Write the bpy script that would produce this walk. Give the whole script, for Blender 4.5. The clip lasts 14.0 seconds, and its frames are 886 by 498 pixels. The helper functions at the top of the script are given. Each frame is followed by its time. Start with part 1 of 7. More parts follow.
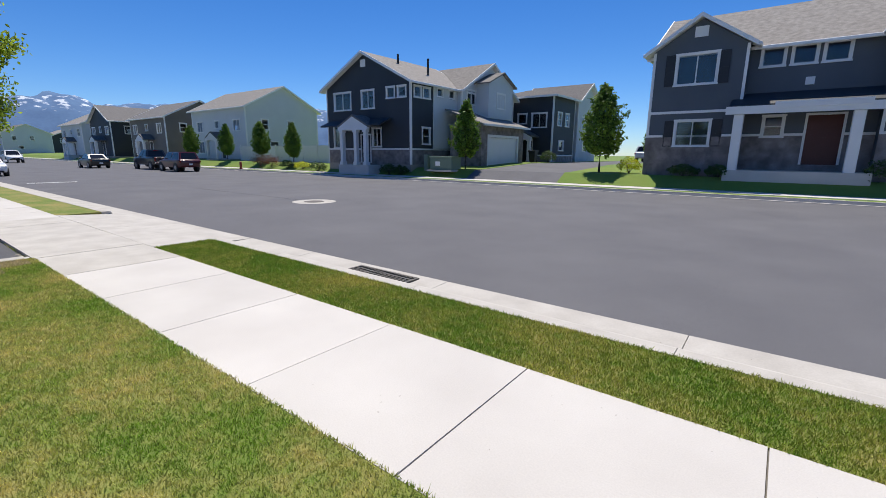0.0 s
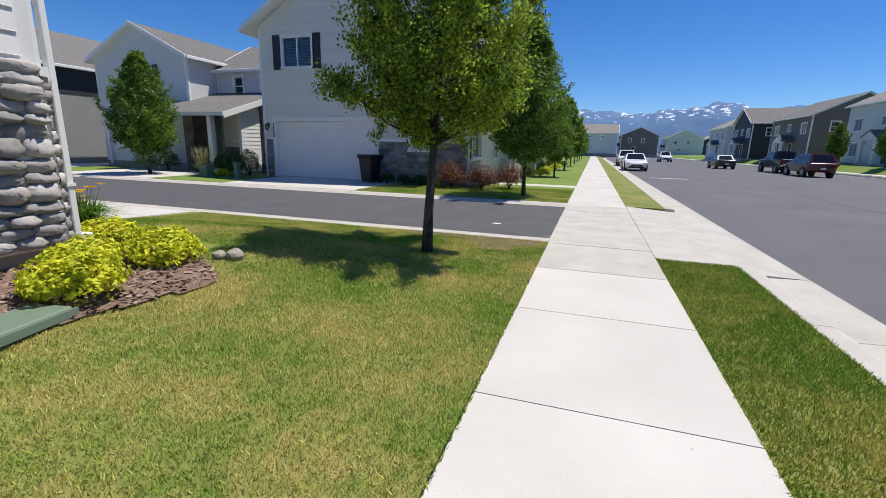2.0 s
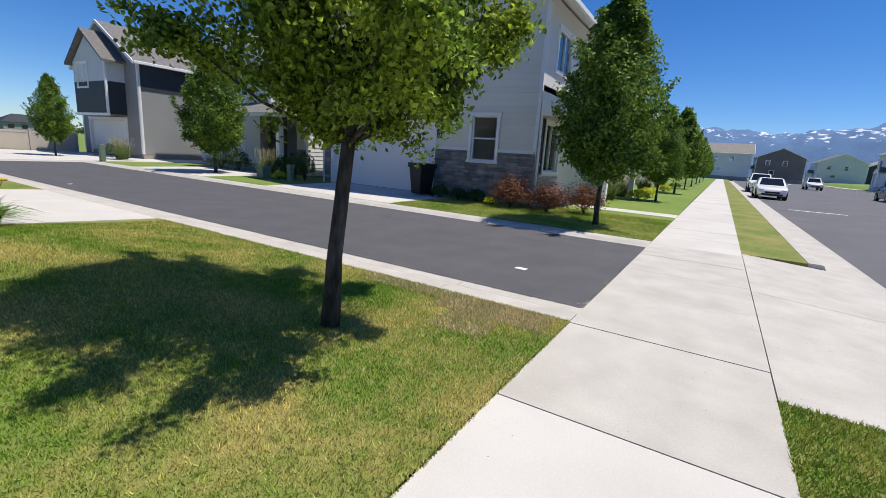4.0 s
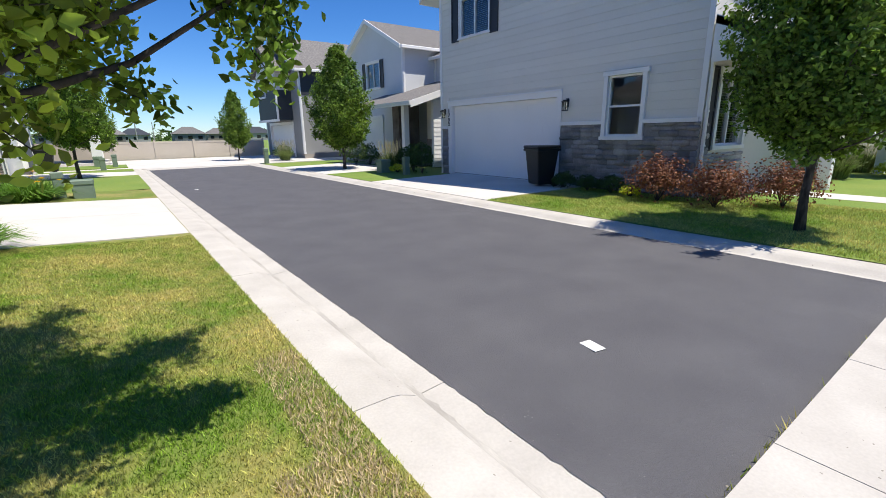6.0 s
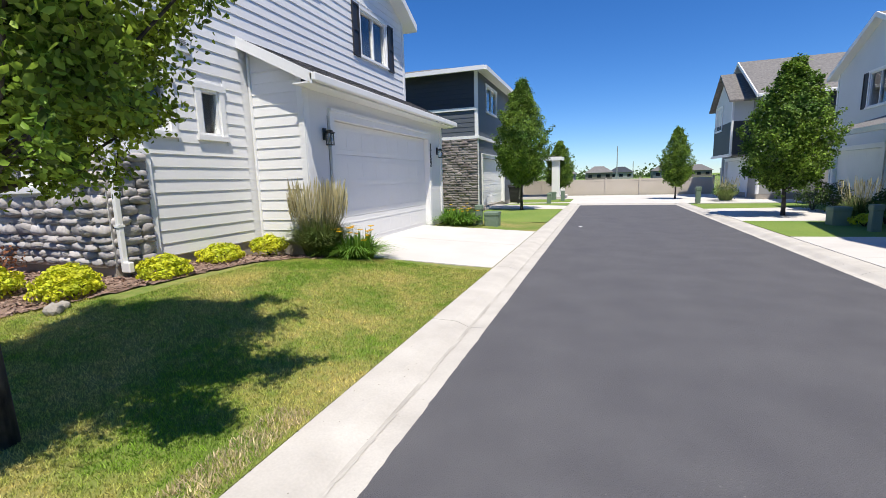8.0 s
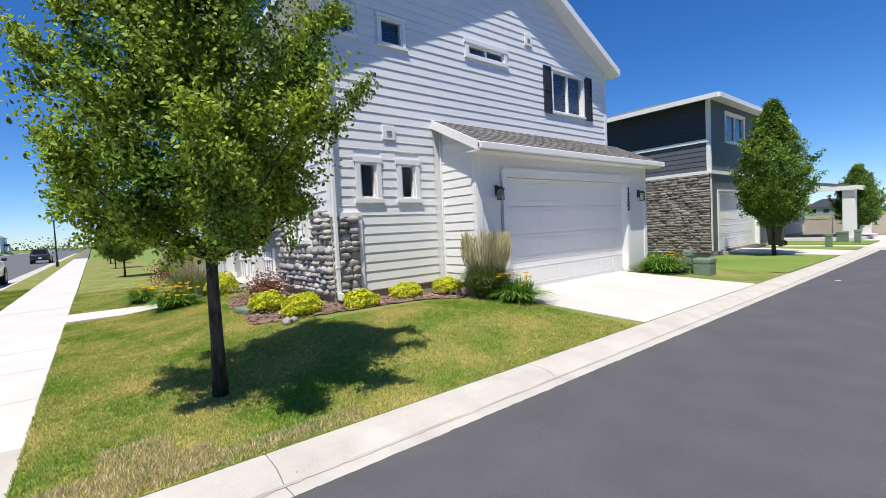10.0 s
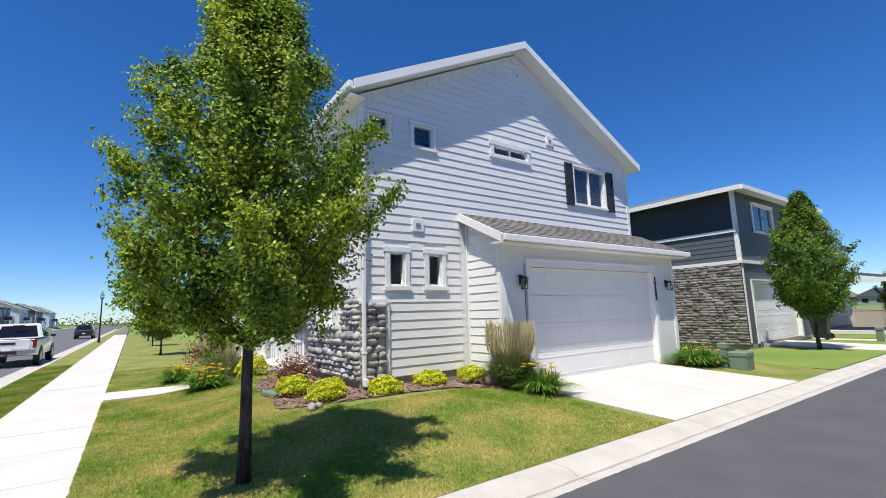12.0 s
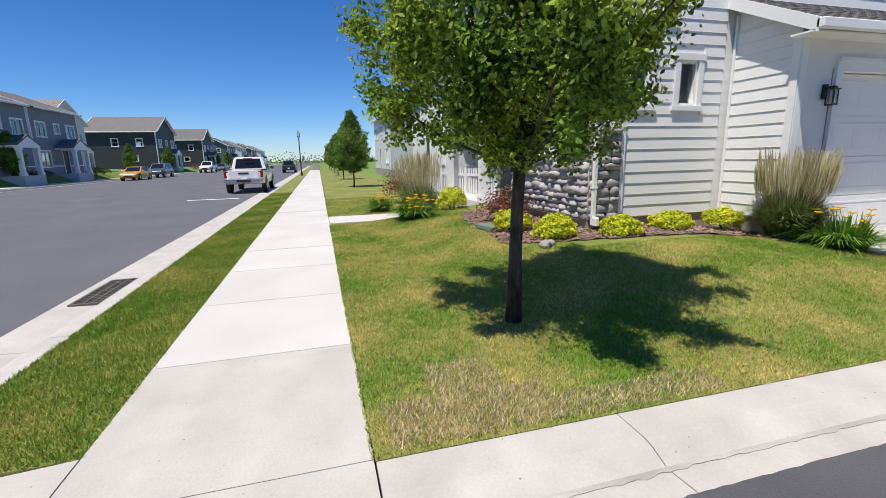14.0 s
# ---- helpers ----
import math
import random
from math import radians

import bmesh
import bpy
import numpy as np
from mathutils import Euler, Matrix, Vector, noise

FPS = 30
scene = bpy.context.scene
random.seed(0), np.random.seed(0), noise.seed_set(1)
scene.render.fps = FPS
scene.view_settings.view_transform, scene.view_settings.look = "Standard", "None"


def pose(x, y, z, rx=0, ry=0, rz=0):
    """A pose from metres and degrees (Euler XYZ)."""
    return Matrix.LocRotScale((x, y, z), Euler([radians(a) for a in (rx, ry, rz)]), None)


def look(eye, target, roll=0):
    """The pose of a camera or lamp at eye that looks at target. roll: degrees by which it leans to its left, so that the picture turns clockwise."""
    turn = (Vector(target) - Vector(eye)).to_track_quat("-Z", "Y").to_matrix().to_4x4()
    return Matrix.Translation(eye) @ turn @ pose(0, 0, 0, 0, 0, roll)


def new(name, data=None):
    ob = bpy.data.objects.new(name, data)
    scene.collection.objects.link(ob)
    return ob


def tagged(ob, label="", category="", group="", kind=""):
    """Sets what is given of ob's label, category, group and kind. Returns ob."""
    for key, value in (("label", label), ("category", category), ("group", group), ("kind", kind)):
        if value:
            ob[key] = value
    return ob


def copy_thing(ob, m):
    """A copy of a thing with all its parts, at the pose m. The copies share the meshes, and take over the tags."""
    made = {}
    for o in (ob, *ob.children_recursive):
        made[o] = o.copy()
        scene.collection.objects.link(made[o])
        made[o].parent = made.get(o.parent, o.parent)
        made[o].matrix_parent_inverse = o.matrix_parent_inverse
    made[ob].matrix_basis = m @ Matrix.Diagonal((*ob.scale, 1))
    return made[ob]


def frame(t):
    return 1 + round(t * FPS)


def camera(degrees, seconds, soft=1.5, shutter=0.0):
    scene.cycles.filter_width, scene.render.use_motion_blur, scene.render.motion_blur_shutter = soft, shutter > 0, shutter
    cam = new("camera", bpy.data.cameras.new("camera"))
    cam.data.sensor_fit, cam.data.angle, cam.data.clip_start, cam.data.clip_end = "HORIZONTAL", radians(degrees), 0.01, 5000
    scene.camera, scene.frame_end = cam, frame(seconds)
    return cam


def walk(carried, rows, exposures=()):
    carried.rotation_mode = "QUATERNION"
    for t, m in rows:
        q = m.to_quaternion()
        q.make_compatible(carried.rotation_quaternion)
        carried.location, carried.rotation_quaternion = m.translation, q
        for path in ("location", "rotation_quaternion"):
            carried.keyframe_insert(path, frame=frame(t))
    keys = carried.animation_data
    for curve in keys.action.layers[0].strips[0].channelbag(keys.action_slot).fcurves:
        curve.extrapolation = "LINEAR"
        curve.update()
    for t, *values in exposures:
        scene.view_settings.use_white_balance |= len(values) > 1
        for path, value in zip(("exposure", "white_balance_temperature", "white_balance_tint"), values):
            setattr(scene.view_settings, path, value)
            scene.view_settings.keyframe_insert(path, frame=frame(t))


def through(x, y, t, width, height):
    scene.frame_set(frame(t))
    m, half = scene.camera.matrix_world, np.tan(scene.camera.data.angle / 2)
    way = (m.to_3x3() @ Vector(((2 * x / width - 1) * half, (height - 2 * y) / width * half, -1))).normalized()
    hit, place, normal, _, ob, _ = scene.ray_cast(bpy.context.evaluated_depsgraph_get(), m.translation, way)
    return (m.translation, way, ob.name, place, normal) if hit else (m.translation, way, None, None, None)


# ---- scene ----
cam = camera(90.3, 14.0, 0.55)
PATH = [
    (0, (-0.363, 0.016, 1.647), (-1.547, 1.572, 1.226), 0.5),
    (0.5, (-0.712, 0.667, 1.459), (-2.111, 2.029, 1.025), 3.1),
    (1, (-1.16, 1.243, 1.428), (-2.973, 1.92, 0.925), 2.5),
    (1.5, (-1.772, 1.719, 1.422), (-3.707, 1.934, 0.964), 4.3),
    (2, (-2.427, 2.012, 1.439), (-4.279, 1.406, 0.99), 1.4),
    (2.5, (-3.145, 2.246, 1.452), (-4.923, 1.44, 1.016), 2.9),
    (3, (-3.943, 2.416, 1.429), (-5.658, 1.472, 1.021), 0.5),
    (3.2, (-4.278, 2.431, 1.413), (-5.994, 1.484, 1.012), 2.2),
    (5.5, (-7.909, 2.147, 1.464), (-9.303, 0.812, 0.939), -0.3),
    (6, (-8.662, 1.97, 1.455), (-9.812, 0.414, 0.947), -0.9),
    (6.3, (-9.064, 1.915, 1.46), (-10.151, 0.315, 0.951), 0.9),
    (6.5, (-9.347, 1.825, 1.462), (-10.386, 0.193, 0.954), 0.7),
    (7, (-9.998, 1.711, 1.476), (-10.669, -0.107, 0.98), -2.4),
    (7.5, (-10.665, 1.509, 1.493), (-10.846, -0.433, 1.049), -0.9),
    (7.8, (-11.017, 1.41, 1.497), (-10.688, -0.532, 1.149), -2.3),
    (8, (-11.216, 1.317, 1.494), (-10.542, -0.54, 1.185), -1.6),
    (8.5, (-11.701, 0.95, 1.472), (-10.671, -0.737, 1.163), 1.0),
    (8.7, (-11.924, 0.899, 1.474), (-10.699, -0.652, 1.167), 0.5),
    (10.8, (-13.235, 0.946, 1.737), (-11.614, -0.218, 1.856), -1.6),
    (11, (-13.273, 0.97, 1.748), (-11.66, -0.188, 1.985), -1.6),
    (11.5, (-13.3, 1.034, 1.781), (-11.699, -0.122, 2.095), -1.8),
    (12, (-13.243, 1.033, 1.736), (-11.625, -0.107, 2.022), -1.8),
    (12.5, (-13.082, 1.207, 1.587), (-11.326, 0.251, 1.519), -0.8),
    (13, (-12.763, 1.326, 1.536), (-10.911, 0.673, 1.156), -0.5),
    (13.3, (-12.425, 1.321, 1.525), (-10.529, 0.805, 1.149), -2.2),
    (13.5, (-12.191, 1.43, 1.548), (-10.288, 0.949, 1.163), -1.8),
    (14, (-11.553, 1.622, 1.544), (-9.664, 1.105, 1.139), -1.3),
]
walk(cam, [(t, look(eye, target, roll)) for t, eye, target, roll in PATH],
     [(0, 0.05), (3.2, 0.05), (5.5, 0.24), (6.5, 0.45), (7.5, 0.38), (8.7, 0.3), (10.8, 0.32), (11.5, 0.32), (13.5, 0.27), (14, 0.15)])

# ---- world, sun ----
SUN = Vector((-0.24, 0.35, 1.0)).normalized()
world = bpy.data.worlds.new("world")
scene.world = world
world.use_nodes = True
wn = world.node_tree.nodes
sky = wn.new("ShaderNodeTexSky")
sky.sky_type = "NISHITA"
sky.sun_disc = False
sky.sun_elevation = math.asin(SUN.z)
sky.sun_rotation = math.atan2(SUN.x, SUN.y)
sky.altitude = 400
sky.air_density, sky.dust_density, sky.ozone_density = 0.9, 0.0, 3.6
wn["Background"].inputs["Strength"].default_value = 0.101
tone = wn.new("ShaderNodeHueSaturation")
tone.inputs["Saturation"].default_value = 1.27
world.node_tree.links.new(sky.outputs["Color"], tone.inputs["Color"])
tint = wn.new("ShaderNodeMix")
tint.data_type, tint.blend_type = "RGBA", "MULTIPLY"
tint.inputs[0].default_value = 1.0
tint.inputs[7].default_value = (0.77, 0.91, 1.16, 1)
world.node_tree.links.new(tone.outputs["Color"], tint.inputs[6])
world.node_tree.links.new(tint.outputs[2], wn["Background"].inputs["Color"])
sun_lamp = new("sun", bpy.data.lights.new("sun", "SUN"))
sun_lamp.data.energy, sun_lamp.data.angle, sun_lamp.data.color = 5.0, radians(0.55), (1.0, 0.93, 0.82)
sun_lamp.matrix_world = look(SUN * 60, (0, 0, 0))


# ---- materials ----
def mat(name, c1, c2, scale=2.0, rough=0.8, fine=60.0, grain=0.25, bump=0.15, rnd=0.0, metal=0.0, stretch=(1, 1, 1), spec=0.5, isle=0.0):
    """Two colours mixed by broad stains, a fine grain over them, relief from the grain."""
    m = bpy.data.materials.new(name)
    m.use_nodes = True
    n, l = m.node_tree.nodes, m.node_tree.links
    b = n["Principled BSDF"]
    b.inputs["Roughness"].default_value = rough
    b.inputs["Metallic"].default_value = metal
    b.inputs["Specular IOR Level"].default_value = spec
    geo = n.new("ShaderNodeNewGeometry")
    mp = n.new("ShaderNodeMapping")
    mp.inputs["Scale"].default_value = stretch
    l.new(geo.outputs["Position"], mp.inputs["Vector"])
    a = n.new("ShaderNodeTexNoise")
    a.inputs["Scale"].default_value, a.inputs["Detail"].default_value = scale, 5
    l.new(mp.outputs["Vector"], a.inputs["Vector"])
    ramp = n.new("ShaderNodeMapRange")
    ramp.inputs[1].default_value, ramp.inputs[2].default_value = 0.3, 0.7
    l.new(a.outputs["Fac"], ramp.inputs[0])
    mix = n.new("ShaderNodeMix")
    mix.data_type = "RGBA"
    mix.inputs[6].default_value, mix.inputs[7].default_value = (*c1, 1), (*c2, 1)
    l.new(ramp.outputs[0], mix.inputs[0])
    f = n.new("ShaderNodeTexNoise")
    f.inputs["Scale"].default_value, f.inputs["Detail"].default_value = fine, 3
    l.new(mp.outputs["Vector"], f.inputs["Vector"])
    val = n.new("ShaderNodeMapRange")
    val.inputs[3].default_value, val.inputs[4].default_value = 1 - grain, 1 + grain
    l.new(f.outputs["Fac"], val.inputs[0])
    hsv = n.new("ShaderNodeHueSaturation")
    l.new(mix.outputs[2], hsv.inputs["Color"])
    last = val.outputs[0]
    if rnd or isle:
        info = n.new("ShaderNodeObjectInfo")
        vr = n.new("ShaderNodeMapRange")
        amount = rnd or isle
        vr.inputs[3].default_value, vr.inputs[4].default_value = 1 - amount, 1 + amount
        l.new(info.outputs["Random"] if rnd else geo.outputs["Random Per Island"], vr.inputs[0])
        mul = n.new("ShaderNodeMath")
        mul.operation = "MULTIPLY"
        l.new(last, mul.inputs[0])
        l.new(vr.outputs[0], mul.inputs[1])
        last = mul.outputs[0]
    l.new(last, hsv.inputs["Value"])
    l.new(hsv.outputs["Color"], b.inputs["Base Color"])
    if bump:
        bp = n.new("ShaderNodeBump")
        bp.inputs["Strength"].default_value, bp.inputs["Distance"].default_value = bump, 0.01
        l.new(f.outputs["Fac"], bp.inputs["Height"])
        l.new(bp.outputs["Normal"], b.inputs["Normal"])
    return m


def leafy(name, c1, c2, scale=1.5, through=0.35, isle=0.45):
    """Leaves or blades: a thin coloured sheet that lets part of the light through, each one a little different."""
    m = mat(name, c1, c2, scale, 0.55, 25, 0.15, 0, isle=isle, spec=0.3)
    n, l = m.node_tree.nodes, m.node_tree.links
    tr = n.new("ShaderNodeBsdfTranslucent")
    mx = n.new("ShaderNodeMixShader")
    mx.inputs[0].default_value = through
    src = n["Principled BSDF"].inputs["Base Color"].links[0].from_socket
    l.new(src, tr.inputs["Color"])
    l.new(n["Principled BSDF"].outputs[0], mx.inputs[1])
    l.new(tr.outputs[0], mx.inputs[2])
    l.new(mx.outputs[0], n["Material Output"].inputs["Surface"])
    return m


def patchy(m, lo, hi, wide=0.9, detail=9.0):
    """Straw patches: a broad noise broken up by a small one decides green or dry."""
    n, l = m.node_tree.nodes, m.node_tree.links
    geo = n.new("ShaderNodeNewGeometry")
    a, b = n.new("ShaderNodeTexNoise"), n.new("ShaderNodeTexNoise")
    a.inputs["Scale"].default_value, a.inputs["Detail"].default_value = wide, 2
    b.inputs["Scale"].default_value, b.inputs["Detail"].default_value = detail, 3
    for t in (a, b):
        l.new(geo.outputs["Position"], t.inputs["Vector"])
    mx = n.new("ShaderNodeMath")
    mx.operation = "MULTIPLY_ADD"
    mx.inputs[1].default_value = 0.55
    l.new(b.outputs["Fac"], mx.inputs[0])
    l.new(a.outputs["Fac"], mx.inputs[2])
    rg = n.new("ShaderNodeMapRange")
    rg.inputs[1].default_value, rg.inputs[2].default_value = lo, hi
    l.new(mx.outputs[0], rg.inputs[0])
    tgt = [x for x in n if x.bl_idname == "ShaderNodeMix"][0]
    l.new(rg.outputs[0], tgt.inputs[0])


M = {}
M["concrete"] = mat("concrete", (0.52, 0.495, 0.468), (0.60, 0.577, 0.547), 0.9, 0.9, 90, 0.10, 0.10, rnd=0.03)
M["concrete_b"] = mat("concrete_weathered", (0.43, 0.405, 0.37), (0.53, 0.505, 0.465), 2.2, 0.9, 60, 0.12, 0.15)
M["joint"] = mat("joint_dirt", (0.13, 0.12, 0.10), (0.2, 0.18, 0.15), 4, 0.95, 80, 0.3)
M["asphalt"] = mat("asphalt", (0.105, 0.105, 0.117), (0.135, 0.135, 0.146), 0.5, 0.86, 220, 0.35, 0.5)
M["asphalt_a"] = mat("asphalt_alley", (0.080, 0.079, 0.089), (0.102, 0.101, 0.110), 1.6, 0.8, 160, 0.55, 0.7)


def specks(m, colour, scale, lo):
    """Sparse pale grit in a dark surface."""
    n, l = m.node_tree.nodes, m.node_tree.links
    geo = n.new("ShaderNodeNewGeometry")
    a, c = n.new("ShaderNodeTexNoise"), n.new("ShaderNodeTexNoise")
    a.inputs["Scale"].default_value, a.inputs["Detail"].default_value = scale, 1
    c.inputs["Scale"].default_value, c.inputs["Detail"].default_value = 0.9, 4
    for t in (a, c):
        l.new(geo.outputs["Position"], t.inputs["Vector"])
    add = n.new("ShaderNodeMath")
    add.operation = "MULTIPLY_ADD"
    add.inputs[1].default_value = 0.25
    l.new(c.outputs["Fac"], add.inputs[0])
    l.new(a.outputs["Fac"], add.inputs[2])
    rg = n.new("ShaderNodeMapRange")
    rg.inputs[1].default_value, rg.inputs[2].default_value = lo, lo + 0.03
    l.new(add.outputs[0], rg.inputs[0])
    mx = n.new("ShaderNodeMix")
    mx.data_type = "RGBA"
    b = n["Principled BSDF"]
    l.new(b.inputs["Base Color"].links[0].from_socket, mx.inputs[6])
    mx.inputs[7].default_value = (*colour, 1)
    l.new(rg.outputs[0], mx.inputs[0])
    l.new(mx.outputs[2], b.inputs["Base Color"])


specks(M["asphalt"], (0.26, 0.26, 0.26), 38, 0.88)
specks(M["asphalt_a"], (0.24, 0.235, 0.23), 75, 0.875)
specks(M["concrete"], (0.34, 0.31, 0.28), 30, 0.92)
specks(M["concrete_b"], (0.25, 0.23, 0.20), 30, 0.90)
M["soil"] = mat("lawn_soil", (0.13, 0.19, 0.028), (0.27, 0.24, 0.075), 0.55, 0.95, 120, 0.5, 0.6)
M["lawn_far"] = mat("lawn_far", (0.12, 0.21, 0.03), (0.19, 0.25, 0.045), 0.4, 0.95, 45, 0.45, 0.6)
M["grass"] = leafy("grass_blade", (0.21, 0.34, 0.035), (0.62, 0.54, 0.18), 0.6, 0.35, 0.55)
M["strip"] = leafy("strip_blade", (0.17, 0.285, 0.03), (0.46, 0.43, 0.10), 1.3, 0.35, 0.55)


patchy(M["grass"], 0.62, 0.96)
patchy(M["strip"], 0.66, 1.00)
patchy(M["soil"], 0.62, 0.96)
M["mulch"] = mat("bark_mulch", (0.16, 0.10, 0.075), (0.25, 0.17, 0.13), 4, 0.95, 70, 0.5, 0.8)
M["chip"] = mat("bark_chip", (0.20, 0.125, 0.095), (0.33, 0.24, 0.19), 3, 0.9, 40, 0.3, 0.3, isle=0.4)
M["white"] = mat("white_siding", (0.74, 0.74, 0.74), (0.78, 0.78, 0.77), 0.8, 0.6, 30, 0.03, 0.05, rnd=0.02)
M["trim"] = mat("white_trim", (0.80, 0.80, 0.79), (0.83, 0.83, 0.82), 1, 0.5, 30, 0.03, 0.03)
M["beige"] = mat("greige_siding", (0.70, 0.675, 0.61), (0.74, 0.715, 0.65), 0.7, 0.7, 30, 0.04, 0.06, rnd=0.03)
M["stucco"] = mat("grey_stucco", (0.27, 0.275, 0.27), (0.30, 0.305, 0.30), 0.7, 0.85, 80, 0.08, 0.2)
M["navy"] = mat("navy_siding", (0.028, 0.034, 0.043), (0.034, 0.040, 0.050), 0.7, 0.6, 30, 0.06, 0.05, rnd=0.04)
M["slate"] = mat("slate_siding", (0.085, 0.10, 0.12), (0.10, 0.115, 0.135), 0.7, 0.6, 30, 0.06, 0.05, rnd=0.04)
M["slate_l"] = mat("light_slate_siding", (0.17, 0.19, 0.215), (0.19, 0.21, 0.235), 0.7, 0.6, 30, 0.06, 0.05)
M["taupe"] = mat("taupe_siding", (0.16, 0.14, 0.125), (0.19, 0.17, 0.15), 0.7, 0.7, 30, 0.06, 0.05)
M["palegrey"] = mat("pale_grey_siding", (0.60, 0.62, 0.64), (0.64, 0.66, 0.68), 0.7, 0.7, 30, 0.04, 0.05)
M["shingle"] = mat("asphalt_shingle", (0.105, 0.10, 0.098), (0.20, 0.19, 0.18), 9, 0.95, 30, 0.5, 0.6, rnd=0.2)
M["shingle_l"] = mat("light_shingle", (0.19, 0.175, 0.16), (0.30, 0.28, 0.255), 4, 0.95, 40, 0.35, 0.5, rnd=0.15)
M["stone_g"] = mat("grey_stone", (0.17, 0.165, 0.165), (0.32, 0.31, 0.30), 2.2, 0.9, 30, 0.3, 0.6, rnd=0.3)
M["stone_b"] = mat("brown_stone", (0.15, 0.125, 0.118), (0.31, 0.275, 0.262), 2.2, 0.9, 30, 0.3, 0.6, rnd=0.3)
M["stone_w"] = mat("river_stone", (0.28, 0.27, 0.275), (0.47, 0.44, 0.42), 2.5, 0.9, 25, 0.3, 0.6, rnd=0.28)
M["mortar"] = mat("mortar", (0.19, 0.185, 0.18), (0.26, 0.255, 0.25), 3, 0.95, 50, 0.3, 0.4)
M["found"] = mat("foundation", (0.30, 0.27, 0.235), (0.36, 0.33, 0.29), 1.2, 0.95, 50, 0.15, 0.3)
M["black"] = mat("black_plastic", (0.012, 0.012, 0.013), (0.018, 0.018, 0.019), 3, 0.45, 60, 0.1, 0.05)
M["shutter"] = mat("dark_shutter", (0.022, 0.022, 0.026), (0.03, 0.03, 0.034), 2, 0.5, 40, 0.1, 0.03)
M["reddoor"] = mat("red_door", (0.32, 0.025, 0.022), (0.36, 0.032, 0.028), 2, 0.45, 40, 0.05, 0.02)
M["darkred"] = mat("dark_red_door", (0.085, 0.018, 0.014), (0.10, 0.022, 0.018), 2, 0.45, 40, 0.05, 0.02)
M["bark"] = mat("bark", (0.020, 0.017, 0.015), (0.105, 0.090, 0.080), 14, 0.95, 42, 0.6, 1.0, stretch=(1, 1, 0.3))
M["leaf"] = leafy("pear_leaf", (0.125, 0.235, 0.035), (0.37, 0.46, 0.05), 1.3, 0.42, 0.7)
M["leaf_d"] = leafy("dense_leaf", (0.08, 0.17, 0.028), (0.22, 0.33, 0.04), 1.1, 0.38, 0.65)
M["spirea"] = leafy("golden_leaf", (0.42, 0.50, 0.03), (0.72, 0.70, 0.04), 5, 0.3, 0.35)
M["barberry"] = leafy("bronze_leaf", (0.12, 0.045, 0.03), (0.27, 0.115, 0.055), 4, 0.3, 0.5)
M["shrub"] = leafy("shrub_leaf", (0.045, 0.085, 0.02), (0.085, 0.14, 0.03), 4, 0.3, 0.4)
M["reed"] = leafy("reed_blade", (0.10, 0.165, 0.045), (0.25, 0.30, 0.10), 3, 0.3, 0.4)
M["plume"] = leafy("seed_plume", (0.50, 0.46, 0.26), (0.62, 0.56, 0.34), 3, 0.3, 0.3)
M["lily"] = leafy("lily_leaf", (0.10, 0.22, 0.03), (0.18, 0.32, 0.04), 3, 0.3, 0.4)
M["petal"] = leafy("yellow_petal", (0.75, 0.42, 0.015), (0.80, 0.52, 0.02), 3, 0.3, 0.2)
M["iron"] = mat("cast_iron", (0.085, 0.078, 0.07), (0.15, 0.135, 0.12), 6, 0.75, 60, 0.3, 0.3)
M["utility"] = mat("utility_green", (0.14, 0.20, 0.15), (0.17, 0.23, 0.17), 1.5, 0.55, 40, 0.08, 0.04)
M["vinyl"] = mat("tan_vinyl", (0.50, 0.45, 0.38), (0.54, 0.49, 0.42), 1, 0.6, 30, 0.04, 0.03)
M["vinyl_w"] = mat("white_vinyl", (0.74, 0.74, 0.75), (0.78, 0.78, 0.78), 1, 0.5, 30, 0.03, 0.03)
M["blind"] = mat("blind", (0.028, 0.032, 0.042), (0.036, 0.040, 0.05), 2, 0.7, 30, 0.05, 0)
M["room"] = mat("curtain", (0.30, 0.31, 0.33), (0.36, 0.37, 0.39), 2, 0.9, 30, 0.05, 0)


def plain(name, c, rough=0.5, metal=0.0, emit=0.0, coat=0.0):
    m = bpy.data.materials.new(name)
    m.use_nodes = True
    b = m.node_tree.nodes["Principled BSDF"]
    b.inputs["Base Color"].default_value = (*c, 1)
    b.inputs["Roughness"].default_value, b.inputs["Metallic"].default_value = rough, metal
    b.inputs["Coat Weight"].default_value = coat
    if emit:
        b.inputs["Emission Color"].default_value, b.inputs["Emission Strength"].default_value = (*c, 1), emit
    return m


def glass(name, tint, rough=0.02):
    m = plain(name, tint, rough)
    b = m.node_tree.nodes["Principled BSDF"]
    b.inputs["Transmission Weight"].default_value, b.inputs["IOR"].default_value = 1.0, 1.5
    return m


M["glass"] = glass("window_glass", (0.80, 0.86, 0.90))
M["lampglass"] = glass("lamp_glass", (0.95, 0.95, 0.92), 0.1)
M["paper"] = plain("white_paper", (0.85, 0.85, 0.83), 0.7)


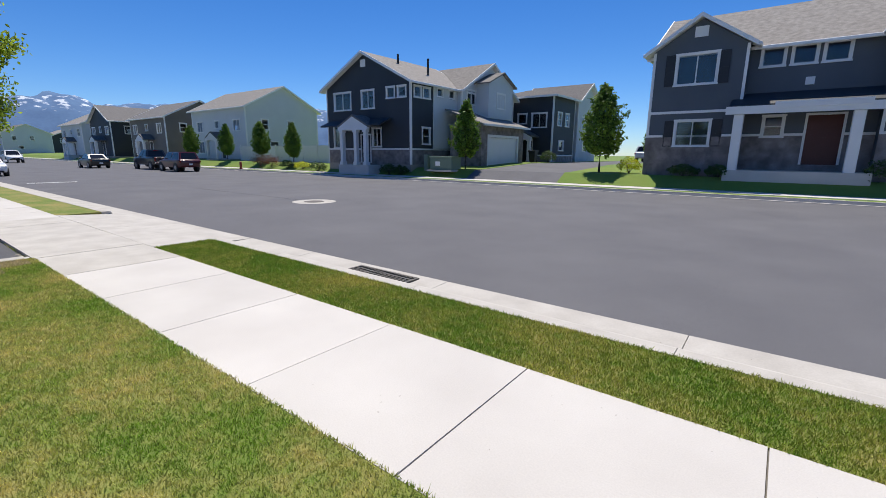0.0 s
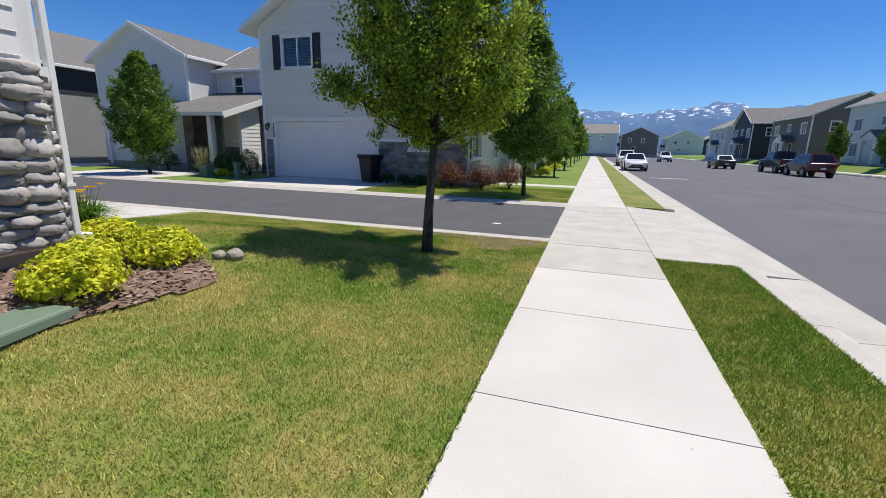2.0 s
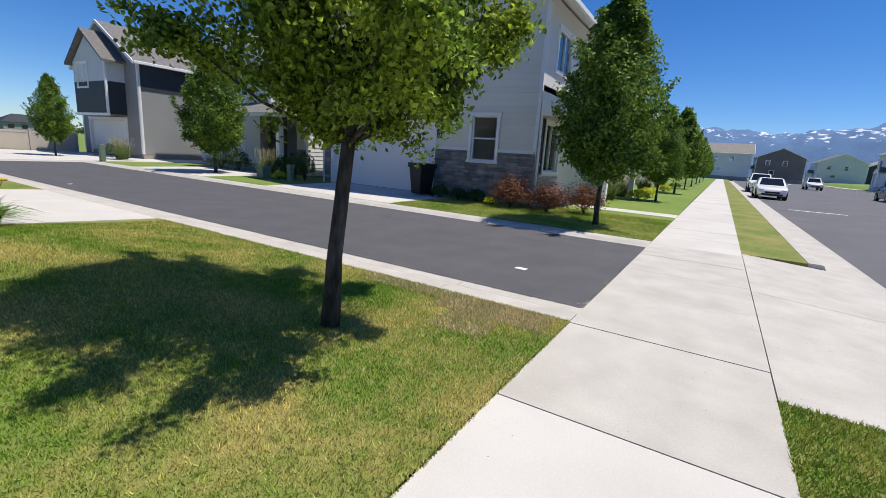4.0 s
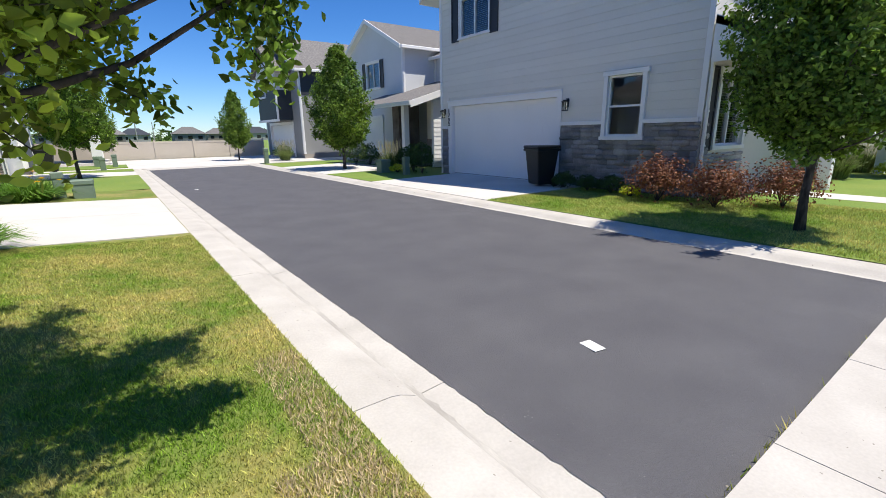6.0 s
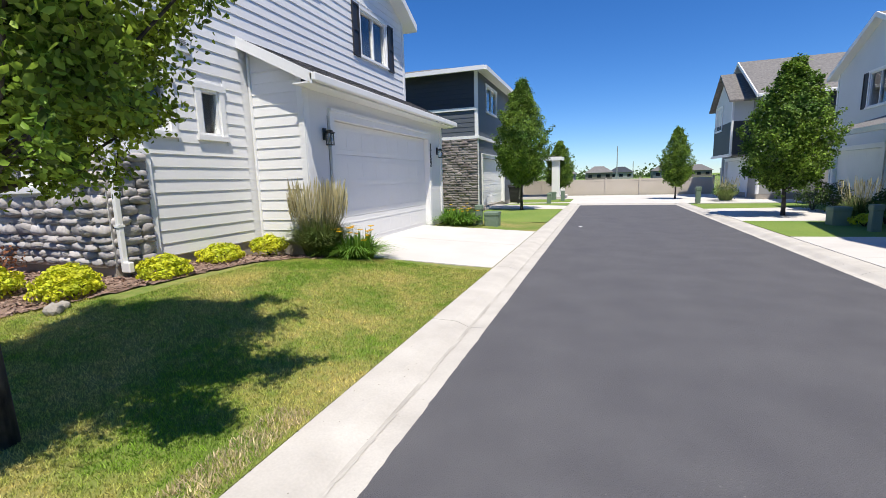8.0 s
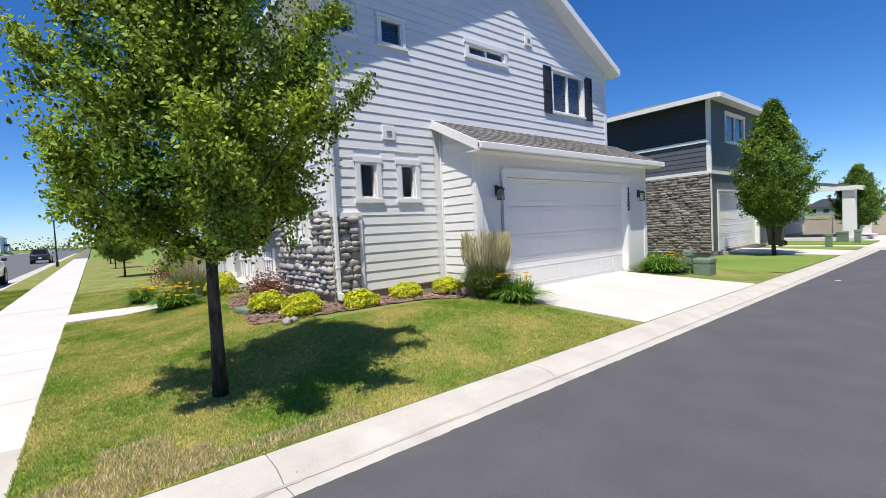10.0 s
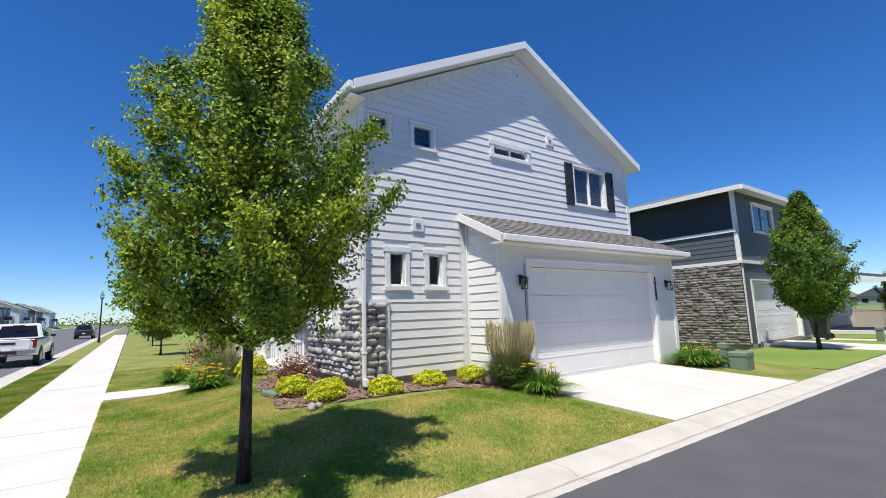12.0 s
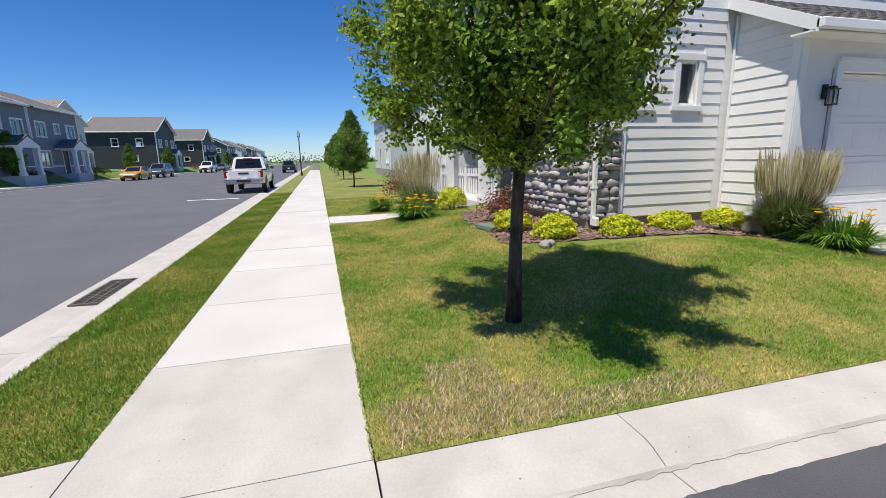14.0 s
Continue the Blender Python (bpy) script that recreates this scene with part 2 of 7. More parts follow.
# ---- builders ----
def link(name, bm_or_mesh, material, parent=None, label="", smooth=False):
    if isinstance(bm_or_mesh, bmesh.types.BMesh):
        me = bpy.data.meshes.new(name)
        bm_or_mesh.to_mesh(me)
        bm_or_mesh.free()
    else:
        me = bm_or_mesh
    if material is not None and not me.materials:
        me.materials.append(material)
    if smooth:
        me.polygons.foreach_set("use_smooth", [True] * len(me.polygons))
    ob = new(name, me)
    if parent is not None:
        ob.parent = parent
    if label:
        ob["label"] = label
    return ob


def part(name, bm, material, parent, label="", smooth=False):
    return link(name, bm, material, parent, label, smooth)


def thing(name, label, category, group="", at=None, kind=""):
    ob = new(name)
    ob.empty_display_size = 0.2
    if at is not None:
        ob.matrix_basis = at
    return tagged(ob, label, category, group, kind)


def box(bm, x0, x1, y0, y1, z0, z1, bevel=0.0):
    x0, x1, y0, y1, z0, z1 = min(x0, x1), max(x0, x1), min(y0, y1), max(y0, y1), min(z0, z1), max(z0, z1)
    v = [bm.verts.new(p) for p in ((x0, y0, z0), (x1, y0, z0), (x1, y1, z0), (x0, y1, z0), (x0, y0, z1), (x1, y0, z1), (x1, y1, z1), (x0, y1, z1))]
    fs = [bm.faces.new([v[i] for i in q]) for q in ((3, 2, 1, 0), (4, 5, 6, 7), (0, 1, 5, 4), (1, 2, 6, 5), (2, 3, 7, 6), (3, 0, 4, 7))]
    if bevel:
        bmesh.ops.bevel(bm, geom=list({e for f in fs for e in f.edges}), offset=bevel, segments=1, affect="EDGES")
    return bm


def bx(*a, **k):
    return box(bmesh.new(), *a, **k)


def prism(bm, poly, far):
    """A polygon of 3D points pushed along the vector far into a solid."""
    a = [bm.verts.new(p) for p in poly]
    b = [bm.verts.new(Vector(p) + Vector(far)) for p in poly]
    n = len(a)
    fs = [bm.faces.new(a), bm.faces.new(b[::-1])]
    for i in range(n):
        fs.append(bm.faces.new((a[i], b[i], b[(i + 1) % n], a[(i + 1) % n])))
    bmesh.ops.recalc_face_normals(bm, faces=fs)
    return bm


def tube(bm, pts, radii, seg=8, cap=True):
    rings = []
    for i, p in enumerate(pts):
        p = Vector(p)
        d = (Vector(pts[min(i + 1, len(pts) - 1)]) - Vector(pts[max(i - 1, 0)])).normalized()
        q = d.to_track_quat("Z", "Y")
        rings.append([bm.verts.new(p + q @ Vector((math.cos(2 * math.pi * k / seg) * radii[i], math.sin(2 * math.pi * k / seg) * radii[i], 0))) for k in range(seg)])
    for a, b in zip(rings, rings[1:]):
        for k in range(seg):
            bm.faces.new((a[k], a[(k + 1) % seg], b[(k + 1) % seg], b[k]))
    if cap:
        bm.faces.new(rings[0][::-1])
        bm.faces.new(rings[-1])
    return bm


def grid_sheet(name, x0, x1, y0, y1, nx, ny, height, material):
    xs, ys = np.linspace(x0, x1, nx + 1), np.linspace(y0, y1, ny + 1)
    verts = [(x, y, height(x, y)) for y in ys for x in xs]
    faces = [(j * (nx + 1) + i, j * (nx + 1) + i + 1, (j + 1) * (nx + 1) + i + 1, (j + 1) * (nx + 1) + i) for j in range(ny) for i in range(nx)]
    me = bpy.data.meshes.new(name)
    me.from_pydata(verts, [], faces)
    return link(name, me, material, smooth=True)


class Side:
    """A vertical wall plane: u runs along it, z up, d outwards. axis 'x': the plane x = c, u is y; axis 'y': the plane y = c, u is x."""

    def __init__(self, axis, c, sign):
        self.axis, self.c, self.sign = axis, c, sign

    def p(self, u, z, d=0.0):
        return (self.c + self.sign * d, u, z) if self.axis == "x" else (u, self.c + self.sign * d, z)

    def box(self, bm, u0, u1, z0, z1, d0, d1, bevel=0.0):
        a, b = self.p(u0, z0, d0), self.p(u1, z1, d1)
        return box(bm, a[0], b[0], a[1], b[1], a[2], b[2], bevel)

    def turn(self):
        """Local x along u, local y outwards."""
        if self.axis == "x":
            return Matrix(((0, self.sign, 0), (1, 0, 0), (0, 0, 1))).to_4x4()
        return Matrix(((1, 0, 0), (0, self.sign, 0), (0, 0, 1))).to_4x4()


def wall_mesh(side, u0, u1, z0, z1, holes, thick=0.16, gable=None):
    """A wall with thickness and openings through it; gable: (u of the ridge, its z)."""
    bm = bmesh.new()
    us = sorted({u0, u1, *[h[0] for h in holes], *[h[1] for h in holes]})
    zs = sorted({z0, z1, *[h[2] for h in holes], *[h[3] for h in holes]})
    us = [u for u in us if u0 <= u <= u1]
    zs = [z for z in zs if z0 <= z <= z1]
    for a, b in zip(us, us[1:]):
        for c, d in zip(zs, zs[1:]):
            if not any(h[0] - 1e-4 <= a and b <= h[1] + 1e-4 and h[2] - 1e-4 <= c and d <= h[3] + 1e-4 for h in holes):
                side.box(bm, a, b, c, d, -thick, 0)
    if gable:
        far = Vector(side.p(0, 0, -thick)) - Vector(side.p(0, 0, 0))
        prism(bm, [side.p(u0, z1), side.p(u1, z1), side.p(gable[0], gable[1])], far)
    bmesh.ops.remove_doubles(bm, verts=bm.verts, dist=0.0005)
    return bm


def board_mesh():
    """One lap-siding board of unit length, 1 high, thin at its top and proud at its lower edge."""
    me = bpy.data.meshes.new("siding_board")
    v = [(0, 0, 0), (0, 0.024, 0), (0, 0.022, 0.03), (0, 0.008, 1.0), (0, 0, 1.0)]
    n = len(v)
    verts = v + [(1, y, z) for _, y, z in v]
    faces = [tuple(range(n)), tuple(range(2 * n - 1, n - 1, -1))] + [(i, i + n, (i + 1) % n + n, (i + 1) % n) for i in range(n)]
    me.from_pydata(verts, [], faces)
    bm = bmesh.new()
    bm.from_mesh(me)
    bmesh.ops.recalc_face_normals(bm, faces=bm.faces)
    bm.to_mesh(me)
    bm.free()
    return me


def siding(parent, side, u0, u1, z0, z1, holes, material, course=0.19, gable=None, ze=None):
    """Courses of boards, each cut at the openings and at the rake."""
    me = board_mesh()
    me.materials.append(material)
    z = z0
    while z < z1 - 0.02:
        top = min(z + course, z1)
        a, b = u0, u1
        if gable and top > ze:
            f = (min(top, gable[1]) - ze) / (gable[1] - ze)
            a, b = u0 + (gable[0] - u0) * f, u1 + (gable[0] - u1) * f
        spans = [(a, b)]
        for h in holes:
            if h[2] < top - 0.03 and h[3] > z + 0.03:
                nxt = []
                for s in spans:
                    if h[1] <= s[0] or h[0] >= s[1]:
                        nxt.append(s)
                    else:
                        nxt += [(s[0], h[0])] if h[0] > s[0] else []
                        nxt += [(h[1], s[1])] if h[1] < s[1] else []
                spans = nxt
        for s in spans:
            if s[1] - s[0] > 0.05:
                ob = link("siding_board", me, material, parent)
                ob.matrix_basis = Matrix.Translation(side.p(s[0], z)) @ side.turn() @ Matrix.Diagonal((s[1] - s[0], 1, top - z, 1))
        z = top


def stone_mesh(k, rough=0.25):
    """One rough veneer stone in a unit box: x and z from 0 to 1, y outwards; a worn pillow with an uneven outline."""
    rng = random.Random(100 + k)
    n = 4
    verts, faces = [], []
    for j in range(n + 1):
        for i in range(n + 1):
            u, v = i / n, j / n
            e = max(abs(u - 0.5), abs(v - 0.5)) * 2
            corner = abs(u - 0.5) * 2 + abs(v - 0.5) * 2
            pull = (-0.02 + (0.22 * rough + 0.05) * max(0.0, corner - 1.2)) if e > 0.9 else 0.0
            pull += rng.uniform(0, 0.16 * rough)
            verts.append((u + (0.5 - u) * 2 * pull + rng.uniform(-0.02, 0.02), 1.0 - 0.45 * e ** 4 + rng.uniform(-rough, rough) * 0.75, v + (0.5 - v) * 2 * pull + rng.uniform(-0.03, 0.03)))
    for j in range(n):
        for i in range(n):
            q = j * (n + 1) + i
            faces.append((q, q + 1, q + n + 2, q + n + 1))
    ring = [i for i in range(n + 1)] + [(j + 1) * (n + 1) - 1 for j in range(1, n + 1)] + [n * (n + 1) + i for i in range(n - 1, -1, -1)] + [j * (n + 1) for j in range(n - 1, 0, -1)]
    base = len(verts)
    verts += [(verts[q][0], 0.0, verts[q][2]) for q in ring]
    m = len(ring)
    faces += [(ring[(q + 1) % m], ring[q], base + q, base + (q + 1) % m) for q in range(m)]
    me = bpy.data.meshes.new("stone")
    me.from_pydata(verts, [], faces)
    bm = bmesh.new()
    bm.from_mesh(me)
    bmesh.ops.recalc_face_normals(bm, faces=bm.faces)
    bm.to_mesh(me)
    bm.free()
    me.polygons.foreach_set("use_smooth", [True] * len(me.polygons))
    return me


def stones(parent, side, u0, u1, z0, z1, holes, material, row=(0.09, 0.16), length=(0.22, 0.5), depth=0.05, seed=1, rough=0.25, base=0.03):
    rng = random.Random(seed)
    kinds = [stone_mesh(seed * 10 + k, rough) for k in range(7)]
    for me in kinds:
        me.materials.append(material)
    z = z0
    while z < z1 - 0.03:
        h = min(rng.uniform(*row), z1 - z)
        if z1 - z - h < 0.05:
            h = z1 - z
        u = u0
        while u < u1 - 0.01:
            w = min(rng.uniform(*length), u1 - u)
            if u1 - u - w < 0.08:
                w = u1 - u
            if not any(hh[0] < u + w - 0.02 and hh[1] > u + 0.02 and hh[2] < z + h - 0.02 and hh[3] > z + 0.02 for hh in holes):
                ob = link("stone", kinds[rng.randrange(7)], material, parent)
                ob.matrix_basis = Matrix.Translation(side.p(u, z, base)) @ side.turn() @ Matrix.Rotation(rng.uniform(-0.05, 0.05), 4, "Y") @ Matrix.Diagonal((w * rng.uniform(1.0, 1.06), depth * rng.uniform(0.6, 1.4), h * rng.uniform(1.0, 1.16), 1))
            u += w
        z += h


def window(parent, side, u0, u1, z0, z1, panes="v", casing=0.10, sill=True, name="window", blind=True, frame_mat=None, depth=0.0):
    """A window in its opening: casing boards, sash frame, each pane, and a blind behind."""
    bm = bmesh.new()
    f = 0.045
    for a, b, c, d in ((u0, u0 + f, z0, z1), (u1 - f, u1, z0, z1), (u0 + f, u1 - f, z0, z0 + f), (u0 + f, u1 - f, z1 - f, z1)):
        side.box(bm, a, b, c, d, -0.10, 0.012)
    um, zm = (u0 + u1) / 2, (z0 + z1) / 2
    if panes == "v":
        side.box(bm, um - 0.025, um + 0.025, z0 + f, z1 - f, -0.08, 0.0)
        cells = [(u0 + f, um - 0.025, z0 + f, z1 - f), (um + 0.025, u1 - f, z0 + f, z1 - f)]
    elif panes == "h":
        side.box(bm, u0 + f, u1 - f, zm - 0.025, zm + 0.025, -0.08, 0.0)
        cells = [(u0 + f, u1 - f, z0 + f, zm - 0.025), (u0 + f, u1 - f, zm + 0.025, z1 - f)]
    else:
        cells = [(u0 + f, u1 - f, z0 + f, z1 - f)]
    w = part(name, bm, frame_mat or M["trim"], parent)
    for a, b, c, d in cells:
        g = part("pane", side.box(bmesh.new(), a, b, c, d, -0.058, -0.052), M["glass"], w)
        g.visible_shadow = False
    if casing:
        bm = bmesh.new()
        k = casing
        side.box(bm, u0 - k, u0, z0, z1, 0, 0.045 + depth)
        side.box(bm, u1, u1 + k, z0, z1, 0, 0.045 + depth)
        side.box(bm, u0 - k - 0.03, u1 + k + 0.03, z1, z1 + k, 0, 0.055 + depth)
        side.box(bm, u0 - k - 0.03, u1 + k + 0.03, z0 - k * 0.8, z0, 0, 0.065 + depth)
        part("casing", bm, M["trim"], w, "white painted window casing")
    if blind:
        bm = bmesh.new()
        z = z0 + 0.03
        while z < z1 - 0.03:
            side.box(bm, u0 + 0.03, u1 - 0.03, z, z + 0.045, -0.125, -0.115)
            z += 0.055
        part("blind", bm, M["blind"], w, "closed grey slatted blind")
    return w


def shutter(parent, side, u0, u1, z0, z1):
    bm = bmesh.new()
    side.box(bm, u0, u1, z0, z1, 0.02, 0.04)
    k = 0.05
    zm = (z0 + z1) / 2
    for a, b, c, d in ((u0, u0 + k, z0, z1), (u1 - k, u1, z0, z1), (u0 + k, u1 - k, z0, z0 + k), (u0 + k, u1 - k, z1 - k, z1), (u0 + k, u1 - k, zm - k / 2, zm + k / 2)):
        side.box(bm, a, b, c, d, 0.04, 0.06)
    return part("shutter", bm, M["shutter"], parent, "dark panelled shutter")


def garage_door(parent, side, u0, u1, z0, z1, rows=4, cols=8, material=None, d=-0.12, casing=0.14):
    door = part("garage_door", side.box(bmesh.new(), u0, u1, z0, z1, d - 0.05, d - 0.02), material or M["trim"], parent, "white sectional garage door, closed")
    h = (z1 - z0) / rows
    for r in range(rows):
        bm = bmesh.new()
        a, b = z0 + r * h + 0.006, z0 + (r + 1) * h - 0.006
        side.box(bm, u0, u1, a, b, d - 0.02, d)
        w = (u1 - u0) / cols
        for c in range(cols):
            ua, ub = u0 + c * w + 0.035, u0 + (c + 1) * w - 0.035
            side.box(bm, ua, ub, a + 0.16, b - 0.16, d, d + 0.003)
        for zz in (a + 0.10, b - 0.125):
            side.box(bm, u0 + 0.03, u1 - 0.03, zz, zz + 0.025, d, d + 0.007)
        part("door_section", bm, material or M["trim"], door)
    bm = bmesh.new()
    side.box(bm, u0, u1, z0 - 0.02, z0 + 0.012, d - 0.02, d + 0.006)
    part("weather_strip", bm, M["black"], door, "black rubber weather strip")
    if casing:
        bm = bmesh.new()
        side.box(bm, u0 - casing, u0, z0, z1 + casing, 0, 0.045)
        side.box(bm, u1, u1 + casing, z0, z1 + casing, 0, 0.045)
        side.box(bm, u0 - casing, u1 + casing, z1 + casing, z1 + casing + 0.05, 0, 0.075)
        side.box(bm, u0, u1, z1, z1 + casing, 0, 0.045)
        side.box(bm, u0, u0 + 0.03, z0, z1, -0.118, 0.03)
        side.box(bm, u1 - 0.03, u1, z0, z1, -0.118, 0.03)
        part("door_casing", bm, M["trim"], door, "white painted door casing")
    return door


def slab(bm, a, b, c, d, t=0.10):
    """A sloping slab on the four corners, t thick downwards."""
    return prism(bm, [a, b, c, d], (0, 0, -t))


def gable_roof(parent, along, r, zr, e0, ze0, e1, ze1, s0, s1, material, over=0.0, fascia=True, trim=None):
    """A roof of two slopes. along 'x': the ridge runs along x at y = r, eaves at y = e0 and e1, ends at x = s0 and s1; along 'y': the same with x and y exchanged."""
    q = (lambda s, e, z: (s, e, z)) if along == "x" else (lambda s, e, z: (e, s, z))
    roof = part("roof", slab(slab(bmesh.new(), q(s0, r, zr), q(s1, r, zr), q(s1, e0, ze0), q(s0, e0, ze0)), q(s0, r, zr), q(s1, r, zr), q(s1, e1, ze1), q(s0, e1, ze1)), material, parent, "shingled gable roof")
    for s, o in ((s0, 0.05), (s1, -0.05)):
        for e, z in ((e0, ze0), (e1, ze1)):
            bm = prism(bmesh.new(), [q(s - o, r, zr + 0.02), q(s - o, e, z + 0.02), q(s - o, e, z - 0.18), q(s - o, r, zr - 0.18)], Vector(q(s + o * 0.2, 0, 0)) - Vector(q(s - o, 0, 0)))
            part("rake_board", bm, trim or M["trim"], roof)
    for e, z, g in ((e0, ze0, 1 if e0 > r else -1), (e1, ze1, 1 if e1 > r else -1)):
        a, b = q(s0, e, z - 0.16), q(s1, e + g * 0.11, z + 0.0)
        part("gutter", bx(a[0], b[0], a[1], b[1], a[2], b[2], bevel=0.02), trim or M["trim"], roof)
        lo = 0.125
        part("soffit", slab(bmesh.new(), q(s0 + 0.01, r, zr - lo), q(s1 - 0.01, r, zr - lo), q(s1 - 0.01, e, z - lo), q(s0 + 0.01, e, z - lo), 0.02), trim or M["trim"], roof)
    return roof

# ---- ground ----
def lawn_z(x, y):
    """The front lawn rises gently from the pavement towards the corner house."""
    rise = max(0.0, min(1.0, (1.2 - y) / 3.6)) * max(0.0, min(1.0, (x + 9.4) / 2.6))
    rise = rise * rise * (3 - 2 * rise)
    back = 1.0 if y > -4 else max(0.35, 1 - (-4 - y) * 0.35)
    return 0.005 + 0.30 * rise * back


tagged(grid_sheet("ground", -2400, 2400, -2400, 2400, 8, 8, lambda x, y: -0.30, M["lawn_far"]), "flat grassy land reaching the horizon", "ground", kind="structure")
tagged(link("road", bx(-420, 420, 4.78, 22.4, -0.5, -0.108), M["asphalt"]), "wide grey asphalt street", "road", kind="structure")
tagged(link("alley", bx(-14.67, -10.12, -23.5, 1.455, -0.5, -0.055), M["asphalt_a"]), "dark freshly sealed asphalt alley", "road", kind="structure")

# near lawns
lawns = [("lawn", -9.50, -0.6, -13.5, 1.45, 60, 90, lawn_z), ("lawn", 0.7, 60, -3.0, 1.43, 40, 6, lambda x, y: 0.01),
         ("lawn", -30, -15.24, -5.3, 1.45, 12, 8, lambda x, y: 0.01), ("lawn", -420, -30, -6.0, 1.43, 12, 3, lambda x, y: 0.01),
         ("lawn", -20, -15.24, -14.4, -10.7, 6, 5, lambda x, y: 0.01), ("lawn", -20, -15.24, -23.2, -19.8, 6, 5, lambda x, y: 0.01),
         ("lawn", -9.52, -6.0, -19.8, -13.5, 6, 6, lambda x, y: 0.02), ("lawn", -9.52, -6.0, -24.5, -22.4, 6, 3, lambda x, y: 0.02)]
for nm, a, b, c, d, nx, ny, fn in lawns:
    tagged(grid_sheet(nm, a, b, c, d, nx, ny, fn, M["soil"] if nx >= 40 else M["lawn_far"]), "mown green lawn with dry yellow patches", "lawn", kind="structure")
tagged(link("lawn", bx(-9.0, 420, 2.971, 3.949, -0.3, -0.006), M["soil"]), "narrow grass strip between pavement and kerb", "lawn", kind="structure")
tagged(link("lawn", bx(-420, -15.3, 2.971, 3.949, -0.3, -0.006), M["soil"]), "narrow grass strip between pavement and kerb", "lawn", kind="structure")
def far_z(y):
    """The ground across the street rises from the pavement to the house fronts."""
    return 0.06 + 0.56 * max(0.0, min(1.0, (y - 25.0) / 1.2)) + 0.35 * max(0.0, min(1.0, (y - 27.0) / 8.0))


FAR = [(25.0, -0.3), (25.0, far_z(25.0)), (26.2, far_z(26.2)), (27.0, far_z(27.0)), (35.0, far_z(35.0)), (60.0, far_z(60.0)), (60.0, -0.3)]


def bank(bm, x0, x1, lift=0.0):
    """The rising ground across the street between two places along it."""
    return prism(bm, [(x0, y, z + (lift if z > 0 else 0.0)) for y, z in FAR], (x1 - x0, 0, 0))


tagged(link("lawn", bank(bmesh.new(), -420, -17.5), M["lawn_far"]), "mown green front lawns rising across the street", "lawn", kind="structure")
tagged(link("lawn", bank(bmesh.new(), -11.0, 420), M["lawn_far"]), "mown green front lawns rising across the street", "lawn", kind="structure")
tagged(link("lawn", bx(-420, 420, 22.95, 23.6, -0.3, 0.03), M["lawn_far"]), "narrow grass strip beside the far kerb", "lawn", kind="structure")

# pavement: slabs with open joints
pave = tagged(link("pavement", bx(-420, 420, 1.46, 2.97, -0.3, -0.022), M["joint"]), "pale concrete pavement of square slabs", "pavement", kind="structure")
rng = random.Random(4)
K = 1.54
edges = [-7.92, -6.365, -4.79, -3.25, -1.765] + [-0.22 + K * i for i in range(45)]
edges = [-14.95 - K * i for i in range(90, 0, -1)] + [-14.95, -13.65, -12.30, -10.99, -9.48] + edges
slab_bm = bx(0, 1, 0, 1.512, 0, 0.06)
slab_me = bpy.data.meshes.new("paving_slab")
slab_bm.to_mesh(slab_me)
slab_bm.free()
slab_me.materials.append(M["concrete"])
slab_w = slab_me.copy()
slab_w.materials.clear()
slab_w.materials.append(M["concrete_b"])
for a, b in zip(edges, edges[1:]):
    ob = link("paving_slab", slab_w if -15.2 < a < -9.4 else slab_me, M["concrete"], pave)
    ob.matrix_basis = Matrix.Translation((a + 0.005, 1.458, -0.06 + rng.uniform(-0.002, 0.002))) @ Matrix.Diagonal((b - a - 0.010, 1, 1, 1))

# kerb and gutter along the street, in lengths
KERB = [(3.95, -0.3), (3.95, 0.0), (4.12, 0.0), (4.17, -0.012), (4.22, -0.12), (4.78, -0.098), (4.78, -0.3)]


def profile(bm, pts, x0, x1):
    return prism(bm, [(x0, y, z) for y, z in pts], (x1 - x0, 0, 0))


kerb = tagged(thing("kerb", "concrete kerb with a broad gutter along the street", "kerb"), kind="structure")
kerb_bm = profile(bmesh.new(), KERB, 0.004, 2.996)
kerb_me = bpy.data.meshes.new("kerb_stone")
kerb_bm.to_mesh(kerb_me)
kerb_bm.free()
kerb_me.materials.append(M["concrete_b"])
for i in range(-40, 50):
    x = -0.9 + i * 3.0
    if -15.4 < x < -11.0:
        continue
    if x == -0.9 - 5 * 3.0 + 3.0 or (x < -9.0 < x + 3.0) or (x < -15.3 < x + 3.0):
        a, b = (-9.0, x + 3.0) if x < -9.0 < x + 3.0 else (x, -15.3)
        if b > a:
            part("kerb_stone", profile(bmesh.new(), KERB, a + 0.004, b - 0.004), M["concrete_b"], kerb)
        continue
    if -2 * 3 - 0.9 <= x <= -0.9 - 3 and x < -4.0 < x + 3.0 or x < -5.5 < x + 3.0:
        pass
    ob = link("kerb_stone", kerb_me, M["concrete_b"], kerb)
    ob.matrix_basis = Matrix.Translation((x, 0, 0))
# apron where the alley meets the street
apron = thing("apron", "concrete apron sloping from the pavement to the street", "apron", kind="structure")
for a, b in ((-15.3, -12.2), (-12.2, -9.0)):
    part("apron_slab", prism(bmesh.new(), [(a + 0.005, 2.98, -0.002), (a + 0.005, 4.2, -0.085), (a + 0.005, 4.78, -0.1), (a + 0.005, 4.78, -0.3), (a + 0.005, 2.98, -0.3)], (b - a - 0.01, 0, 0)), M["concrete_b"], apron)

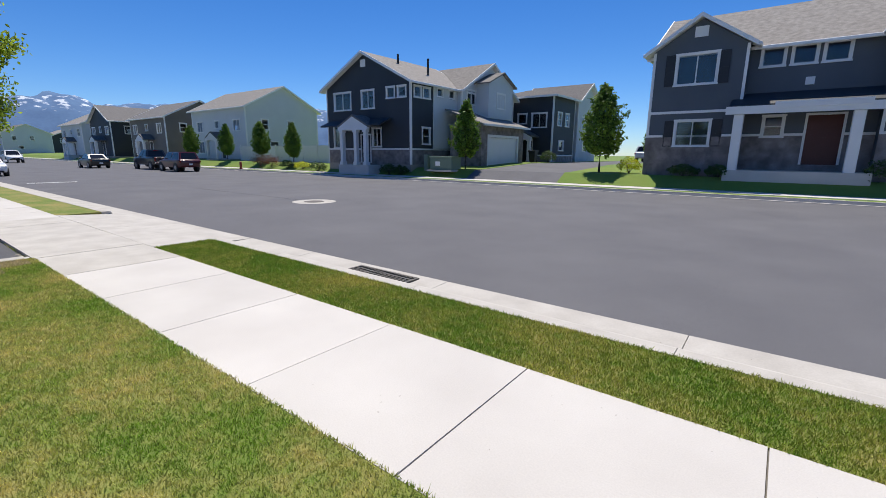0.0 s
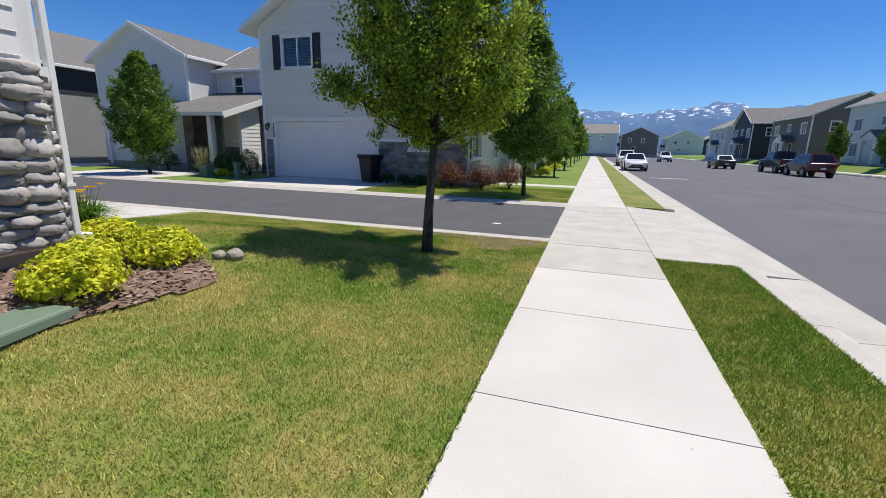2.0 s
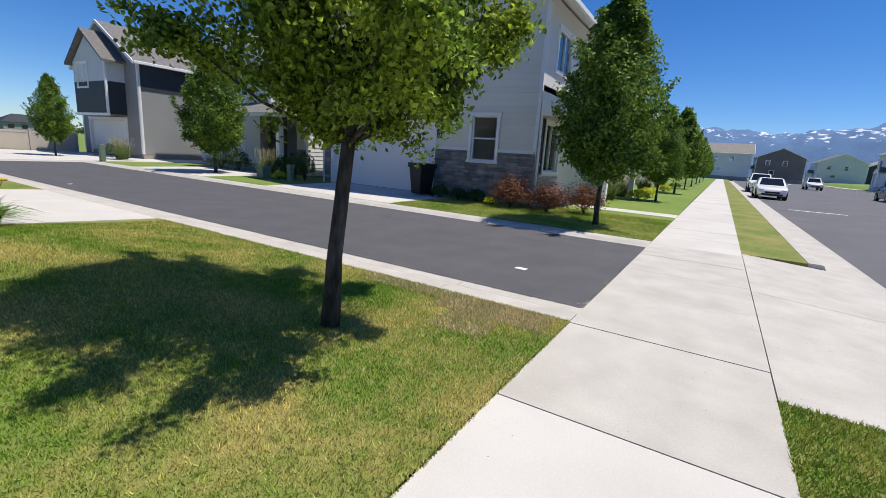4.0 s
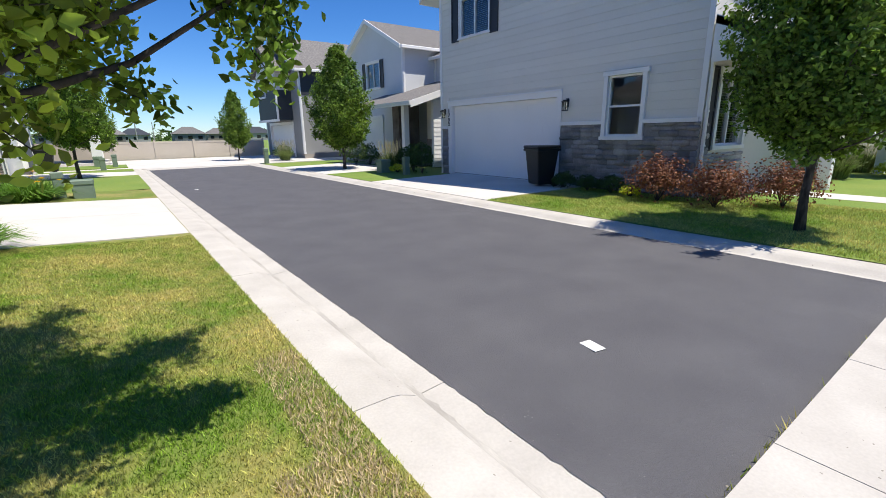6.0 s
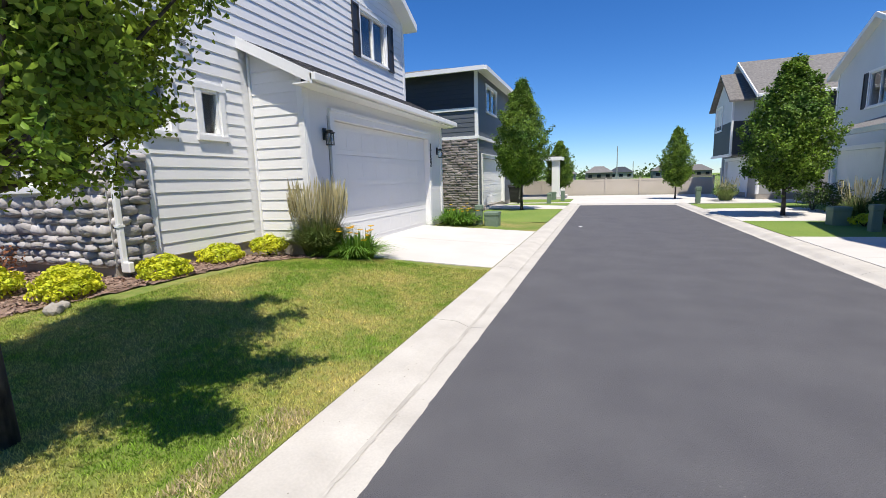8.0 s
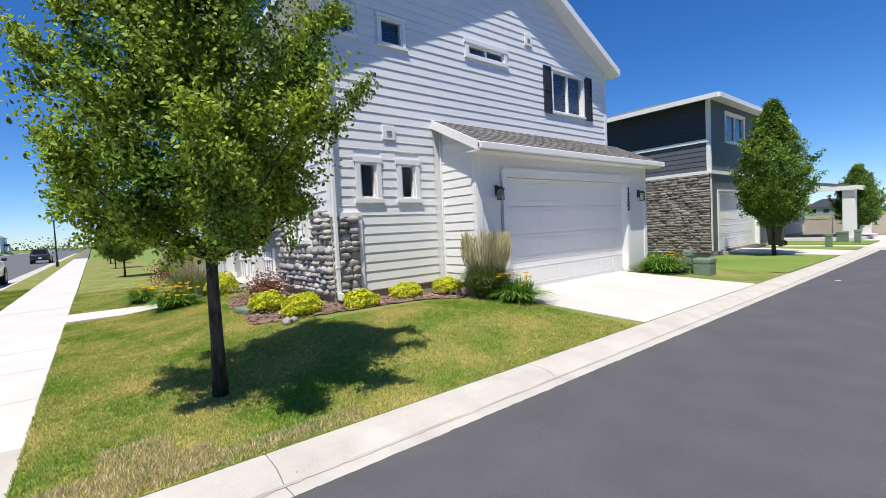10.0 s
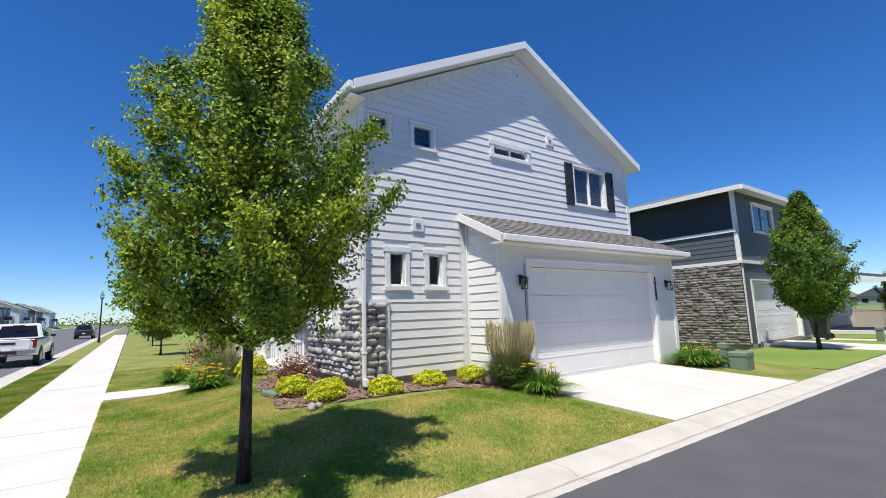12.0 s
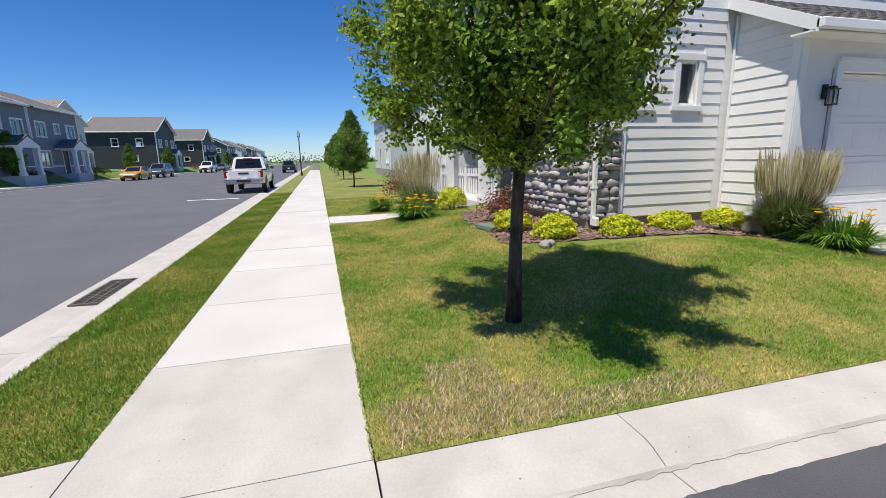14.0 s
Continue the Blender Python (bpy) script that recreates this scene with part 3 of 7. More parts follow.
# kerbs of the alley: rolled concrete bands in lengths
def alley_kerb(name, xg, xa, y0, y1, step, first):
    th = thing(name, "rolled concrete kerb along the alley", "kerb", kind="structure")
    y = y1
    k = first
    while y > y0 + 0.01:
        b = max(y0, y - k)
        s = 1 if xa > xg else -1
        pts = [(xg, -0.3), (xg, 0.0), (xg + s * 0.24, -0.004), (xg + s * 0.30, -0.016), (xg + s * 0.40, -0.058), (xg + s * 0.43, -0.066), (xg + s * 0.47, -0.062), (xa, -0.050), (xa, -0.3)]
        part("kerb_stone", prism(bmesh.new(), [(px, b + 0.004, pz) for px, pz in pts], (0, y - b - 0.008, 0)), M["concrete_b"], th)
        y, k = b, step
    return th


M["streak"] = mat("gutter_streak", (0.33, 0.31, 0.28), (0.50, 0.475, 0.435), 4, 0.9, 40, 0.2, 0.2, stretch=(3, 0.5, 1))


def ragged(name, label, category, xa, xb, y0, y1, z, wa, wb, material, seed, zb=None):
    """A thin strip along the alley with uneven edges."""
    verts, faces = [], []
    n = int((y1 - y0) / 0.05)
    for i in range(n + 1):
        y = y0 + (y1 - y0) * i / n
        for x, w, k, zz in ((xa, wa, 0, z), (xb, wb, 7, z if zb is None else zb)):
            verts.append((x + w * (0.5 * noise.noise(Vector((y * 2.1, seed + k, 0))) + 0.8 * noise.noise(Vector((y * 16.0, seed + k, 3)))), y, zz))
        if i:
            faces.append((2 * i - 2, 2 * i - 1, 2 * i + 1, 2 * i))
    me = bpy.data.meshes.new(name)
    me.from_pydata(verts, [], faces)
    return tagged(link(name, me, material), label, category, kind="stuff")


ragged("gutter_streak", "dark water streak along the kerb's flow line", "stain", -9.900, -9.945, -23.4, 1.40, -0.0605, 0.02, 0.03, M["streak"], 1)
ragged("seal_edge", "ragged edge of the asphalt seal over the kerb", "asphalt", -10.115, -10.24, -23.4, 1.40, -0.0470, 0.020, 0.0, M["asphalt_a"], 2, -0.0555)
ragged("seal_edge", "ragged edge of the asphalt seal over the kerb", "asphalt", -14.675, -14.56, -23.4, 1.40, -0.0470, 0.020, 0.0, M["asphalt_a"], 3, -0.0555)
alley_kerb("kerb", -9.50, -10.13, -24.5, 1.45, 3.0, 1.46)
alley_kerb("kerb", -15.25, -14.66, -24.5, 1.45, 3.0, 2.2)
tagged(link("road", bx(-40, 20, -35.6, -24.5, -0.4, -0.03), M["concrete"]), "pale concrete lane crossing the end of the alley", "road", kind="structure")
tagged(link("road", bx(-14.65, -10.06, -24.5, -23.5, -0.4, -0.045), M["concrete_b"]), "concrete gutter at the end of the alley", "road", kind="structure")

# driveways and walks
def drive(x0, x1, y0, y1, za, zb, label, n=2):
    d = thing("driveway", label, "driveway", kind="structure")
    for i in range(n):
        a, b = y0 + (y1 - y0) * i / n, y0 + (y1 - y0) * (i + 1) / n
        part("drive_slab", prism(bmesh.new(), [(x0, a + 0.006, za), (x1, a + 0.006, zb), (x1, a + 0.006, -0.3), (x0, a + 0.006, -0.3)], (0, b - a - 0.012, 0)), M["concrete"], d)
    return d


drive(-9.49, -6.15, -11.05, -5.84, 0.006, 0.16, "pale concrete driveway before the white garage", 2)
drive(-18.7, -15.26, -10.7, -5.3, 0.05, 0.006, "pale concrete driveway partly shaded by the greige house")
drive(-18.7, -15.26, -19.8, -14.4, 0.05, 0.006, "pale concrete driveway behind the lawn strip")
drive(-9.51, -5.6, -22.4, -19.8, 0.006, 0.1, "pale concrete driveway before the dark house", 1)
tagged(link("path", bx(-0.6, 0.7, -2.4, 1.45, -0.3, 0.05), M["concrete"]), "concrete path to the front door", "path", kind="structure")
tagged(link("path", bx(-21.6, -20.6, -3.0, 1.45, -0.3, 0.014), M["concrete"]), "concrete path to the front door", "path", kind="structure")

# far side of the street
FK = [(22.4, -0.3), (22.4, -0.09), (22.75, -0.1), (22.79, 0.03), (22.95, 0.03), (22.95, -0.3)]
tagged(link("kerb", profile(bmesh.new(), FK, -420, 420), M["concrete_b"]), "concrete kerb on the far side of the street", "kerb", kind="structure")
tagged(link("pavement", bx(-420, 420, 23.6, 25.0, -0.3, 0.05), M["concrete"]), "pale concrete pavement across the street", "pavement", kind="structure")
tagged(link("alley", bank(bmesh.new(), -17.5, -11.0, -0.02), M["asphalt"]), "grey asphalt alley between the houses across the street", "road", kind="structure")

# ---- houses ----
def lantern(side, u, z, name="wall_lamp"):
    th = thing(name, "black wall lantern with clear glass on the garage wall", "lamp", "garage wall lanterns")
    bm = bmesh.new()
    side.box(bm, u - 0.05, u + 0.05, z - 0.02, z + 0.2, 0.0, 0.03, 0.006)
    side.box(bm, u - 0.012, u + 0.012, z + 0.13, z + 0.155, 0.03, 0.13)
    part("bracket", bm, M["black"], th)
    bm = bmesh.new()
    side.box(bm, u - 0.075, u + 0.075, z + 0.1, z + 0.125, 0.05, 0.2, 0.01)
    side.box(bm, u - 0.045, u + 0.045, z + 0.125, z + 0.16, 0.08, 0.17, 0.01)
    side.box(bm, u - 0.06, u + 0.06, z - 0.12, z - 0.1, 0.065, 0.185, 0.005)
    for du in (-0.055, 0.043):
        for dd in (0.07, 0.168):
            side.box(bm, u + du, u + du + 0.012, z - 0.1, z + 0.1, dd, dd + 0.012)
    part("cage", bm, M["black"], th)
    g = part("glass", side.box(bmesh.new(), u - 0.042, u + 0.042, z - 0.1, z + 0.1, 0.084, 0.167), M["lampglass"], th, "clear glass body")
    g.visible_shadow = False
    return th


def number(text, side, u, z, size, vertical=True, step=0.16):
    """House digits standing one above the other."""
    th = thing("house_number", "black metal house number %s on white trim" % text, "house number")
    for i, ch in enumerate(text):
        cu = bpy.data.curves.new("digit", "FONT")
        cu.body, cu.size, cu.extrude, cu.align_x, cu.offset = ch, size, 0.008, "CENTER", 0.007
        tmp = new("digit", cu)
        me = bpy.data.meshes.new_from_object(tmp.evaluated_get(bpy.context.evaluated_depsgraph_get()))
        bpy.data.objects.remove(tmp)
        me.materials.clear()
        ob = link("digit", me, M["black"], th)
        p = side.p(u, z - i * step, 0.055)
        rz = {("x", -1): -90, ("x", 1): 90, ("y", -1): 0, ("y", 1): 180}[(side.axis, side.sign)]
        ob.matrix_basis = pose(*p, 90, 0, rz)
    return th


def downspout(parent, side, u, z0, z1, d=0.03, w=0.07):
    bm = bmesh.new()
    side.box(bm, u - w / 2, u + w / 2, z0 + 0.12, z1, d, d + 0.06, 0.008)
    for z in (z0 + 0.6, (z0 + z1) / 2, z1 - 0.3):
        side.box(bm, u - w / 2 - 0.012, u + w / 2 + 0.012, z, z + 0.03, d - 0.01, d + 0.066)
    side.box(bm, u - w / 2, u + w / 2, z0, z0 + 0.14, d + 0.0, d + 0.16, 0.01)
    return part("downspout", bm, M["trim"], parent, "white metal downspout")


def shingle_field(parent, a, b, c, material, course=0.14, width=0.95, seed=3):
    """Courses of shingles on a slope: a lower corner, b the other lower corner, c above a."""
    a, b, c = Vector(a), Vector(b), Vector(c)
    along, up = (b - a), (c - a)
    n = along.cross(up).normalized()
    if n.z < 0:
        n = -n
    ex, ey = along.normalized(), up.normalized()
    me = bpy.data.meshes.new("shingle")
    bm = bx(0.003, 0.997, 0, 1.15, 0, 0.012)
    for v in bm.verts:
        v.co.z -= 0.008 * v.co.y - 0.004
    bm.to_mesh(me)
    bm.free()
    me.materials.append(material)
    rng = random.Random(seed)
    k, z = 0, 0.0
    while z < up.length - 0.03:
        h = min(course, up.length - z)
        u = -rng.uniform(0, width)
        while u < along.length:
            w = width * rng.uniform(0.3, 0.5)
            s, e = max(0, u), min(along.length, u + w)
            if e - s > 0.03:
                ob = link("shingle", me, material, parent)
                m = Matrix((ex, ey, n)).transposed().to_4x4()
                ob.matrix_basis = Matrix.Translation(a + ex * s + ey * z + n * (0.004 + 0.004 * rng.random())) @ m @ Matrix.Diagonal((e - s, h, 1, 1))
            u += w
        z += course
        k += 1


def simple_house(name, label, x0, x1, y0, y1, zb, ze, along, zr, wall, roof, sides, over=0.4, found=0.25, roofmat=None, group="", low=None, lowz=0.0, floor=True):
    """A house shell with openings. sides: for W, E, N, S the lists of (kind, u0, u1, z0, z1)."""
    th = thing(name, label, "house", group)
    S = {"W": Side("x", x0, -1), "E": Side("x", x1, 1), "N": Side("y", y1, 1), "S": Side("y", y0, -1)}
    mid = (y0 + y1) / 2 if along == "x" else (x0 + x1) / 2
    rise = (zr - ze)
    for k, s in S.items():
        u0, u1 = (y0, y1) if s.axis == "x" else (x0, x1)
        if s.axis == "y":
            u0, u1 = u0 + 0.16, u1 - 0.16
        hs = [(h[1], h[2], h[3], h[4]) for h in sides.get(k, [])]
        gb = (mid, zr - 0.06) if along != "hip" and (along == "x") == (s.axis == "x") else None
        if gb and s.axis == "y":
            gb = (mid, zr - 0.06)
        if low is not None:
            part("wall", wall_mesh(s, u0, u1, zb + found, lowz, hs), low, th, "lower wall clad in a second finish")
            part("wall", wall_mesh(s, u0, u1, lowz, ze, hs, gable=gb), wall, th)
            bm = bmesh.new()
            us = sorted([u0 - 0.0, *[q for h in hs if h[2] < lowz < h[3] for q in (h[0] - 0.1, h[1] + 0.1)], u1])
            for q0, q1 in zip(us[::2], us[1::2]):
                s.box(bm, q0, q1, lowz - 0.06, lowz + 0.06, 0, 0.05)
            part("belt_board", bm, M["trim"], th, "white belt board")
        else:
            part("wall", wall_mesh(s, u0, u1, zb + found, ze, hs, gable=gb), wall, th)
        part("foundation", s.box(bmesh.new(), u0, u1, -0.3, zb + found, -0.16, -0.01), M["found"], th)
        e0, e1 = (u0, u1) if s.axis == "x" else (u0 - 0.16, u1 + 0.16)
        part("corner_board", s.box(bmesh.new(), e0, e0 + 0.11, zb + found, ze, 0, 0.03), M["trim"], th)
        part("corner_board", s.box(bmesh.new(), e1 - 0.11, e1, zb + found, ze, 0, 0.03), M["trim"], th)
        for h in sides.get(k, []):
            if h[0] in ("win", "winh", "win1"):
                window(th, s, *h[1:5], panes={"win": "v", "winh": "h", "win1": ""}[h[0]], blind=False)
            elif h[0] == "wins":
                window(th, s, *h[1:5], panes="v", blind=False)
                w = (h[2] - h[1]) * 0.24
                shutter(th, s, h[1] - 0.1 - w, h[1] - 0.1, h[3] - 0.05, h[4] + 0.05)
                shutter(th, s, h[2] + 0.1, h[2] + 0.1 + w, h[3] - 0.05, h[4] + 0.05)
            elif h[0] == "gar":
                garage_door(th, s, *h[1:5])
            elif h[0] in ("door", "rdoor"):
                d = part("door", s.box(bmesh.new(), h[1], h[2], h[3], h[4], -0.1, -0.05), M["darkred"] if h[0] == "rdoor" else M["shutter"], th, "panelled front door")
                bm = bmesh.new()
                for a, b in ((0.08, 0.45), (0.55, 0.92)):
                    s.box(bm, h[1] + (h[2] - h[1]) * 0.15, h[1] + (h[2] - h[1]) * 0.85, h[3] + (h[4] - h[3]) * a, h[3] + (h[4] - h[3]) * b, -0.05, -0.035)
                part("door_panel", bm, M["darkred"] if h[0] == "rdoor" else M["shutter"], d)
                bm = bmesh.new()
                s.box(bm, h[1] - 0.1, h[1], h[3], h[4] + 0.1, 0, 0.045)
                s.box(bm, h[2], h[2] + 0.1, h[3], h[4] + 0.1, 0, 0.045)
                s.box(bm, h[1], h[2], h[4], h[4] + 0.1, 0, 0.045)
                part("door_casing", bm, M["trim"], d)
    if floor:
        part("floor_deck", bx(x0 + 0.17, x1 - 0.17, y0 + 0.17, y1 - 0.17, zb + 2.9, zb + 3.0), M["room"], th, "upper floor deck inside")
    if along == "hip":
        o = over
        zz = ze + 0.02
        bm = bmesh.new()
        d = min(x1 - x0, y1 - y0) / 2 + o
        ym = (y0 + y1) / 2
        q = [bm.verts.new(p) for p in ((x0 - o, y0 - o, zz), (x1 + o, y0 - o, zz), (x1 + o, y1 + o, zz), (x0 - o, y1 + o, zz), (x0 - o + d, ym, zr), (x1 + o - d, ym, zr))]
        for ff in ((0, 1, 5, 4), (1, 2, 5), (2, 3, 4, 5), (3, 0, 4)):
            bm.faces.new([q[k] for k in ff])
        rf = part("roof", bm, roof, th, "low shingled hip roof")
        part("soffit", bx(x0 - o, x1 + o, y0 - o, y1 + o, zz - 0.04, zz - 0.004), M["trim"], rf)
        for a in ((x0 - o - 0.1, x0 - o, y0 - o, y1 + o), (x1 + o, x1 + o + 0.1, y0 - o, y1 + o), (x0 - o, x1 + o, y0 - o - 0.1, y0 - o), (x0 - o, x1 + o, y1 + o, y1 + o + 0.1)):
            part("gutter", bx(*a, zz - 0.17, zz + 0.01), M["trim"], rf)
    elif along == "x":
        slope = (zr - ze) / (mid - y0)
        gable_roof(th, "x", mid, zr + 0.06, y0 - over, ze - slope * over + 0.06, y1 + over, ze - slope * over + 0.06, x0 - over, x1 + over, roof)
    else:
        slope = (zr - ze) / (mid - x0)
        gable_roof(th, "y", mid, zr + 0.06, x0 - over, ze - slope * over + 0.06, x1 + over, ze - slope * over + 0.06, y0 - over, y1 + over, roof)
    return th, S


# -- corner house, white boards --
hw = thing("white_corner_house", "two-storey white lap-sided corner house with grey shingle roof", "house")
W1 = Side("x", -5.17, -1)
N1 = Side("y", -2.62, 1)
RZ, EZ, RY = 8.88, 6.34, -7.31
side_holes = [(-3.65, -3.27, 2.31, 3.03), (-4.60, -4.23, 2.31, 3.03), (-3.29, -2.80, 5.46, 5.98), (-4.45, -3.91, 5.45, 5.98), (-7.52, -6.31, 5.70, 5.97), (-10.90, -9.46, 4.77, 5.92)]
part("wall", wall_mesh(W1, -12.15, -2.62, 0.48, EZ, side_holes, gable=(RY, RZ - 0.1)), M["white"], hw)
part("foundation", W1.box(bmesh.new(), -12.15, -2.62, -0.3, 0.48, -0.16, -0.012), M["found"], hw, "bare concrete foundation")
cover = [(h[0] - 0.11, h[1] + 0.11, h[2] - 0.1, h[3] + 0.11) for h in side_holes] + [(-12.2, -5.12, 0, 3.95), (-3.20, -2.5, 0, 1.98), (-4.13, -3.83, 3.51, 3.79), (-8.61, -8.33, 6.36, 6.64)]
siding(hw, W1, -12.15, -2.73, 0.50, RZ - 0.12, cover, M["white"], 0.186, gable=(RY, RZ - 0.12), ze=EZ)
window(hw, W1, *side_holes[0], panes="", blind=False)
window(hw, W1, *side_holes[1], panes="", blind=False)
window(hw, W1, *side_holes[2], panes="", casing=0.05)
window(hw, W1, *side_holes[3], panes="", casing=0.07)
window(hw, W1, *side_holes[4], panes="v", blind=False)
window(hw, W1, *side_holes[5], panes="v", casing=0.06)
shutter(hw, W1, -9.38, -9.05, 4.70, 5.98)
shutter(hw, W1, -11.34, -11.00, 4.70, 5.98)
for a, b, c, d in ((-4.13, -3.83, 3.51, 3.79), (-8.61, -8.33, 6.36, 6.64), (-7.43, -7.19, 8.02, 8.30)):
    v = part("wall_vent", W1.box(bmesh.new(), a, b, c, d, 0.0, 0.05, 0.008), M["trim"], hw, "white square wall vent")
    bm = bmesh.new()
    for i in range(4):
        W1.box(bm, a + 0.09, b - 0.09, c + 0.09 + i * (d - c - 0.18) / 4, c + 0.10 + i * (d - c - 0.18) / 4, 0.05, 0.062)
    part("louvre", bm, M["stucco"], v)
for a, b, c, d, e in ((-2.73, -2.62, 2.04, EZ, 0.035), (-12.15, -12.03, 3.9, EZ, 0.035), (-3.24, -3.16, 0.48, 1.96, 0.06), (-3.24, -2.60, 1.96, 2.04, 0.075)):
    part("corner_board", W1.box(bmesh.new(), a, b, c, d, 0, e), M["trim"], hw)
stone_backing = part("stone_backing", W1.box(bmesh.new(), -3.16, -2.62, 0.48, 1.96, 0, 0.03), M["mortar"], hw)
gable_roof(hw, "x", RY, RZ + 0.08, -12.38, RZ + 0.08 - 0.522 * 5.07, -2.34, RZ + 0.08 - 0.515 * 4.97, -5.53, 3.4, M["shingle"])
part("soffit", bx(-5.5, 3.3, -2.62, -2.28, 6.12, 6.14), M["trim"], hw)
front_holes = [(-4.0, -3.0, 1.55, 2.75), (-4.1, -3.0, 4.9, 6.0)]
part("wall", wall_mesh(N1, -5.01, -2.25, 0.45, EZ, front_holes), M["white"], hw)
part("wall", wall_mesh(Side("y", -4.3, 1), -2.25, 3.0, 0.35, 3.1, [(-1.7, -0.75, 0.42, 2.5)]), M["mortar"], hw)
part("wall", wall_mesh(N1, -2.25, 3.0, 3.1, EZ, [(-0.6, 0.6, 4.6, 5.8)]), M["white"], hw)
part("wall", wall_mesh(Side("x", 3.0, 1), -12.15, -2.62, 0.3, EZ, [], gable=(RY, RZ - 0.1)), M["white"], hw)
part("wall", wall_mesh(Side("y", -12.15, -1), -5.01, 2.84, 0.3, EZ, []), M["white"], hw)
part("wall", bx(-2.41, -2.25, -4.14, -2.78, 0.35, 3.1), M["white"], hw)
part("porch_ceiling", bx(-2.25, 3.0, -4.14, -2.62, 3.0, 3.08), M["trim"], hw)
part("porch_floor", bx(-2.4, 3.0, -4.3, -2.45, -0.2, 0.36), M["concrete"], hw, "concrete porch floor")
part("foundation", N1.box(bmesh.new(), -5.17, -2.25, -0.3, 0.47, -0.16, -0.012), M["found"], hw)
window(hw, N1, *front_holes[0], panes="v", depth=0.05)
window(hw, N1, *front_holes[1], panes="v")
window(hw, N1, -0.6, 0.6, 4.6, 5.8, panes="v")
siding(hw, N1, -5.06, -2.25, 2.1, EZ, [(-4.13, -2.87, 0, 2.9), (-4.23, -2.87, 4.8, 6.12)], M["white"], 0.186)
d = part("front_door", bx(-1.7, -0.75, -4.40, -4.35, 0.42, 2.5), M["reddoor"], hw, "bright red front door")
part("door_panel", box(bx(-1.55, -1.28, -4.35, -4.335, 0.6, 2.3), -1.16, -0.9, -4.35, -4.335, 0.6, 2.3), M["reddoor"], d)
part("door_casing", box(box(bx(-1.82, -1.7, -4.3, -4.25, 0.37, 2.6), -0.75, -0.63, -4.3, -4.25, 0.37, 2.6), -1.7, -0.75, -4.3, -4.25, 2.5, 2.6), M["trim"], d)
for cx in (-0.35, 2.8):
    part("porch_column", box(box(bx(cx - 0.11, cx + 0.11, -2.72, -2.5, 0.36, 3.0, 0.01), cx - 0.15, cx + 0.15, -2.76, -2.46, 0.36, 0.55, 0.01), cx - 0.15, cx + 0.15, -2.76, -2.46, 2.85, 3.0, 0.01), M["trim"], hw, "white porch column")
downspout(hw, W1, -2.655, 0.40, 6.1, 0.085)
# its garage under a lean-to roof
WG = Side("x", -6.30, -1)
NG = Side("y", -5.33, 1)
part("wall", wall_mesh(WG, -12.3, -5.33, 0.12, 3.25, [(-11.16, -6.20, 0.12, 2.71)]), M["white"], hw, "smooth shaded white garage front")
part("wall", prism(bmesh.new(), [(-5.17, -5.33, 0.45), (-6.14, -5.33, 0.45), (-6.14, -5.33, 3.42), (-5.17, -5.33, 3.9)], (0, -0.16, 0)), M["white"], hw)
part("wall", prism(bmesh.new(), [(-5.17, -12.14, 0.1), (-6.14, -12.14, 0.1), (-6.14, -12.14, 3.42), (-5.17, -12.14, 3.9)], (0, -0.16, 0)), M["white"], hw)
part("foundation", NG.box(bmesh.new(), -6.30, -5.17, -0.2, 0.46, -0.16, -0.012), M["found"], hw)
part("ceiling", bx(-6.1, -5.1, -12.1, -5.5, 3.1, 3.14), M["trim"], hw)
siding(hw, NG, -6.22, -5.24, 0.48, 3.5, [], M["white"], 0.186)
for q in ((-5.24, -5.20, -5.33, -5.28, 0.46, 3.75), (-6.325, -6.21, -5.33, -5.295, 0.40, 3.4), (-6.33, -6.30, -5.45, -5.33, 0.40, 3.3), (-6.33, -6.30, -12.3, -12.16, 0.2, 3.3)):
    part("corner_board", bx(*q), M["trim"], hw)
garage_door(hw, WG, -11.16, -6.20, 0.14, 2.70, 4, 8)
lean = part("garage_roof", slab(bmesh.new(), (-5.17, -5.12, 4.02), (-5.17, -12.62, 4.02), (-6.64, -12.62, 3.30), (-6.64, -5.12, 3.30), 0.08), M["shingle"], hw, "grey shingled lean-to roof over the garage")
part("fascia", prism(bmesh.new(), [(-5.17, -5.09, 4.05), (-6.68, -5.09, 3.31), (-6.68, -5.09, 3.12), (-5.17, -5.09, 3.86)], (0, -0.04, 0)), M["trim"], lean, "white rake board")
part("gutter", bx(-6.75, -6.64, -12.66, -5.09, 3.17, 3.30, 0.012), M["trim"], lean, "white metal gutter")
part("soffit", bx(-6.64, -6.30, -12.62, -5.09, 3.14, 3.165), M["trim"], lean)
shingle_field(lean, (-6.66, -12.60, 3.295), (-6.66, -5.12, 3.295), (-5.19, -12.60, 4.015), M["shingle"], 0.145, 0.95)
lantern(WG, -5.90, 2.31)
lantern(WG, -11.88, 2.30)
number("1752", WG, -11.23, 2.42, 0.22, step=0.17)
# grey strip that draws the door casing's thin shadow as a solid
tagged(link("conduit", bx(-6.312, -6.303, -6.030, -6.018, 0.6, 2.75), M["stucco"]), "thin grey strip drawing the casing's shadow line beside the garage door", "conduit")

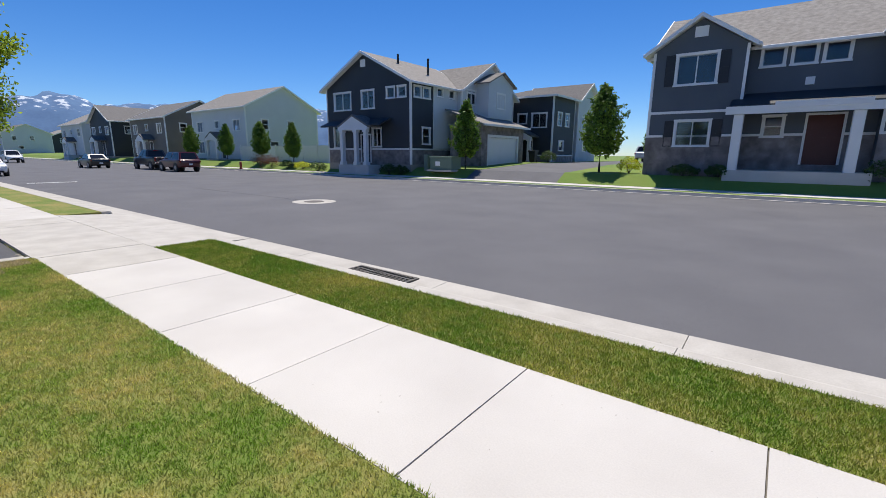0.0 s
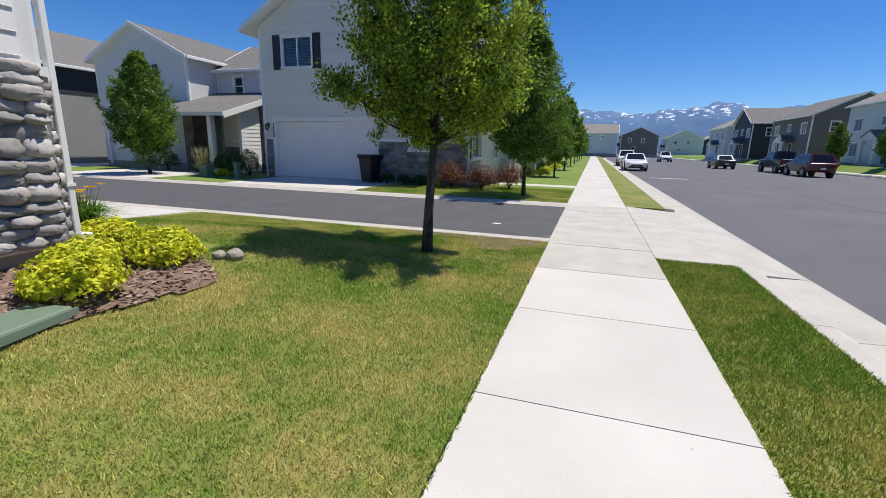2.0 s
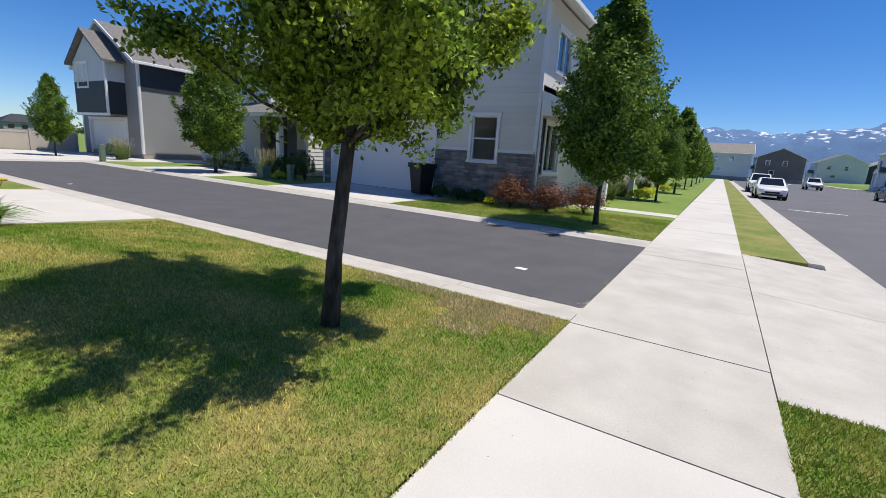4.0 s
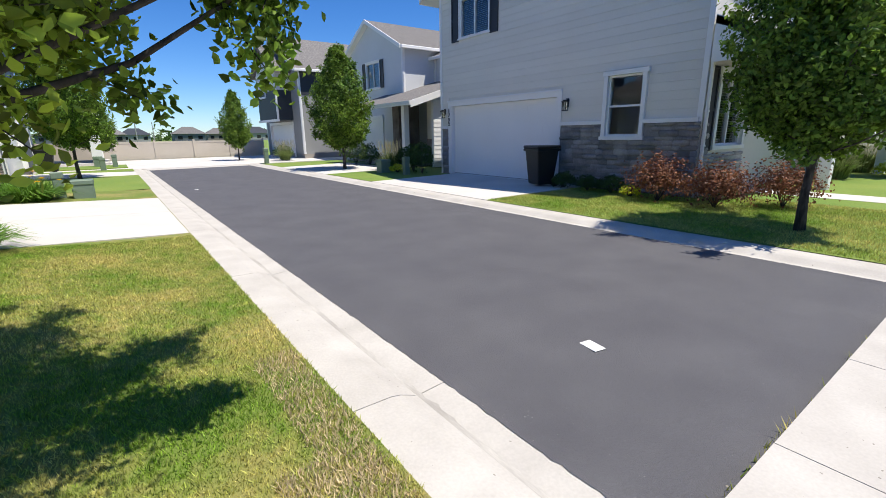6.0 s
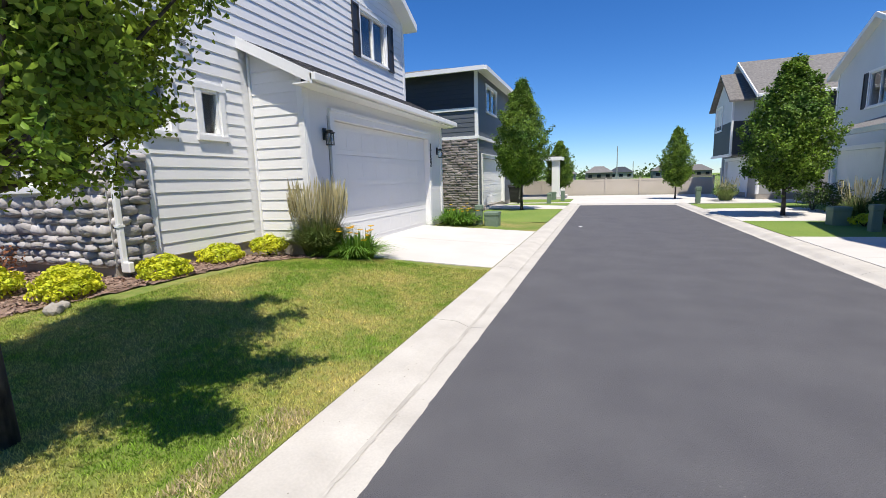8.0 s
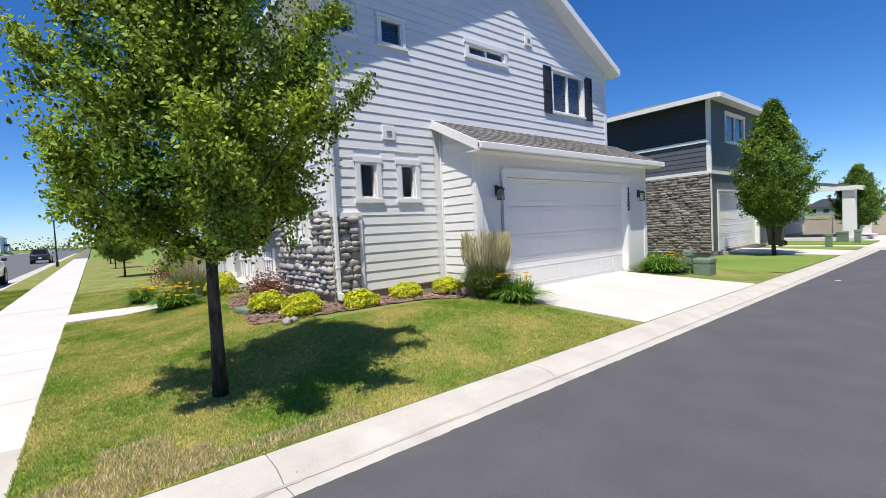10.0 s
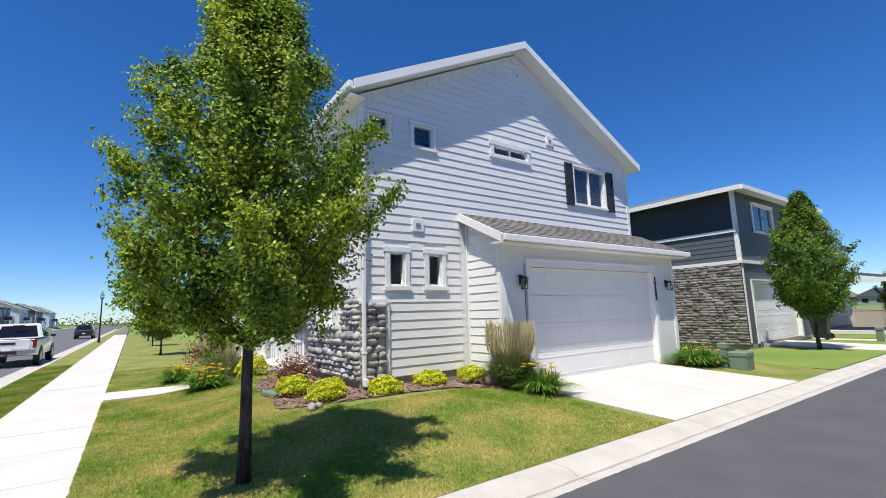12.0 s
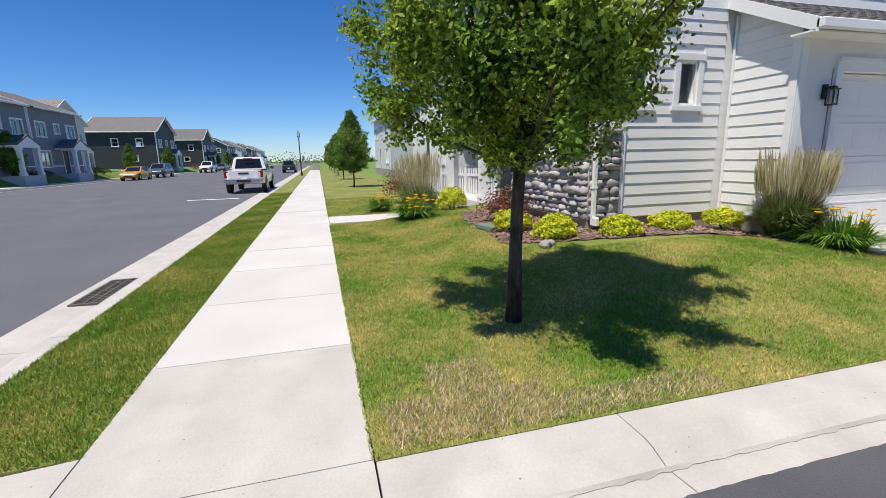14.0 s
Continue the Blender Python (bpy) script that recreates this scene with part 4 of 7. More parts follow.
# -- greige house across the alley --
hg = thing("greige_house", "two-storey greige lap-sided house with grey stone base", "house")
E3 = Side("x", -18.68, 1)
N3 = Side("y", -2.45, 1)
gh = [(-10.95, -6.22, 0.05, 2.36), (-4.69, -3.80, 1.32, 2.72), (-10.42, -9.02, 4.48, 5.64)]
G_EZ, G_RZ, G_RY = 6.1, 9.05, -7.0
part("wall", wall_mesh(E3, -11.55, -2.45, 0.0, G_EZ, gh, gable=(G_RY, G_RZ - 0.1)), M["beige"], hg)
siding(hg, E3, -11.45, -2.52, 1.70, G_RZ - 0.1, [(h[0] - 0.1, h[1] + 0.1, h[2] - 0.1, h[3] + 0.14) for h in gh], M["beige"], 0.19, gable=(G_RY, G_RZ - 0.1), ze=G_EZ)
for a, b in ((-11.45, -11.09), (-6.08, -4.79), (-3.70, -2.5)):
    part("belt_board", E3.box(bmesh.new(), a, b, 1.61, 1.70, 0, 0.09), M["trim"], hg, "white belt board")
    part("stone_backing", E3.box(bmesh.new(), a, b, 0.0, 1.61, 0, 0.03), M["mortar"], hg)
part("stone_backing", E3.box(bmesh.new(), -4.79, -3.70, 0.0, 1.22, 0, 0.03), M["mortar"], hg)
garage_door(hg, E3, -10.95, -6.22, 0.05, 2.36, 4, 8)
window(hg, E3, *gh[1], panes="h", depth=0.05, blind=False)
window(hg, E3, *gh[2], panes="v", casing=0.06)
shutter(hg, E3, -10.84, -10.49, 4.40, 5.72)
shutter(hg, E3, -8.95, -8.60, 4.40, 5.72)
part("corner_board", bx(-18.68, -18.65, -11.55, -11.44, 0.0, 5.95), M["trim"], hg)
part("corner_board", bx(-18.68, -18.65, -2.56, -2.45, 1.6, 5.95), M["trim"], hg)
downspout(hg, N3, -18.72, 0.5, 3.1, 0.02)
gable_roof(hg, "x", G_RY, G_RZ, -12.1, 5.98, -1.9, 5.98, -29.0, -18.25, M["shingle"])
part("wall", wall_mesh(N3, -28.5, -18.84, 0.0, G_EZ, [(-20.6, -19.2, 1.1, 2.6), (-24.5, -23.2, 1.0, 2.5), (-21, -19.6, 4.2, 5.4)]), M["beige"], hg)
window(hg, N3, -20.6, -19.2, 1.1, 2.6, panes="v", depth=0.04)
shutter(hg, N3, -19.08, -18.80, 1.0, 2.7)
window(hg, N3, -24.5, -23.2, 1.0, 2.5, panes="v")
window(hg, N3, -21, -19.6, 4.2, 5.4, panes="v")
part("wall", wall_mesh(Side("y", -11.55, -1), -28.5, -18.84, 0.0, G_EZ, []), M["beige"], hg)
part("wall", wall_mesh(Side("x", -28.5, -1), -11.55, -2.45, 0.0, G_EZ, [], gable=(G_RY, G_RZ - 0.1)), M["beige"], hg)
porch3 = part("porch_roof", slab(bmesh.new(), (-18.6, -2.4, 3.6), (-28.5, -2.4, 3.6), (-28.5, -0.9, 2.95), (-18.6, -0.9, 2.95), 0.14), M["shingle"], hg, "porch roof along the street front")
part("fascia", bx(-28.5, -18.56, -0.95, -0.88, 2.72, 2.96), M["trim"], porch3)
part("porch_gable", prism(bmesh.new(), [(-18.6, -2.4, 3.62), (-18.6, -0.9, 2.97), (-18.6, -0.9, 2.75), (-18.6, -2.4, 2.75)], (-0.06, 0, 0)), M["trim"], porch3)
for cx in (-22.3, -28.2):
    part("porch_column", bx(cx - 0.12, cx + 0.12, -1.25, -1.0, 0.0, 2.8, 0.01), M["trim"], hg, "white porch column")
lantern(E3, -5.90, 2.10)
lantern(E3, -11.30, 2.10)
number("1732", E3, -11.03, 2.16, 0.17, step=0.15)

# -- further houses of the alley --
h5, S5 = simple_house("slate_house", "two-storey slate lap-sided house with brown stone corner", -5.8, 4.0, -27.0, -18.6, 0.1, 6.3, "hip", 7.6, M["slate"], M["shingle"],
                      {"W": [("gar", -24.2, -19.4, 0.15, 2.5), ("win", -22.4, -20.3, 4.75, 5.9)]}, found=0.1, over=0.5)
F5 = Side("y", -18.6, 1)
siding(h5, F5, -5.7, 3.9, 3.46, 4.6, [], M["slate"], 0.2)
# navy boards paint the eave's shade onto the top of the slate wall
siding(h5, F5, -5.7, 3.9, 4.72, 6.25, [], M["navy"], 0.2)
for z0 in (4.58, 3.32):
    part("belt_board", F5.box(bmesh.new(), -5.8, 4.0, z0, z0 + 0.13, 0, 0.07), M["trim"], h5)
part("belt_board", bx(-5.88, -5.8, -27, -18.53, 3.32, 3.45), M["trim"], h5)
part("stone_backing", F5.box(bmesh.new(), -5.8, -1.5, 0.1, 3.32, 0, 0.03), M["mortar"], h5)

h4, S4 = simple_house("pale_house", "two-storey pale gabled house with dark shuttered window", -30.0, -21.5, -25.3, -18.6, 0.0, 5.85, "x", 7.5, M["palegrey"], M["shingle"],
                      {"E": [("wins", -22.55, -21.05, 4.0, 5.35), ("gar", -24.9, -21.0, 0.1, 2.3)]}, over=0.3)
h4w, _ = simple_house("pale_wing", "recessed pale wing of the gabled house with small windows", -30.0, -23.5, -18.6, -13.0, 0.0, 5.45, "y", 7.2, M["palegrey"], M["shingle"],
                      {"E": [("winh", -17.4, -16.8, 4.0, 5.0), ("winh", -15.6, -15.0, 4.0, 5.0)]}, over=0.3)
pr4 = part("porch_roof", slab(bmesh.new(), (-23.5, -20.5, 4.15), (-23.5, -13.9, 4.15), (-18.9, -13.9, 2.75), (-18.9, -20.5, 2.75), 0.15), M["shingle"], h4w, "grey shingled porch roof")
part("fascia", prism(bmesh.new(), [(-23.5, -13.9, 4.19), (-18.85, -13.9, 2.77), (-18.85, -13.9, 2.50), (-23.5, -13.9, 3.92)], (0, 0.05, 0)), M["trim"], pr4)
part("gutter", bx(-18.9, -18.78, -20.5, -13.85, 2.6, 2.76), M["trim"], pr4)
part("porch_wall", bx(-21.6, -20.4, -18.0, -17.4, 0, 2.8), M["stone_b"], h4w, "brown stone pier by the porch")
part("porch_wall", bx(-21.5, -21.4, -16.4, -14.3, 1.2, 3.2), M["beige"], h4w, "porch side wall")
part("porch_wall", bx(-21.5, -21.36, -16.4, -14.3, 0, 1.2), M["stone_b"], h4w, "brown stone base")
window(h4w, Side("x", -21.4, 1), -15.7, -15.2, 1.5, 2.5, panes="", casing=0.06)
part("porch_column", bx(-19.5, -19.25, -15.3, -15.05, 0, 2.7, 0.01), M["trim"], h4w, "white porch column")
siding(h4w, Side("y", -14.2, 1), -21.5, -20.2, 0.2, 2.9, [], M["white"], 0.19)
part("porch_wall", bx(-21.5, -20.2, -14.35, -14.2, 0, 3.1), M["white"], h4w, "white boarded porch end")

h6, S6 = simple_house("far_alley_house", "two-storey grey stucco house with navy bay and stone garage front", -30.0, -19.2, -35.6, -27.6, 0.0, 5.7, "x", 8.05, M["stucco"], M["shingle"],
                      {"E": [("wins", -31.0, -29.8, 3.9, 5.2), ("gar", -34.5, -29.4, 0.0, 2.2)]}, over=0.35)
# thin navy sheet that darkens the stucco where the eave shades it
part("upper_panel", bx(-29.9, -19.3, -27.6, -27.57, 4.0, 5.66), M["navy"], h6, "navy panel painting the eave's shade on the upper wall")
part("bay", bx(-19.2, -18.2, -33.6, -29.2, 2.5, 4.4), M["navy"], h6, "navy upper bay")
part("bay", bx(-19.2, -18.21, -33.6, -29.2, 4.4, 5.6), M["palegrey"], h6, "pale upper part of the bay")
part("bay_gable", prism(bmesh.new(), [(-18.21, -33.6, 5.6), (-18.21, -29.2, 5.6), (-18.21, -31.4, 7.2)], (-1.0, 0, 0)), M["palegrey"], h6, "pale bay gable")
for ya in (-34.0, -28.8):
    part("bay_roof", slab(bmesh.new(), (-17.9, -31.4, 7.42), (-21.0, -31.4, 7.42), (-21.0, ya, 5.55), (-17.9, ya, 5.55), 0.12), M["shingle"], h6, "shingled bay roof")
window(h6, Side("x", -18.2, 1), -33.0, -31.6, 4.1, 5.5, blind=False)
part("bay_trim", box(bx(-18.25, -18.1, -33.7, -29.1, 2.4, 2.55), -18.25, -18.15, -29.3, -29.15, 2.4, 5.6), M["trim"], h6)

h7, S7 = simple_house("pavilion", "low pale house with white-columned open porch beyond the lane", -5.0, 5.0, -36.0, -29.8, 0.0, 3.0, "hip", 4.3, M["palegrey"], M["shingle"],
                      {"W": [("door", -31.6, -30.6, 0.3, 2.4), ("winh", -34.8, -33.4, 0.9, 2.3)]}, floor=False)
pr7 = part("porch_roof", slab(bmesh.new(), (-5.0, -34.6, 3.5), (-5.0, -29.6, 3.5), (-8.6, -29.6, 2.8), (-8.6, -34.6, 2.8), 0.14), M["shingle"], h7, "shingled open porch roof")
part("fascia", box(bx(-8.66, -8.6, -34.6, -29.55, 2.58, 2.8), -8.6, -5.0, -29.6, -29.55, 2.6, 2.82), M["trim"], pr7)
for cy in (-29.95, -34.2):
    part("porch_column", bx(-8.45, -7.95, cy - 0.25, cy + 0.25, 0.0, 2.66, 0.01), M["trim"], h7, "broad white porch column")
part("porch_floor", bx(-8.7, -5.0, -34.6, -29.6, -0.2, 0.14), M["concrete"], h7, "concrete porch floor")
tagged(link("lawn", bx(-9.4, -3.0, -29.3, -26.2, -0.3, 0.012), M["lawn_far"]), "strip of lawn before the low pale house", "lawn", kind="structure")
pedestal_spots = ((-8.9, -27.2, 0.6, 0.22), (-8.2, -28.2, 0.5, 0.4))

# -- houses across the street --
n2, SN2 = simple_house("navy_gabled_house", "two-storey navy gabled house with white trim and small porch", -32.45, -22.85, 25.5, 34.0, 0.6, 6.95, "y", 9.35, M["navy"], M["shingle_l"],
                       {"S": [("win", -31.4, -29.4, 5.15, 6.5), ("win", -28.05, -26.7, 5.15, 6.5), ("win1", -25.25, -24.5, 5.8, 6.55), ("win1", -24.1, -23.35, 5.8, 6.55), ("win", -31.6, -30.3, 2.1, 3.9), ("door", -28.2, -27.2, 0.9, 3.1), ("win", -26.9, -26.0, 2.2, 3.6)],
                        "E": [("win1", 25.9, 26.65, 5.8, 6.55), ("win1", 26.95, 27.7, 5.8, 6.55), ("winh", 26.85, 27.7, 2.4, 3.6), ("win1", 28.65, 29.3, 6.1, 6.7), ("win1", 30.2, 30.85, 6.1, 6.7)]}, low=M["stone_b"], lowz=2.0)
part("vent", Side("y", 25.5, -1).box(bmesh.new(), -28.1, -27.55, 8.3, 8.85, 0, 0.05), M["trim"], n2, "white gable vent")
part("pale_panel", wall_mesh(Side("x", -22.80, 1), 28.17, 31.2, 2.0, 6.95, [(28.55, 29.4, 6.0, 6.8), (30.1, 30.95, 6.0, 6.8)], thick=0.045), M["palegrey"], n2, "pale grey boarded rear part of the side wall")
part("corner_board", bx(-22.84, -22.78, 28.1, 28.2, 2.0, 6.95), M["trim"], n2)
for vx, vy, vh in ((-26.4, 28.0, 9.5), (-24.9, 30.0, 9.3)):
    part("vent_pipe", tube(bmesh.new(), [(vx, vy, 7.6), (vx, vy, vh)], [0.09, 0.09], 10), M["black"], n2, "black roof vent pipe")


def porch(parent, x0, x1, y0, y1, zf, ze, zr, posts):
    """A gabled entry porch on square posts, facing the street."""
    m = (x0 + x1) / 2
    r = part("porch_roof", slab(slab(bmesh.new(), (m, y0, zr), (m, y1, zr), (x0, y1, ze), (x0, y0, ze), 0.14), (m, y0, zr), (m, y1, zr), (x1, y1, ze), (x1, y0, ze), 0.14), M["shingle"], parent, "small shingled porch roof")
    part("porch_gable", prism(bmesh.new(), [(x0 + 0.1, y0 + 0.02, ze - 0.1), (x1 - 0.1, y0 + 0.02, ze - 0.1), (m, y0 + 0.02, zr - 0.1)], (0, 0.1, 0)), M["trim"], r)
    part("beam", box(bx(x0 + 0.05, x1 - 0.05, y0, y0 + 0.25, ze - 0.32, ze - 0.08), x0 + 0.05, x0 + 0.3, y0 + 0.25, y1, ze - 0.32, ze - 0.08), M["trim"], r)
    part("porch_floor", bx(x0, x1, y0, y1, -0.2, zf), M["concrete"], parent)
    for px in posts:
        part("porch_column", box(box(bx(px - 0.15, px + 0.15, y0 + 0.02, y0 + 0.32, zf, ze - 0.3, 0.01), px - 0.2, px + 0.2, y0 - 0.03, y0 + 0.37, zf, zf + 0.25), px - 0.2, px + 0.2, y0 - 0.03, y0 + 0.37, ze - 0.5, ze - 0.32), M["trim"], parent, "square white porch column")


porch(n2, -29.4, -25.9, 24.0, 25.5, 0.75, 3.75, 4.6, (-29.0, -27.4, -26.3))
part("pent_roof", slab(bmesh.new(), (-31.9, 25.5, 4.35), (-24.9, 25.5, 4.35), (-24.9, 24.3, 3.85), (-31.9, 24.3, 3.85), 0.12), M["navy"], n2, "dark pent roof over the porch")
n2g, _ = simple_house("pale_rear_house", "pale grey gabled wing with brown stone double garage", -29.0, -22.3, 31.2, 40.0, 0.8, 6.95, "x", 9.45, M["palegrey"], M["shingle_l"],
                      {"E": [("win", 32.0, 33.3, 5.8, 6.9)]})
bay2 = part("upper_bay", prism(bmesh.new(), [(-21.0, 33.3, 4.7), (-21.0, 37.4, 4.7), (-21.0, 37.4, 7.6), (-21.0, 35.4, 8.45), (-21.0, 33.3, 7.6)], (-1.3, 0, 0)), M["palegrey"], n2g, "pale gabled upper bay")
for ya in (33.0, 37.7):
    part("bay_roof", slab(bmesh.new(), (-20.7, 35.38, 8.6), (-23.5, 35.38, 8.6), (-23.5, ya, 7.55), (-20.7, ya, 7.55), 0.1), M["shingle_l"], bay2)
window(n2g, Side("x", -21.0, 1), 34.7, 36.0, 5.6, 6.8, blind=False)
part("garage_front", wall_mesh(Side("x", -19.3, 1), 29.7, 36.6, 0.6, 3.95, [(30.7, 35.5, 0.6, 3.0)]), M["stone_b"], n2g, "brown stone garage front")
part("garage_side", bx(-22.3, -19.46, 29.7, 29.86, 0.6, 3.95), M["stone_b"], n2g, "brown stone garage side wall")
part("garage_side", bx(-22.3, -19.46, 36.44, 36.6, 0.6, 3.95), M["stone_b"], n2g, "brown stone garage side wall")
garage_door(n2g, Side("x", -19.3, 1), 30.7, 35.5, 0.75, 3.0)
part("garage_roof", slab(bmesh.new(), (-22.6, 29.3, 5.2), (-22.6, 37.0, 5.2), (-18.9, 37.0, 3.95), (-18.9, 29.3, 3.95), 0.12), M["shingle_l"], n2g, "shingled lean-to garage roof")
part("gutter", bx(-18.9, -18.78, 29.3, 37.0, 3.8, 3.95), M["trim"], n2g)

n1, SN1 = simple_house("slate_townhouse", "two-storey slate-blue townhouse with white trim and stone base", -6.75, 12.0, 27.9, 38.0, 0.7, 7.05, "x", 9.9, M["slate"], M["shingle_l"],
                       {"S": [("win1", -1.95, -1.1, 5.98, 6.8), ("win1", -0.75, 0.1, 5.98, 6.8), ("win1", 0.42, 1.27, 5.98, 6.8), ("winh", -1.5, -0.75, 2.65, 3.6), ("rdoor", 0.2, 1.5, 1.3, 3.6), ("wins", 4.0, 5.8, 1.4, 3.0), ("wins", 4.0, 5.8, 4.5, 6.0)],
                        "W": [("winh", 30, 31, 4.4, 5.8)]}, low=M["stone_b"], lowz=2.72)
for a, b in ((-6.75, -2.45), (2.65, 7.2)):
    bay = part("front_bay", wall_mesh(Side("y", 27.0, -1), a, b, 0.5, 7.0, [(a + 1.2, a + 3.0, 5.3, 6.75), (a + 1.45, a + 3.0, 2.2, 3.45)], gable=((a + b) / 2, 8.4)), M["slate"], n1, "gabled slate-blue front bay")
    part("bay_side", box(bx(a, a + 0.16, 27.16, 27.9, 0.5, 7.0), b - 0.16, b, 27.16, 27.9, 0.5, 7.0), M["slate"], bay)
    F = Side("y", 27.0, -1)
    for ua, z0, z1 in ((a + 1.2, 5.3, 6.75), (a + 1.45, 2.2, 3.45)):
        window(n1, F, ua, a + 3.0, z0, z1, blind=False)
        shutter(n1, F, ua - 0.56, ua - 0.11, z0 - 0.05, z1 + 0.05)
        shutter(n1, F, a + 3.11, a + 3.56, z0 - 0.05, z1 + 0.05)
    part("stone_base", wall_mesh(F, a, b, 0.5, 2.64, [(a + 1.35, a + 3.1, 2.1, 3.5)], thick=-0.06), M["stone_b"], n1, "dark stone base course")
    part("belt_board", box(F.box(bmesh.new(), a, a + 0.85, 2.64, 2.76, 0, 0.08), a, b, 26.93, 27.0, 3.85, 3.98), M["trim"], n1)
    part("belt_board", F.box(bmesh.new(), a + 3.6, b, 2.64, 2.76, 0, 0.08), M["trim"], n1)
    part("corner_board", box(F.box(bmesh.new(), a, a + 0.13, 2.7, 7.0, 0, 0.04), b - 0.13, b, 26.96, 27.0, 2.7, 7.0), M["trim"], n1)
    gable_roof(n1, "y", (a + b) / 2, 8.6, a - 0.35, 6.95, b + 0.35, 6.95, 26.6, 32.0, M["shingle_l"])
    part("vent", F.box(bmesh.new(), (a + b) / 2 - 0.3, (a + b) / 2 + 0.3, 7.55, 8.05, 0, 0.05), M["trim"], n1)
pr = part("porch_roof", slab(bmesh.new(), (-2.9, 27.9, 4.75), (2.8, 27.9, 4.75), (2.8, 26.0, 4.05), (-2.9, 26.0, 4.05), 0.1), M["navy"], n1, "dark pent roof over the entry")
part("fascia", box(bx(-3.0, 2.9, 25.9, 26.0, 3.62, 3.98), -1.1, 2.2, 25.85, 25.9, 3.85, 4.12), M["trim"], pr)
for px in (-2.45, 1.85):
    part("porch_column", bx(px - 0.2, px + 0.2, 26.0, 26.4, 0.55, 3.62, 0.015), M["trim"], n1, "tapered white porch column")
part("porch_floor", bx(-2.8, 2.6, 25.9, 27.9, -0.2, 1.0), M["concrete"], n1)
part("wall_vent", Side("y", 27.9, -1).box(bmesh.new(), -0.15, 0.2, 5.0, 5.35, 0, 0.05), M["trim"], n1, "small white wall vent")

# ---- trees ----
def leaf_mesh(name, centres, normals, sizes, seed, material, fold=0.25, oval=False):
    """Many small folded leaves, each of two triangles, or oval ones of four."""
    rng = np.random.default_rng(seed)
    n = len(centres)
    d = rng.normal(size=(n, 3))
    d /= np.linalg.norm(d, axis=1)[:, None]
    nn = normals + 0.9 * rng.normal(size=(n, 3))
    nn /= np.linalg.norm(nn, axis=1)[:, None]
    t = np.cross(nn, d)
    t /= np.linalg.norm(t, axis=1)[:, None] + 1e-9
    b = np.cross(nn, t)
    s = sizes[:, None]
    if oval:
        v = np.empty((n, 6, 3))
        for k, (p, w, up) in enumerate(((-0.55, 0, 0), (-0.12, 0.33, 0.10), (0.28, 0.24, 0.08), (0.58, 0, -0.06), (0.28, -0.24, 0.08), (-0.12, -0.33, 0.10))):
            v[:, k] = centres + t * s * p + b * s * w + nn * s * up
        idx = np.arange(n)[:, None] * 6
        tri = np.concatenate([idx + [0, 1, 2, 3], idx + [0, 3, 4, 5]], axis=1).reshape(-1, 4)
        return raw_mesh(name, v.reshape(-1, 3), tri, material)
    v = np.empty((n, 4, 3))
    v[:, 0] = centres - t * s * 0.55
    v[:, 1] = centres + b * s * 0.34 + nn * s * fold * 0.4
    v[:, 2] = centres + t * s * 0.55
    v[:, 3] = centres - b * s * 0.34 + nn * s * fold * 0.4
    idx = np.arange(n)[:, None] * 4
    tri = np.concatenate([idx + [0, 1, 2], idx + [0, 2, 3]], axis=1).reshape(-1, 3)
    return raw_mesh(name, v.reshape(-1, 3), tri, material)


def raw_mesh(name, verts, tri, material):
    me = bpy.data.meshes.new(name)
    me.vertices.add(len(verts))
    me.vertices.foreach_set("co", np.asarray(verts, dtype=np.float32).ravel())
    me.loops.add(tri.size)
    me.loops.foreach_set("vertex_index", tri.astype(np.int32).ravel())
    k = tri.shape[1]
    me.polygons.add(len(tri))
    me.polygons.foreach_set("loop_start", np.arange(0, tri.size, k, dtype=np.int32))
    me.update(calc_edges=True)
    me.materials.append(material)
    return me


